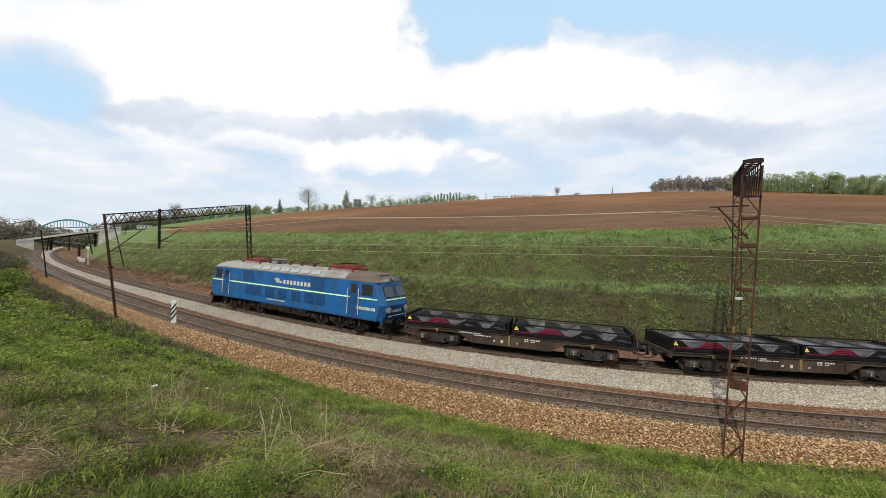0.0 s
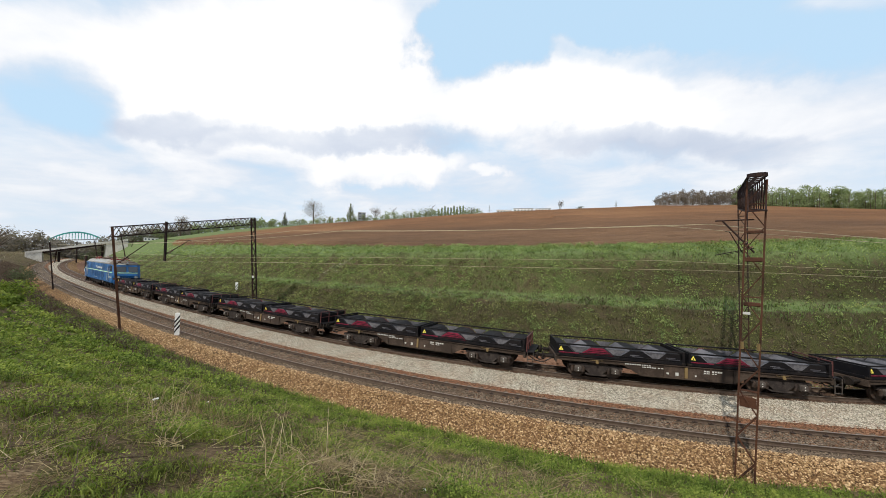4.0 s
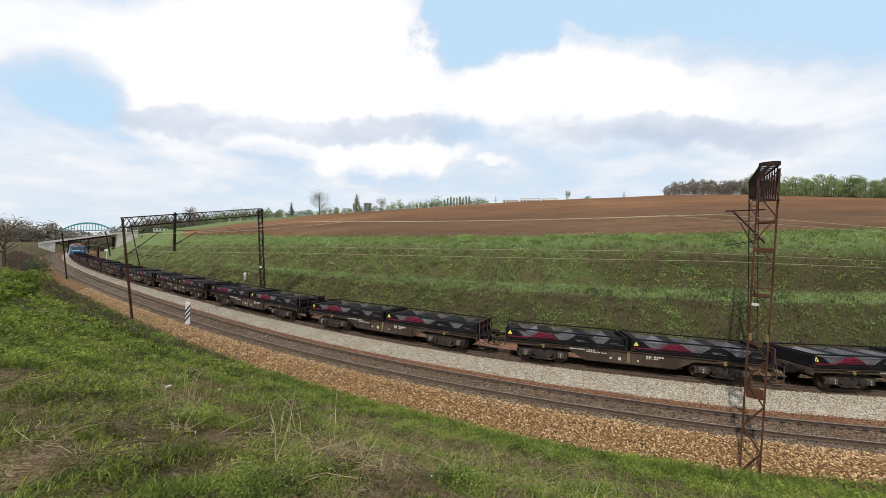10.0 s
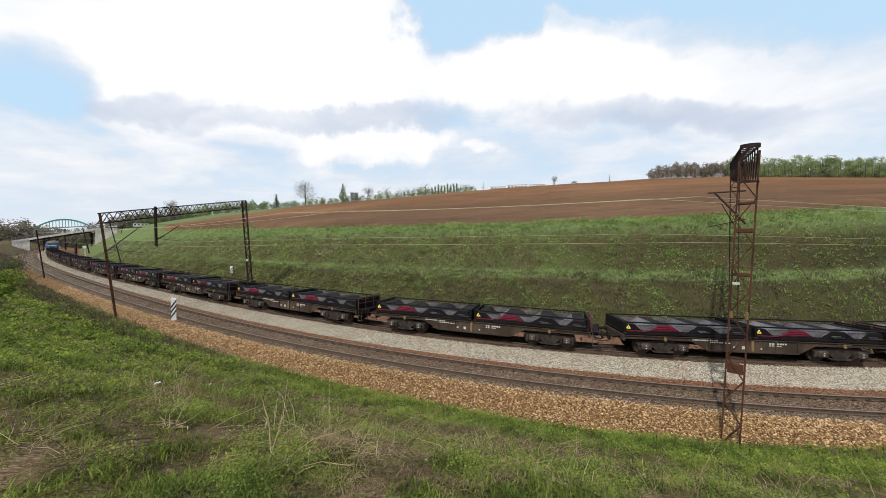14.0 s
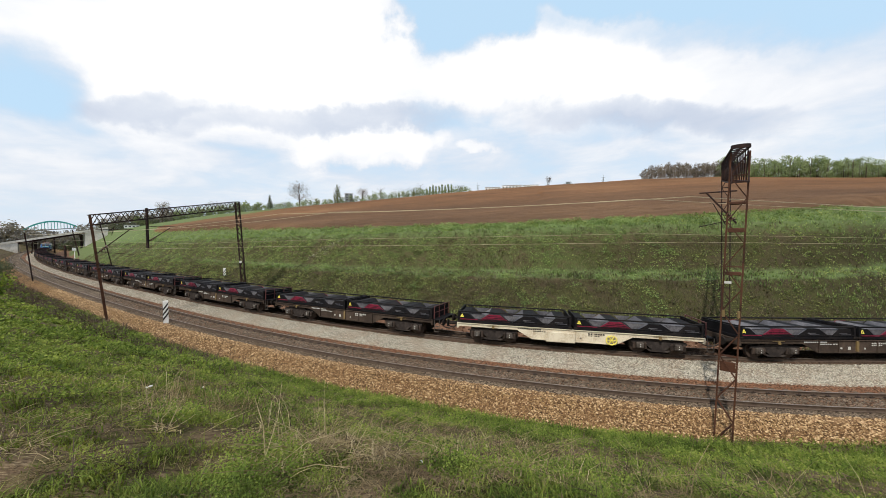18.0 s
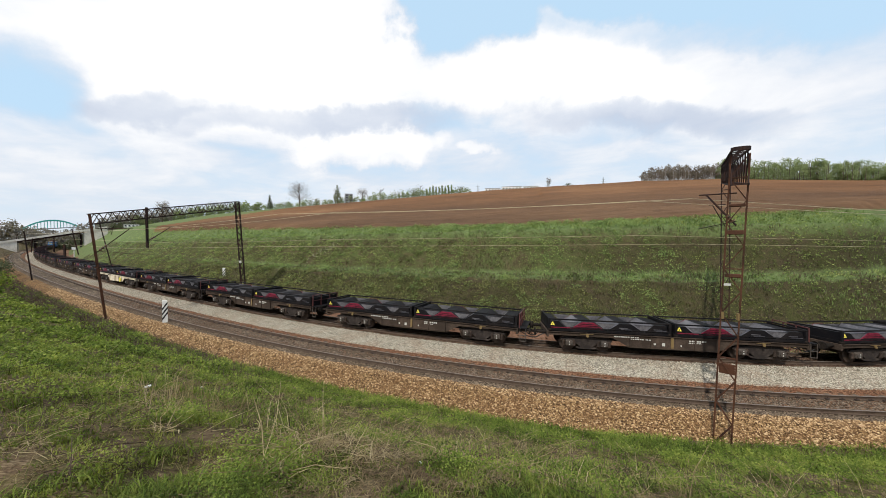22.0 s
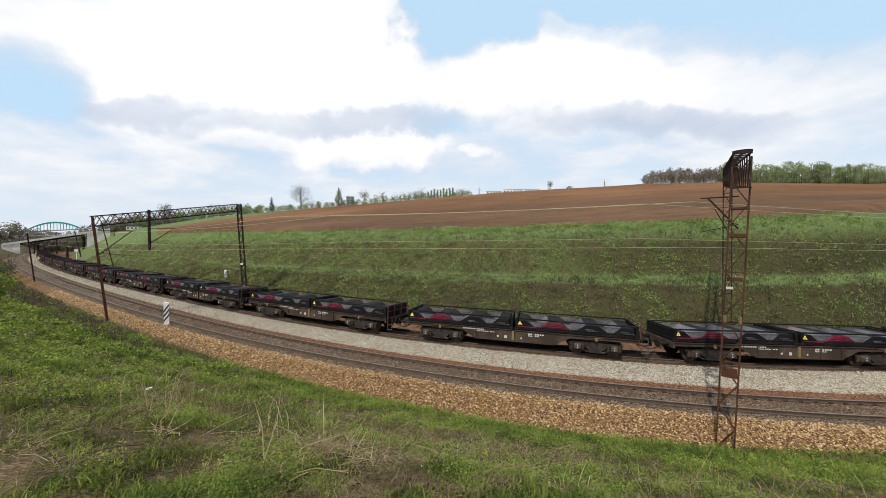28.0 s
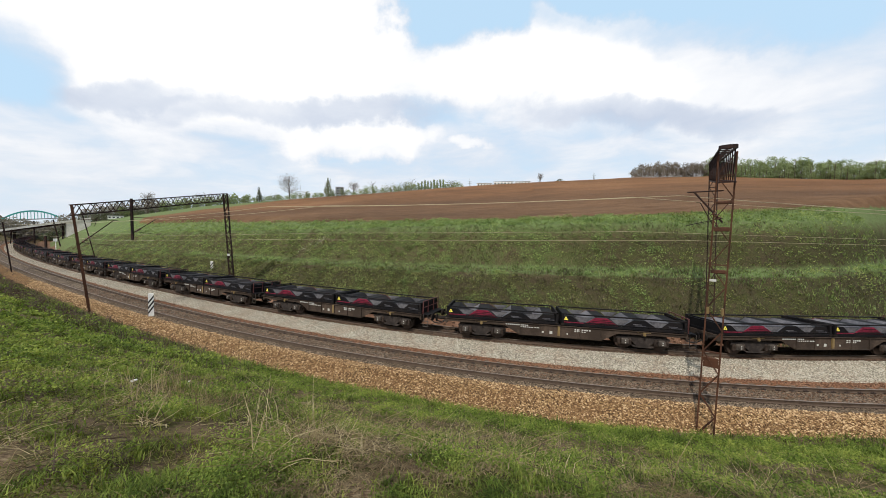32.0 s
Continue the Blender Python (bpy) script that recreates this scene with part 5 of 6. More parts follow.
def road_bridge():
    b = thing("road_bridge", "pale concrete road bridge crossing the railway far along the bend", "bridge")
    D = 215.0

    def at(px, y, d=D):
        az = math.degrees(math.atan((px - 784) / 627.2))
        x0, y0 = out(az, d)
        row = 435.3 + (px - 784) * 0.0204           # eye level there
        return Vector((x0, y0, EYE[2] + (row - y) / 627.2 * d * math.cos(radians(az))))
    l, r = at(28, 424.5), at(214, 401.5)
    way = (r - l)
    flat = Vector((way.x, way.y, 0)).normalized()
    back = Vector((-flat.y, flat.x, 0))
    if back.y < 0:
        back = -back

    def span(p, q, depth, hgt):
        g = Geo()
        pts = []
        for o in (0, depth):
            pts += [p + back * o, q + back * o, q + back * o + Vector((0, 0, -hgt)), p + back * o + Vector((0, 0, -hgt))]
        return g.poly(pts, [(0, 1, 2, 3), (7, 6, 5, 4), (0, 4, 5, 1), (1, 5, 6, 2), (2, 6, 7, 3), (3, 7, 4, 0)])
    part("deck", span(l, r, 9.0, 0.8), "concrete", b, "pale concrete deck edge")
    # the girder's dark colour stands in for the deck's shade on it
    part("girder", span(l.lerp(r, 0.14) + Vector((0, 0, -0.8)) + back * 0.5, l.lerp(r, 0.76) + Vector((0, 0, -0.8)) + back * 0.5, 8.0, 0.7), "mast_dark", b, "girder coloured dark for the shade under the deck")
    for f0, f1, hgt in ((0.0, 0.15, 4.8), (0.76, 1.0, 6.0)):
        p, q = l.lerp(r, f0) + Vector((0, 0, -0.8)), l.lerp(r, f1) + Vector((0, 0, -0.8))
        part("abutment", span(p + back * 0.2, q + back * 0.2, 8.6, hgt), "concrete", b, "pale concrete abutment")
    for f in (0.30, 0.73):
        p = l.lerp(r, f) + back * 3 + Vector((0, 0, -1.8))
        part("pier", Geo().bar(p, p + Vector((0, 0, -9)), 0.5, 0.6), "mast_dark", b)
    g = Geo()
    for k in range(33):
        p = l.lerp(r, k / 32)
        g.bar(p, p + Vector((0, 0, 1.1)), 0.09)
    g.bar(l + Vector((0, 0, 1.1)), r + Vector((0, 0, 1.1)), 0.1)
    g.bar(l + Vector((0, 0, 0.6)), r + Vector((0, 0, 0.6)), 0.06)
    part("railing", g, "loco_roof", b, "grey bridge railing")

    # the green arch bridge behind it
    a = thing("arch_bridge", "turquoise steel arch bridge far behind the road bridge", "bridge")
    d2 = 330.0
    l2, r2 = at(66, 405, d2), at(166, 402, d2)
    g = Geo()
    n = 18
    pts = []
    for k in range(n + 1):
        f = k / n
        p = l2.lerp(r2, f)
        pts.append(p + Vector((0, 0, 4 * f * (1 - f) * 5.0)))
    up = back * 0.45
    g.sweep([(p, (up.x, up.y)) for p in pts], [(-1, -0.45), (1, -0.45), (1, 0.45), (-1, 0.45)], True)
    part("arch", g, "arch_green", a, "turquoise painted arch")
    for k in range(2, n - 1):
        part("hanger", Geo().bar(pts[k], l2.lerp(r2, k / n), 0.22), "arch_green", a)
    part("deck", Geo().bar(l2 - (r2 - l2) * 0.03, r2 + (r2 - l2) * 0.2, 6.0, 0.5), "pylon_grey", a)


worn("arch_green", (0.05, 0.33, 0.30), (0.04, 0.22, 0.21), 0.5, 0, 0.5, 0.4)
worn("pylon_grey", (0.30, 0.32, 0.34), (0.2, 0.21, 0.22), 0.6, 0.4, 0.3)
road_bridge()


# ---- sleepers ----
def make_sleepers():
    g = Geo()
    g.prism([(-0.13, 0.0), (0.13, 0.0), (0.10, 0.17), (-0.10, 0.17)], -1.30, 1.30)
    sl = fix_normals(g.mesh("sleeper", "sleeper"))
    c = Geo()
    for o in (-1, 1):
        c.box((0, o * 0.115, 0), (0.17, 0.075, 0.05), None, 0.012).tube((0, o * 0.115, 0.02), (0, o * 0.115, 0.07), 0.022, 6)
    clip = fix_normals(c.mesh("fastening", "clip"))
    for name, u0, label in (("near_track", 0.75, "sleepers and fastenings of the near track"), ("far_track", SPACING + 0.75, "sleepers and fastenings of the far track")):
        track = tagged(new(name), label, "track", kind="structure")
        rest = Geo()
        rc = Geo()
        for k in range(-38, 620):
            s = k * 0.62
            p = on_line(s, u0, -CANT / 2 - 0.38)
            m = pose(p.x, p.y, p.z, 0, 0, math.degrees(math.pi - heading(s))) @ pose(0, 0, 0, -math.degrees(math.atan2(CANT, GAUGE)), 0, 0)
            if -16 <= k < 120:
                ob = new("sleeper", sl)
                ob.parent = track
                ob.matrix_basis = m
                if name == "near_track":
                    for q in (-1, 1):
                        f = new("fastening", clip)
                        f.parent = ob
                        f.matrix_basis = pose(0, q * GAUGE / 2, 0.225)
            elif s < 140:
                for x0, y0, z0, x1, y1, z1 in ((0, -1.30, 0.085, 0, 1.30, 0.085),):
                    rest.bar(m @ Vector((x0, y0, z0)), m @ Vector((x1, y1, z1)), 0.24, 0.16)
        ob = part("further_sleepers", rest, "sleeper", track)
        ob["kind"] = "stuff"


# ---- crushed stone lying on the shoulders ----
rng = np.random.default_rng(5)


def link_stuff(name, v, f, mat, label, category):
    me = bpy.data.meshes.new(name)
    nv, nf, k = len(v), len(f), f.shape[1]
    me.vertices.add(nv)
    me.vertices.foreach_set("co", v.astype(np.float32).ravel())
    me.loops.add(nf * k)
    me.loops.foreach_set("vertex_index", f.astype(np.int32).ravel())
    me.polygons.add(nf)
    me.polygons.foreach_set("loop_start", (np.arange(nf) * k).astype(np.int32))
    me.materials.append(MATS[mat])
    me.update(calc_edges=True)
    return tagged(new(name, me), label, category, kind="stuff")


OCT_V = np.array([(1, 0, 0), (0, 1, 0), (-1, 0, 0), (0, -1, 0), (0, 0, 1), (0, 0, -1)], float)
OCT_F = np.array([(0, 1, 4), (1, 2, 4), (2, 3, 4), (3, 0, 4), (1, 0, 5), (2, 1, 5), (3, 2, 5), (0, 3, 5)])


def spots(n, s0, s1, u0, u1, bias=1.0):
    s = s0 + (s1 - s0) * rng.random(n) ** bias
    u = u0 + (u1 - u0) * rng.random(n)
    line, norm = (SLOPE_LINE, SLOPE_NORM) if u0 > 10 else (LINE, NORM)
    x = np.interp(s, S_AT, line[:, 0]) + np.interp(s, S_AT, norm[:, 0]) * u
    y = np.interp(s, S_AT, line[:, 1]) + np.interp(s, S_AT, norm[:, 1]) * u
    return s, u, x, y


def scatter_stones(name, n, s0, s1, u0, u1, prof_u, prof_z, r0, r1, mat, label, bias=1.0):
    s, u, x, y = spots(n, s0, s1, u0, u1, bias)
    z = np.interp(u, prof_u, prof_z) + bed_z(s, u)
    r = r0 + (r1 - r0) * rng.random(n) ** 2
    v = OCT_V[None] * (0.65 + 0.7 * rng.random((n, 6, 1))) * r[:, None, None] * np.array([1.1, 0.95, 0.75])
    v += (rng.random((n, 6, 3)) - 0.5) * r[:, None, None] * 0.6
    a = rng.random(n) * 2 * math.pi
    ca, sa = np.cos(a)[:, None], np.sin(a)[:, None]
    vx, vy = v[:, :, 0] * ca - v[:, :, 1] * sa, v[:, :, 0] * sa + v[:, :, 1] * ca
    v = np.stack([vx + x[:, None], vy + y[:, None], v[:, :, 2] + z[:, None] + r[:, None] * 0.25], 2)
    f = OCT_F[None] + (np.arange(n) * 6)[:, None, None]
    return link_stuff(name, v.reshape(-1, 3), f.reshape(-1, 3), mat, label, "stones")


scatter_stones("shoulder_stones", 34000, -8, 60, -2.25, -0.42, (-2.3, -1.75, -0.85, -0.42), (-1.02, -0.80, -0.24, -0.2), 0.018, 0.050, "pebble_beige", "loose beige crushed stones on the ballast shoulder", 1.5)
scatter_stones("fringe_stones", 6000, -8, 45, -2.6, -1.85, (-2.6, -2.3, -1.85), (-0.95, -0.98, -0.82), 0.016, 0.045, "pebble_rust", "dark dirty stones along the foot of the ballast", 1.4)
scatter_stones("middle_stones", 19000, -10, 60, 2.45, 4.30, (2.45, 3.0, 3.7, 4.3), (-0.27, -0.25, -0.21, -0.19), 0.016, 0.040, "pebble_white", "loose pale stones between the tracks", 1.5)
scatter_stones("dusted_stones", 7000, -10, 60, 1.7, 2.6, (1.7, 2.1, 2.45, 2.6), (-0.225, -0.25, -0.268, -0.266), 0.016, 0.036, "pebble_red", "red-dusted stones at the edge of the pale ballast", 1.5)
scatter_stones("rusty_stones", 9000, -10, 50, 0.1, 2.45, (0.1, 1.5, 2.45), (-0.17, -0.22, -0.265), 0.02, 0.045, "pebble_rust", "loose rust-stained stones beside the rails", 1.5)
scatter_stones("far_side_rubble", 4500, -15, 130, 6.7, 11.6, (6.95, 8.05, 9.05, 10.25, 11.6), (-0.34, -0.77, -1.0, -0.55, -0.1), 0.04, 0.12, "pebble_rust", "reddish rubble along the foot of the far slope", 1.0)


# ---- grass, herbs and dead stalks ----
def blades_at(x, y, z, hgt, wid, lean, per, name, mat, label, category, spread=0.08):
    """Tufts of bent blades: two quads a blade."""
    n = len(x)
    X = np.repeat(x, per) + (rng.random(n * per) - 0.5) * 2 * spread
    Y = np.repeat(y, per) + (rng.random(n * per) - 0.5) * 2 * spread
    Z = np.repeat(z, per) - 0.02
    H = np.repeat(hgt, per) * (0.55 + 0.6 * rng.random(n * per))
    a = rng.random(n * per) * 2 * math.pi
    dx, dy = np.cos(a), np.sin(a)
    b = a + math.pi / 2 + (rng.random(n * per) - 0.5)
    w = wid * (0.6 + 0.8 * rng.random(n * per))
    wx, wy = np.cos(b) * w, np.sin(b) * w
    ln = lean * (0.3 + rng.random(n * per)) * H
    pts = []
    for f, hh, ww in ((0.0, 0.0, 1.0), (0.30, 0.62, 0.8), (1.0, 0.98, 0.12)):
        cx, cy, cz = X + dx * ln * f, Y + dy * ln * f, Z + H * hh * (1 - 0.25 * f * lean)
        pts += [np.stack([cx - wx * ww, cy - wy * ww, cz], 1), np.stack([cx + wx * ww, cy + wy * ww, cz], 1)]
    v = np.stack(pts, 1).reshape(-1, 3)
    k = (np.arange(n * per) * 6)[:, None, None]
    f = (np.array([(0, 1, 3, 2), (2, 3, 5, 4)])[None] + k).reshape(-1, 4)
    return link_stuff(name, v, f, mat, label, category)


def leaves_at(x, y, z, size, up, name, mat, label, category, per=6, spread=0.2):
    """Clusters of small leaves at random tilts."""
    n = len(x) * per
    P = np.stack([np.repeat(x, per), np.repeat(y, per), np.repeat(z, per)], 1)
    S = np.repeat(spread if np.ndim(spread) else np.full(len(x), spread), per)
    P = P + (rng.random((n, 3)) - 0.5) * 2 * S[:, None] * np.array([1, 1, 0.0])
    P[:, 2] += rng.random(n) * np.repeat(up, per)
    face = rng.normal(size=(n, 3)) * 0.55 + np.array([-0.15, -0.35, 0.9])      # leaves turn to the light
    a = np.cross(face, rng.normal(size=(n, 3)))
    a /= np.linalg.norm(a, axis=1)[:, None]
    b = np.cross(face, a)
    b /= np.linalg.norm(b, axis=1)[:, None]
    sz = np.repeat(size, per) * (0.5 + rng.random(n))
    a, b = a * sz[:, None], b * (sz * 0.6)[:, None]
    v = np.stack([P - a, P + b * 0.9, P + a, P - b * 0.9], 1).reshape(-1, 3)
    f = np.arange(n * 4).reshape(-1, 4)
    return link_stuff(name, v, f, mat, label, category)


def near_spots(n, r0, r1, a0=-60, a1=60, power=1.0, u_max=-2.2):
    r = r0 * (r1 / r0) ** (rng.random(n) ** power)
    a = np.radians(a0 + (a1 - a0) * rng.random(n))
    x, y = r * np.sin(a), r * np.cos(a)
    z, s, u = ground_z(x, y)
    free = np.clip(-2.6 - u, 0, 1)
    z = z + (bumps(x, y, 0.55) * 0.16 + bumps(x, y, 1.7, 3.0) * 0.07) * free
    ragged = u_max + bumps(x, y, 0.5, 11.0) * 0.7
    ok = (u < ragged + edge_shift(s)) & (u > -60)
    return x[ok], y[ok], z[ok], r[ok]


def straws(x, y, z, name, mat, label, long=0.5, flat=3.0, thick=1.0):
    """Bent bleached straws, most of them lying: two crossed strips each."""
    n = len(x)
    a = rng.random(n) * 2 * math.pi
    ln = 0.10 + long * rng.random(n) ** 2.2
    tilt = np.radians(3 + 60 * rng.random(n) ** flat)
    g0 = np.stack([x, y, z + 0.02 + 0.05 * rng.random(n)], 1)
    bow = a + rng.normal(size=n) * 0.35
    g1 = g0 + np.stack([np.cos(a) * np.cos(tilt), np.sin(a) * np.cos(tilt), np.sin(tilt)], 1) * (ln * 0.5)[:, None]
    g2 = g1 + np.stack([np.cos(bow) * np.cos(tilt * 0.6), np.sin(bow) * np.cos(tilt * 0.6), np.sin(tilt * 0.6)], 1) * (ln * 0.5)[:, None]
    for g in (g1, g2):
        g[:, 2] = np.maximum(g[:, 2], ground_z(g[:, 0], g[:, 1])[0] + 0.03)
    w = (thick * (0.0016 + 0.0022 * rng.random(n) ** 2))[:, None]
    side = np.stack([-np.sin(a), np.cos(a), np.zeros(n)], 1) * w
    up = np.array([0, 0, 1.0]) * w
    v = np.stack([g0 - side, g0 + side, g1 - side, g1 + side, g2 - side * 0.5, g2 + side * 0.5,
                  g0 - up, g0 + up, g1 - up, g1 + up, g2 - up * 0.5, g2 + up * 0.5], 1).reshape(-1, 3)
    f = (np.array([(0, 1, 3, 2), (2, 3, 5, 4), (6, 7, 9, 8), (8, 9, 11, 10)])[None] + (np.arange(n) * 12)[:, None, None]).reshape(-1, 4)
    link_stuff(name, v, f, mat, label, "grass")


blades("straw", (0.13, 0.095, 0.055), (0.29, 0.23, 0.14), (0.56, 0.48, 0.33))
blades("twig_dead", (0.030, 0.020, 0.017), (0.075, 0.052, 0.045), (0.15, 0.115, 0.10))


def dryness(x, y, r):
    """Where the bank is matted with dead straw (+) and where it is lush (-)."""
    az = np.degrees(np.arctan2(x, y))
    k = 0.6 * bumps(x, y, 0.7, 21.0) + 0.8 * bumps(x, y, 2.6, 22.0) + 0.6 * bumps(x, y, 6.0, 23.0)
    k = k + 0.16 * np.exp(-((az - 8) / 24) ** 2) * np.clip((13 - r) / 5, 0, 1) - 0.15 * np.clip((-22 - az) / 10, 0, 1)
    u = across(x, y)[1]
    k = k - 0.55 * np.clip((u + 5.2) / 1.6, 0, 1) * np.clip((az + 8) / 16, 0, 1)
    return k - 0.20 * np.clip((r - 9) / 8, 0, 1)


def bare_patch(x, y):
    """Above zero where last year's litter and earth lie open between the green."""
    return bumps(x, y, 0.75, 81.0) + 0.6 * bumps(x, y, 2.3, 82.0) + 0.35 * bumps(x, y, 6.5, 83.0) - 0.34


def make_grass():
    x, y, z, r = near_spots(46000, 2.2, 60)
    dry = dryness(x, y, r)
    clump = bumps(x, y, 3.1, 24.0) + 0.5 * bumps(x, y, 7.0, 25.0)
    grow = np.clip(0.75 - 0.7 * dry + 0.8 * clump, 0.35, 1.7)
    far = np.clip(0.35 + r / 9, 0.5, 2.0)
    bare = bare_patch(x, y)
    m = (dry < 0.28) & (clump > -0.22) & (bare < 0.02)
    blades_at(x[m], y[m], z[m], 0.085 * grow[m] * far[m], 0.0040, 0.9, 7, "grass_green", "blade_green", "green spring grass on the near bank", "grass", 0.11)
    m = (dry < 0.02) & (clump > 0.0) & (bare < -0.08)
    blades_at(x[m], y[m], z[m], 0.11 * grow[m] * far[m], 0.0042, 0.8, 7, "grass_lush", "blade_bright", "fresh bright green grass tufts", "grass", 0.10)
    m = (dry > 0.05)
    blades_at(x[m], y[m], z[m], 0.06 * np.ones(m.sum()) * far[m], 0.0035, 2.8, 4, "grass_dry", "blade_dry", "flattened dry straw between the grass", "grass", 0.16)
    # herbs: low leafy patches
    x, y, z, r = near_spots(40000, 2.4, 55)
    dry = dryness(x, y, r)
    k = bumps(x, y, 1.1, 31.0) + 0.7 * bumps(x, y, 3.0, 32.0)
    az = np.degrees(np.arctan2(x, y))
    k = k - 0.3 * np.clip((-24 - az) / 8, 0, 1) * np.clip((7 - r) / 2, 0, 1)      # rank grass there, few herbs
    bare = bare_patch(x, y)
    m = (k - 0.4 * dry > 0.04) & (bare < 0.05)
    leaves_at(x[m], y[m], z[m], 0.002 + 0.0020 * r[m], 0.04 + 0.07 * rng.random(m.sum()), "low_herbs", "leaf_herb", "low leafy weeds among the grass", "weeds", 8, 0.13)
    m = (k - 0.5 * dry > 0.27) & (bare < 0.0)
    leaves_at(x[m], y[m], z[m] + 0.04, 0.003 + 0.0022 * r[m], 0.08 + 0.12 * rng.random(m.sum()), "nettle_patches", "blade_bright", "bright green nettle patches", "weeds", 10, 0.12)
    # matted straw, brown twigs and long dead stalks
    x, y, z, r = near_spots(36000, 2.8, 24, -54, 54, 0.8)
    dry = dryness(x, y, r)
    m = dry + 0.5 * np.clip(bare_patch(x, y), 0, 0.4) > 0.04 + 0.30 * rng.random(len(x))
    straws(x[m], y[m], z[m], "straw_litter", "straw", "matted bleached straw lying on the bank", 0.26, 4.0, 0.8)
    x, y, z, r = near_spots(16000, 2.6, 20, -54, 50, 0.85)
    m = (bumps(x, y, 1.3, 51.0) + 0.6 * bumps(x, y, 3.4, 52.0) > 0.25) | (bare_patch(x, y) > 0.06 + 0.4 * rng.random(len(x)))
    straws(x[m], y[m], z[m], "dead_twigs", "twig_dead", "tangled dark dead twigs on the bank", 0.40, 1.6)
    x, y, z, r = near_spots(1700, 3.4, 16, -46, 56, 0.8)
    m = dryness(x, y, r) > -0.15
    straws(x[m], y[m], z[m], "fallen_stalks", "straw", "long fallen bleached stalks", 0.8, 2.5, 0.9)
    x, y, z, r = near_spots(260, 4.5, 22, -40, 60)
    blades_at(x, y, z, 0.30 + 0.35 * rng.random(len(x)), 0.0036, 1.2, 2, "dead_stalks", "blade_dry", "long pale dead grass stalks", "grass", 0.15)
    # stands of dead stalks and leafier plants on the slope
    for az, r0, n, hh in ((-36, 8.2, 60, 0.75), (-30, 6.4, 34, 0.55), (-21, 4.6, 14, 0.55), (10, 6.0, 30, 0.45), (3, 4.6, 14, 0.4), (20, 7.0, 20, 0.5), (40, 8.5, 16, 0.6)):
        cx, cy = out(az, r0)
        xx, yy = cx + rng.normal(size=n) * 0.40, cy + rng.normal(size=n) * 0.30
        blades_at(xx, yy, ground_z(xx, yy)[0], hh * (0.5 + 0.7 * rng.random(n)), 0.0034, 0.8, 2, "stalk_stand", "straw", "splayed clump of dead pale stalks", "dead stalks", 0.05)
    for az, r0 in ((-24.5, 2.9), (-19.0, 3.3), (-37.0, 4.3), (2.0, 3.4), (-9.0, 4.4), (14.0, 4.8)):
        cx, cy = out(az, r0)
        xx, yy = cx + rng.normal(size=26) * 0.10, cy + rng.normal(size=26) * 0.08
        straws(xx, yy, ground_z(xx, yy)[0] + 0.03, "splayed_stalks", "straw", "splayed long bleached stalks fallen over the grass", 0.75, 1.6, 1.3)
    for az, r0, hh, wd in ((-49, 13.0, 0.75, 1.5), (-50.5, 10.0, 0.6, 1.2), (-46, 15.5, 0.6, 1.6), (-47, 21.0, 0.9, 2.2), (-38, 16.0, 0.45, 1.8), (-27, 12.5, 0.4, 1.5), (-43, 11.0, 0.35, 1.2), (-51, 17.0, 0.9, 1.6)):
        cx, cy = out(az, r0)
        hh *= 0.45
        n = 150
        xx, yy = cx + rng.normal(size=n) * wd * 0.4, cy + rng.normal(size=n) * wd * 0.4
        zz = ground_z(xx, yy)[0] + hh * 0.5 * rng.random(n)
        leaves_at(xx, yy, zz, 0.018 + 0.018 * rng.random(n), np.full(n, hh * 0.5), "leafy_weed", "blade_bright", "leafy bright green weed on the near bank", "weed", 8, 0.14)
    # lush growth along the edge against the stones
    s, u, x, y = spots(2600, -14, 60, -3.2, -1.9, 1.4)
    z = ground_z(x, y)[0]
    blades_at(x, y, z, 0.18 + 0.16 * rng.random(len(x)), 0.009, 0.7, 7, "edge_grass", "blade_bright", "fresh grass fringing the ballast", "grass", 0.2)
    s, u, x, y = spots(900, -14, 7, -2.6, -1.45)
    z = ground_z(x, y)[0]
    blades_at(x, y, z, 0.12 + 0.14 * rng.random(len(x)), 0.008, 0.8, 7, "edge_grass", "blade_bright", "fresh grass fringing the ballast", "grass", 0.18)
    s, u, x, y = spots(9000, -10, 26, -5.4, -2.5, 1.2)
    z = ground_z(x, y)[0]
    k = bumps(x, y, 1.6, 61.0) + 0.5 * bumps(x, y, 4.0, 62.0)
    m = k > -0.05
    leaves_at(x[m], y[m], z[m], 0.020 + 0.012 * rng.random(m.sum()), 0.10 + 0.25 * np.clip(k[m] + 0.2, 0, 1), "edge_herbs", "blade_bright", "lush leafy weeds above the ballast", "weeds", 7, 0.12)
    # coarser growth further along the bank
    x, y, z, r = near_spots(12000, 17, 64, -62, -30)
    k = bumps(x, y, 0.5, 71.0) + 0.6 * bumps(x, y, 1.6, 72.0)
    m = k > 0.06
    leaves_at(x[m], y[m], z[m], 0.035 + 0.0008 * r[m], 0.12 + 0.35 * np.clip(k[m] + 0.2, 0, 1), "bank_herbs", "blade_bright", "bright green weeds further along the near bank", "weeds", 7, 0.25)
    # bits of litter
    for az, r0, w in ((-39.0, 9.2, 0.10), (-46.5, 10.2, 0.06), (-2.6, 3.0, 0.03), (-33.5, 11.0, 0.07)):
        cx, cy = out(az, r0)
        zz = z_ground(cx, cy)
        g = Geo().box((0, 0, 0.05), (w, w * 0.6, w * 0.35), Matrix.Rotation(radians(25), 3, "X"), w * 0.15)
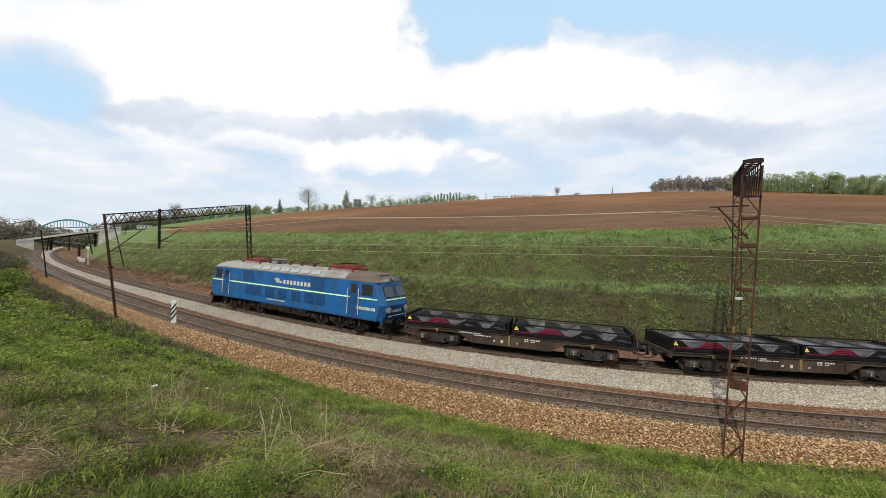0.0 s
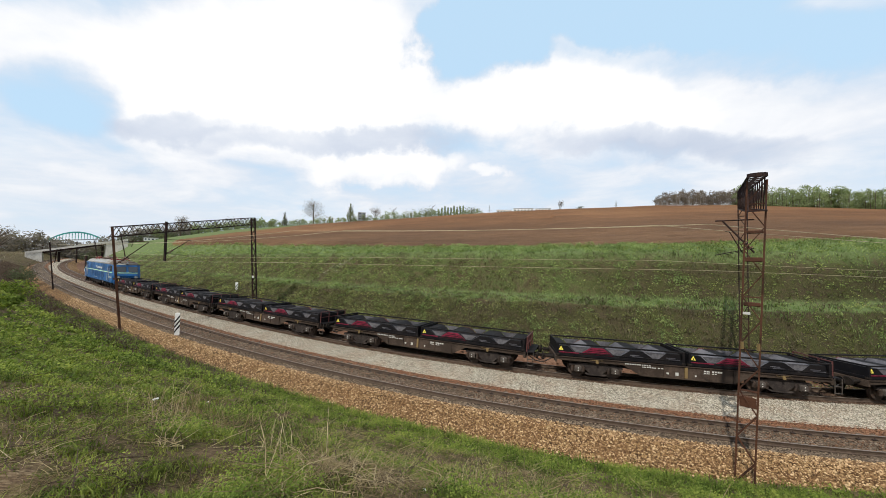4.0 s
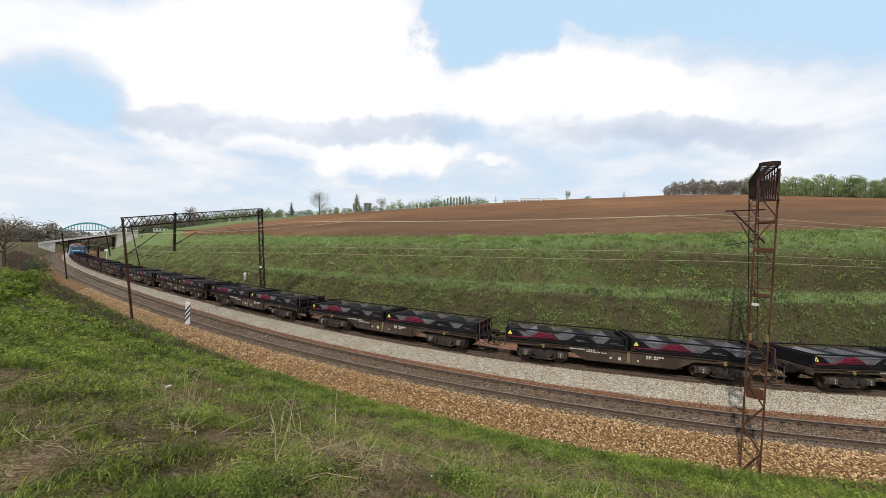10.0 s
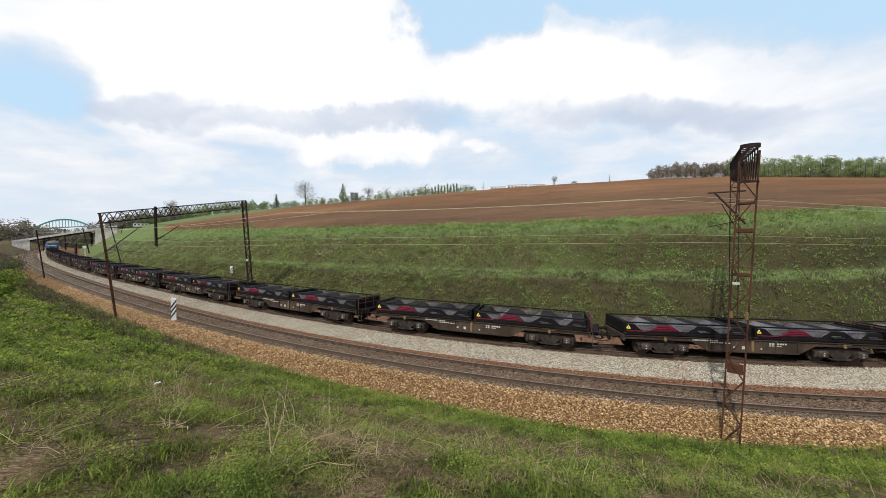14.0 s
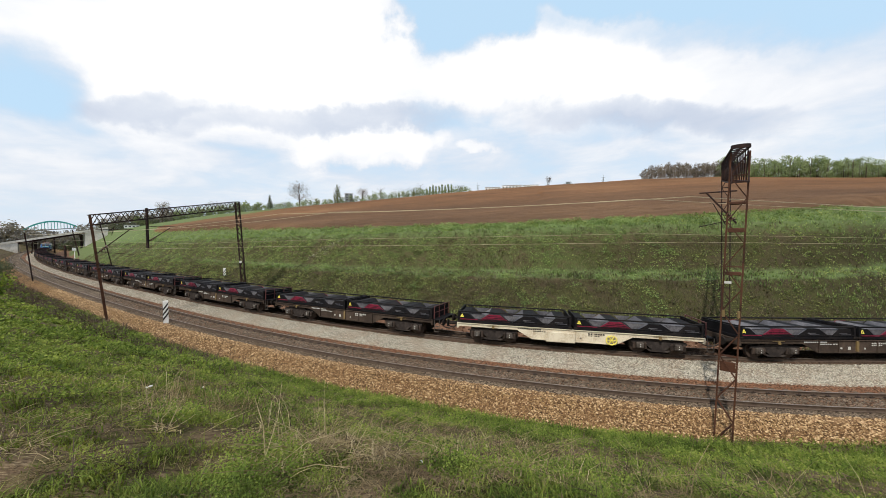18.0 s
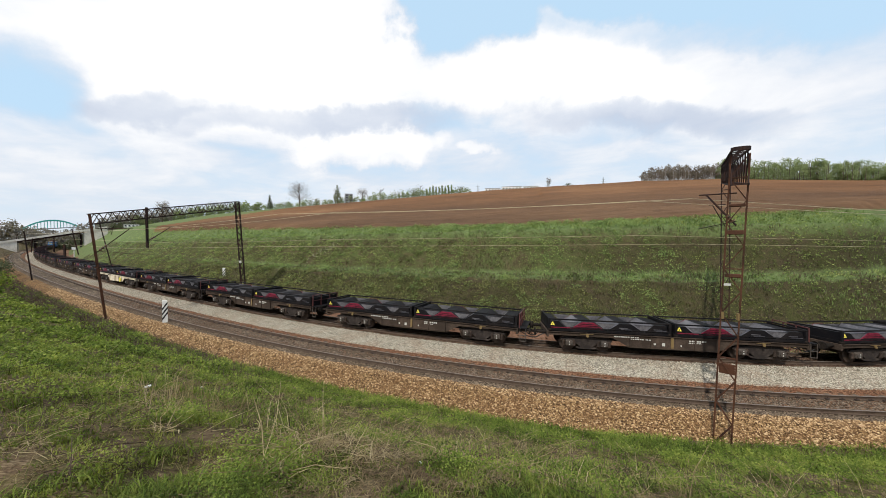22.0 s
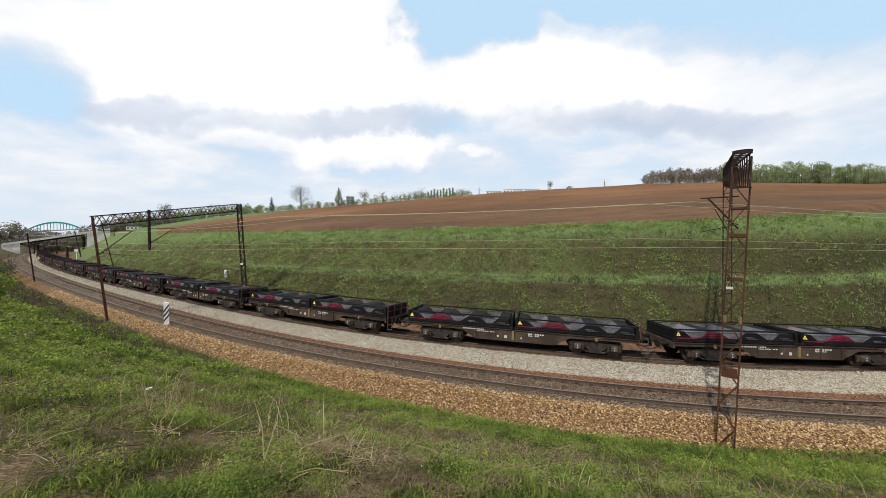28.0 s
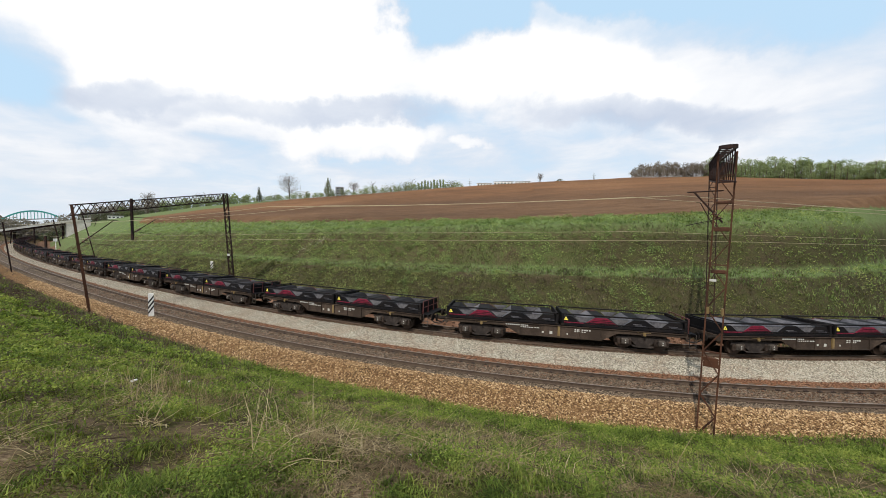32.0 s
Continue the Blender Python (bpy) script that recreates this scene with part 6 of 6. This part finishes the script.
        thing("litter_scrap", "crumpled white scrap of litter in the grass", "litter", "litter on the bank", "", g, "white_paint").matrix_basis = pose(cx, cy, zz + 0.06, 0, 0, az * 3)


def make_far_bank():
    s, u, x, y = spots(66000, -45, 150, 10.4, 25.2, 1.15)
    z = ground_z(x, y)[0]
    k = bumps(x, y, 0.35, 41.0) + 0.8 * bumps(x, y, 1.3, 42.0)
    d = np.minimum(np.hypot(x, y), 48)
    u = u - 0.66                 # from the foot of the far slope
    terrace = (u > 14.4) & (u < 16.6) & (s < 80)
    low = u < 14.5
    few = rng.random(len(k))
    m = (k > -0.34) & (u > 9.7 + 2.0 * np.clip((s - 25) / 40, 0, 1)) & ~((terrace | (u > 19.3)) & (few > 0.16)) & (few < np.clip(0.45 + 0.03 * s, 0.4, 1) * np.clip(1.25 - s / 110, 0.0, 1))
    up = m & ~low
    leaves_at(x[up], y[up], z[up], 0.016 + 0.0011 * d[up], 0.10 + 0.30 * np.clip(k[up] + 0.3, 0, 1), "slope_herbs", "leaf_slope", "dull green weeds covering the upper cutting slope", "weeds", 8, 0.24)
    up = m & low
    leaves_at(x[up], y[up], z[up], 0.016 + 0.0012 * d[up], 0.15 + 0.45 * np.clip(k[up] + 0.3, 0, 1), "slope_scrub", "leaf_scrub", "dark brambles and weeds on the lower cutting slope", "weeds", 8, 0.26)
    m = (k > 0.26) & (few < np.where(s < 25, 0.8, 0.3)) & (s > -6)
    leaves_at(x[m], y[m], z[m] + 0.15, 0.018 + 0.0011 * d[m], 0.15 + 0.15 * rng.random(m.sum()), "slope_grass", "leaf_tuft", "fresh green tufts scattered over the cutting slope", "grass", 6, 0.22)
    m = (terrace | (u > 19.3)) & (few < 0.6 * np.clip(1.3 - s / 100, 0, 1))
    blades_at(x[m], y[m], z[m], 0.22 + 0.2 * rng.random(m.sum()), 0.014, 0.9, 4, "terrace_grass", "leaf_tuft", "fresh grass along the terrace and the lip", "grass", 0.25)
    m = (k < 0.05) & (u < 20)
    blades_at(x[m], y[m], z[m], 0.35 * np.ones(m.sum()), 0.014, 1.0, 3, "slope_straw", "blade_dry2", "dull dead stalks on the cutting slope", "grass", 0.25)
    # leafy clumps that stand out
    s, u, x, y = spots(90, -35, 40, 20.2, 24.2)
    z = ground_z(x, y)[0]
    leaves_at(x, y, z, 0.07 * np.ones(len(x)), 0.5 * np.ones(len(x)), "lip_weeds", "blade_green", "taller weeds along the field's edge", "weeds", 22, 0.45)


def make_blossom():
    for az, u_at, n in ((-17.0, 18.6, 26), (-18.6, 17.9, 16), (-15.6, 19.2, 10)):
        d = np.arange(25.0, 70.0, 0.25)
        px, py = d * math.sin(radians(az)), d * math.cos(radians(az))
        k = int(np.argmax(across(px, py)[1] > u_at))
        xx, yy = px[k] + rng.normal(size=n) * 0.5, py[k] + rng.normal(size=n) * 0.3
        leaves_at(xx, yy, ground_z(xx, yy)[0] + 0.15, np.full(n, 0.05), np.full(n, 0.45), "blossoming_shrub", "blossom", "low shrub in white blossom on the cutting slope", "shrub", 5, 0.15)


def make_scrub():
    # brown brambles and dead twigs along the foot of the bank
    s, u, x, y = spots(5600, 20, 150, -5.6, -2.1, 1.3)
    z = ground_z(x, y)[0]
    few = rng.random(len(x)) < np.clip((s - 18) / 22, 0.1, 1)
    x, y, z = x[few], y[few], z[few]
    blades_at(x, y, z, 0.28 + 0.40 * rng.random(len(x)), 0.010, 0.9, 5, "brambles", "twig_dead", "dull brown brambles along the foot of the bank", "weeds", 0.28)


blades("leaf_scrub", (0.040, 0.048, 0.016), (0.118, 0.136, 0.046), (0.27, 0.28, 0.11))
blades("leaf_slope", (0.050, 0.072, 0.022), (0.155, 0.208, 0.066), (0.33, 0.37, 0.14))
blades("leaf_tuft", (0.070, 0.118, 0.038), (0.17, 0.250, 0.086), (0.29, 0.37, 0.145))
blades("blade_dry2", (0.045, 0.038, 0.026), (0.105, 0.088, 0.060), (0.20, 0.17, 0.12))
make_grass()
blades("blossom", (0.10, 0.12, 0.06), (0.45, 0.45, 0.36), (0.72, 0.71, 0.62))
make_far_bank()
make_blossom()
make_scrub()


# ---- trees, bushes and the far skyline ----
def crown_cloud(blobs, n, size):
    """Leaf quads on the shells of several uneven blobs."""
    out_v = []
    tot = sum(b[3] ** 2 for b in blobs)
    for cx, cy, cz, r, squash in blobs:
        k = max(12, int(n * r * r / tot))
        d = rng.normal(size=(k, 3))
        d /= np.linalg.norm(d, axis=1)[:, None]
        rr = r * (0.45 + 0.6 * rng.random(k) ** 0.6)
        c = np.array([cx, cy, cz]) + d * rr[:, None] * np.array([1, 1, squash])
        face = d + rng.normal(size=(k, 3)) * 0.5
        a = np.cross(face, rng.normal(size=(k, 3)))
        a /= np.linalg.norm(a, axis=1)[:, None]
        b = np.cross(face, a)
        b /= np.linalg.norm(b, axis=1)[:, None]
        s = size * (0.5 + rng.random(k))
        out_v.append(np.stack([c - a * s[:, None], c + b * (s * 0.7)[:, None], c + a * s[:, None], c - b * (s * 0.7)[:, None]], 1).reshape(-1, 3))
    return np.concatenate(out_v)


def tree_mesh(v, name, mat):
    me = bpy.data.meshes.new(name)
    me.from_pydata(v.tolist(), [], np.arange(len(v)).reshape(-1, 4).tolist())
    me.materials.append(MATS[mat])
    return me


def tree(x, y, h, w, style, label, bare=False, mat="leaf_tree"):
    z0 = z_ground(x, y) - 0.2
    t = thing("tree", label, "tree", "trees on the skyline")
    g = Geo()
    g.tube((0, 0, 0), (0, 0, h * 0.45), h * 0.028, 7, h * 0.018).tube((0, 0, h * 0.45), (w * 0.05, 0, h * 0.9), h * 0.018, 6, h * 0.006)
    limbs = []
    for k in range(9 if not bare else 22):
        a, f = rng.random() * 6.28, 0.28 + 0.55 * rng.random()
        q = Vector((math.cos(a) * w * 0.42 * (1.15 - f * 0.6), math.sin(a) * w * 0.42 * (1.15 - f * 0.6), h * min(0.98, f + 0.22 + 0.1 * rng.random())))
        g.tube((0, 0, h * f), q, h * 0.010, 5, h * 0.003)
        limbs.append(q)
    part("trunk", g, "bark", t)
    if style == "cone":
        blobs = [(0, 0, h * f, w * 0.5 * (1.08 - f) + 0.2, 0.8) for f in np.linspace(0.16, 0.97, 10)]
    elif style == "poplar":
        blobs = [(rng.normal() * 0.1 * w, rng.normal() * 0.1 * w, h * f, w * 0.36, 1.4) for f in np.linspace(0.2, 0.9, 7)]
    elif style == "bush":
        blobs = [(rng.normal() * w * 0.26, rng.normal() * w * 0.2, h * (0.25 + 0.4 * rng.random()), w * (0.16 + 0.12 * rng.random()), 0.8) for _ in range(9)]
    else:
        blobs = [(q.x * 0.85, q.y * 0.85, q.z * 0.92, w * (0.12 + 0.10 * rng.random()), 0.8) for q in limbs] + [(0, 0, h * 0.72, w * 0.25, 0.9)]
    n = (560 if style != "bush" or h > 6 else 1400) if not bare else 420
    leaf = max(0.2, h * 0.03) if h > 6 else 0.09
    if bare:
        v = crown_cloud([(b[0], b[1], b[2], b[3] * 1.2, 1.0) for b in blobs] + [(0, 0, h * 0.62, w * 0.46, 0.85)] * 2, 900, h * 0.045)
        # twigs: narrow quads
        q = v.reshape(-1, 4, 3)
        c = q.mean(1, keepdims=True)
        q[:, 1] = c[:, 0] + (q[:, 1] - c[:, 0]) * 0.12
        q[:, 3] = c[:, 0] + (q[:, 3] - c[:, 0]) * 0.12
        v = q.reshape(-1, 3)
        part("crown", tree_mesh(v, "crown", "twig"), None, t, "bare twiggy crown")
    else:
        part("crown", tree_mesh(crown_cloud(blobs, n, leaf), "crown", mat), None, t)
    t.matrix_basis = pose(x, y, z0, 0, 0, rng.random() * 360)
    return t


def skyline():
    def spot(px, d):
        return out(math.degrees(math.atan((px - 784) / 627.2)), d)
    row = [(494, 24, 12, "cone", "dark spruce on the skyline beyond the field", False, "leaf_dark_hazed"),
           (545, 38, 40, "round", "bare round-crowned tree on the skyline", True, ""),
           (611, 30, 19, "cone", "fresh green tree beside a pale building", False, "leaf_tree"),
           (655, 22, 22, "round", "bare thin tree on the skyline", True, ""), (687, 20, 24, "bush", "round budding tree on the skyline", False, "leaf_hazed"),
           (720, 15, 34, "bush", "yellow-green bushes at the field's edge", False, "leaf_tree"), (745, 17, 36, "bush", "yellow-green bushes at the field's edge", False, "leaf_tree"),
           (826, 13, 28, "bush", "dull green bush at the field's edge", False, "leaf_tree"), (756, 20, 22, "bush", "round budding tree on the skyline", False, "leaf_hazed"),
           (265, 24, 22, "bush", "budding green tree on the skyline", False, "leaf_tree"), (308, 32, 26, "round", "bare thin tree on the skyline", True, ""),
           (372, 20, 40, "bush", "green thicket on the far skyline", False, "leaf_tree"), (405, 22, 44, "bush", "green thicket on the far skyline", False, "leaf_tree"),
           (436, 18, 34, "bush", "green thicket on the far skyline", False, "leaf_dark_hazed"), (470, 10, 26, "bush", "green thicket on the far skyline", False, "leaf_tree"),
           (575, 13, 34, "bush", "green thicket on the far skyline", False, "leaf_tree"), (520, 11, 34, "bush", "green thicket on the far skyline", False, "leaf_tree"),
           (634, 14, 34, "bush", "green thicket on the far skyline", False, "leaf_tree"), (340, 14, 40, "bush", "green thicket on the far skyline", False, "leaf_dark_hazed"),
           (984, 16, 12, "round", "bare thin tree on the skyline", True, ""), (1018, 6, 16, "bush", "dull green bush at the field's edge", False, "leaf_dark_hazed")]
    for k in range(9):
        row.append((768 + k * 5.4, 13 + (k % 3) * 1.5, 5, "poplar", "slim poplar in a row on the skyline", False, "leaf_hazed"))
    for px, hp, wp, style, label, bare, mat in row:
        d = RIDGE + 2 + (px % 7)
        x, y = spot(px, d)
        dep = y / 627.2
        tree(x, y, hp * dep * 1.12, wp * dep, style, label, bare, mat or "leaf_tree")
    # woods on the crest: bare birches, then green trees
    for name, p0, p1, hp, n, mat, label, bare in (("bare_wood", 1150, 1330, 29, 170, "twig", "grey-brown leafless wood along the field's crest", True), ("green_wood", 1290, 1700, 40, 190, "leaf_hazed", "fresh green wood along the field's crest", False)):
        V = []
        tr = Geo()
        for k in range(n):
            px = p0 + (p1 - p0) * (k + rng.random()) / n
            d = RIDGE + 3 + 26 * rng.random()
            x, y = spot(px, d)
            dep = y / 627.2
            h = hp * dep * (0.75 + 0.4 * rng.random())
            if bare:
                h *= 0.75 + 0.25 * min(1, (px - p0) / 40)
            z = z_ground(x, y) - 0.3
            w = h * (0.30 if bare else 0.36)
            tr.tube((x, y, z), (x + 0.2, y, z + h * 0.85), h * 0.016, 5, h * 0.006)
            blobs = [(x + rng.normal() * w * 0.45, y + rng.normal() * w * 0.3, z + h * ((0.35 if bare else 0.12) + (0.6 if bare else 0.8) * rng.random()), w * (0.22 + 0.2 * rng.random()), 1.0) for _ in range(7)]
            v = crown_cloud(blobs, 150 if bare else 420, h * (0.022 if not bare else 0.07))
            if bare:
                q = v.reshape(-1, 4, 3)
                c = q.mean(1)
                q[:, 1] = c + (q[:, 1] - c) * 0.16
                q[:, 3] = c + (q[:, 3] - c) * 0.16
                v = q.reshape(-1, 3)
            V.append(v)
        v = np.concatenate(V)
        wood = link_stuff(name, v, np.arange(len(v)).reshape(-1, 4), mat, label, "wood")
        part("trunks", tr, "birch" if bare else "bark", wood)["kind"] = "stuff"
    # hazy line of woods and roofs at the end of the valley
    for name, p0, p1, y_top, d, n, mat, label in (("valley_wood", -60, 330, 8.5, 300, 120, "twig_hazed", "grey-brown woods at the far end of the valley"), ("valley_thicket", 130, 480, 4.5, 285, 70, "leaf_dark_hazed", "dark green thickets at the far end of the valley")):
        V = []
        for k in range(n):
            px = p0 + (p1 - p0) * (k + rng.random()) / n
            x, y = spot(px, d + 20 * rng.random())
            z = z_ground(x, y)
            h = y_top * (0.6 + 0.7 * rng.random())
            V.append(crown_cloud([(x + rng.normal(), y + rng.normal(), z + h * f, h * 0.33, 1.0) for f in (0.3, 0.6, 0.85)], 190, h * 0.055))
        v = np.concatenate(V)
        link_stuff(name, v, np.arange(len(v)).reshape(-1, 4), mat, label, "wood")
    # the hedge along the field's far edge
    V = []
    for k in range(150):
        px = 330 + 515 * (k + rng.random()) / 150
        x, y = spot(px, RIDGE + 4 + 8 * rng.random())
        z = z_ground(x, y)
        h = (2.4 + 2.6 * rng.random()) * (1.4 if px < 480 else 1.0)
        V.append(crown_cloud([(x + rng.normal(), y + rng.normal(), z + h * f, h * 0.36, 1.0) for f in (0.35, 0.75)], 120, h * 0.075))
    v = np.concatenate(V)
    link_stuff("field_hedge", v, np.arange(len(v)).reshape(-1, 4), "leaf_hazed", "budding yellow-green hedge along the field's far edge", "hedge")
    # pylons
    for px, hp in ((858, 26), (982, 25), (1081, 28)):
        d = RIDGE + 60
        x, y = spot(px, d)
        dep = y / 627.2
        h = (hp + 5) * dep
        p = thing("pylon", "slender grey lattice power pylon on the skyline", "pylon", "power pylons")
        g = Geo()
        z0 = z_ground(x, y) - 0.2
        for sx, sy in ((-1, -1), (1, -1), (1, 1), (-1, 1)):
            g.bar((x + sx * h * 0.06, y + sy * h * 0.06, z0), (x, y, z0 + h), 0.14)
        for k in range(8):
            f = k / 8
            w = h * 0.06 * (1 - f)
            g.bar((x - w, y - w, z0 + h * f), (x + w * 0.8, y - w * 0.8, z0 + h * (f + 0.11)), 0.09)
            g.bar((x + w, y - w, z0 + h * f), (x - w * 0.8, y - w * 0.8, z0 + h * (f + 0.11)), 0.09)
        part("tower", g, "pylon_grey", p)
        for f, w in ((0.70, 0.12), (0.84, 0.10)):
            part("cross_arm", Geo().bar((x - h * w, y, z0 + h * f), (x + h * w, y, z0 + h * f), 0.16), "pylon_grey", p)


# skyline leaves: distance haze is painted in as a paler green
blades("leaf_hazed", (0.13, 0.175, 0.095), (0.215, 0.275, 0.135), (0.31, 0.36, 0.19))
worn("birch", (0.32, 0.29, 0.265), (0.17, 0.145, 0.125), 0.8, 0, 0.5)
# valley twigs: grey-brown, lightened to carry the haze in their colour
blades("twig_hazed", (0.13, 0.12, 0.115), (0.19, 0.175, 0.165), (0.25, 0.235, 0.22))
skyline()


def far_building(px, d, wp, hp, floors, label, mat="white_paint"):
    az = math.degrees(math.atan((px - 784) / 627.2))
    x, y = out(az, d)
    dep = y / 627.2
    w, h = wp * dep, hp * dep
    z0 = z_ground(x, y) - 0.4
    b = thing("building", label, "building", "buildings on the skyline")
    part("wall", Geo().box((0, 0, h / 2), (w, 8, h)), mat, b)
    part("roof", Geo().box((0, 0, h + 0.15), (w + 0.3, 8.3, 0.3)), "loco_roof", b)
    n = max(2, int(wp / 5))
    for fl in range(floors):
        for k in range(n):
            xx = -w / 2 + w * (k + 0.5) / n
            part("window", Geo().box((xx, -4.02, h * (fl + 0.55) / floors), (w / n * 0.55, 0.08, h / floors * 0.45)), "glass_dark", b)
    b.matrix_basis = pose(x, y, z0, 0, 0, -az)


far_building(631, RIDGE + 10, 13, 17, 4, "pale multi-storey building behind the trees", "pylon_grey")
for px, wp, hp in ((884, 26, 5), (918, 34, 6), (952, 26, 4.5)):
    far_building(px, RIDGE + 8, wp, hp, 1, "long low white building on the skyline")
far_building(255, 250, 20, 5, 1, "low white house roof beyond the field")


def left_scrub():
    """Bushes and a bare tree on the near bank, along the edge of view."""
    for az, d, h, w, style, bare, mat in ((-52.2, 34, 0.8, 2.2, "bush", False, "blade_bright"), (-51.6, 48, 1.1, 3.4, "bush", False, "blade_bright"), (-54, 27, 0.7, 2.0, "bush", False, "blade_bright"),
                                          (-52.6, 70, 6.4, 6.0, "round", True, ""), (-50.6, 78, 2.6, 5.0, "bush", False, "leaf_dark_hazed"), (-49.9, 120, 3.4, 9.0, "bush", True, "")):
        x, y = out(az, d)
        t = tree(x, y, h, w, style, "leafless scrub tree on the bank" if bare else "green budding bush on the near bank", bare, mat or "leaf_tree")
        t["group"] = "bushes on the bank"
        t["category"] = "tree" if bare and style == "round" else "bush"


left_scrub()
make_sleepers()



def motions():
    """The train draws away along the far track, slowly gaining speed; every wheelset rolls with it."""
    times = [k * 0.5 for k in range(65)]
    for ob, mid, half in TRAIN:
        walk(ob, [(t, vehicle_pose(mid - HEAD_S + train_at(t), half)) for t in times])
    for ob, mid, dx in CARRIED:
        walk(ob, [(t, vehicle_pose(mid - HEAD_S + train_at(t), PIVOT) @ pose(dx, 0, 1.222 * LOW)) for t in times])
    # wheelsets: alike ones share one rolling action
    shared = {}
    for ob, mid, half in TRAIN:
        for ws in [o for o in ob.children_recursive if o.name.split(".")[0] == "wheelset"]:
            key = (round(ws.location.x, 2), round(ws.location.z, 2))
            if key in shared:
                ws.rotation_mode = "QUATERNION"
                ws.animation_data_create()
                ws.animation_data.action = shared[key].animation_data.action
                ws.animation_data.action_slot = shared[key].animation_data.action_slot
                continue
            x, z = ws.location.x, ws.location.z
            walk(ws, [(k / FPS, pose(x, 0, z, 0, math.degrees((train_at(k / FPS) - HEAD_S) / z) % 360, 0)) for k in range(32 * FPS + 1)])
            shared[key] = ws


motions()
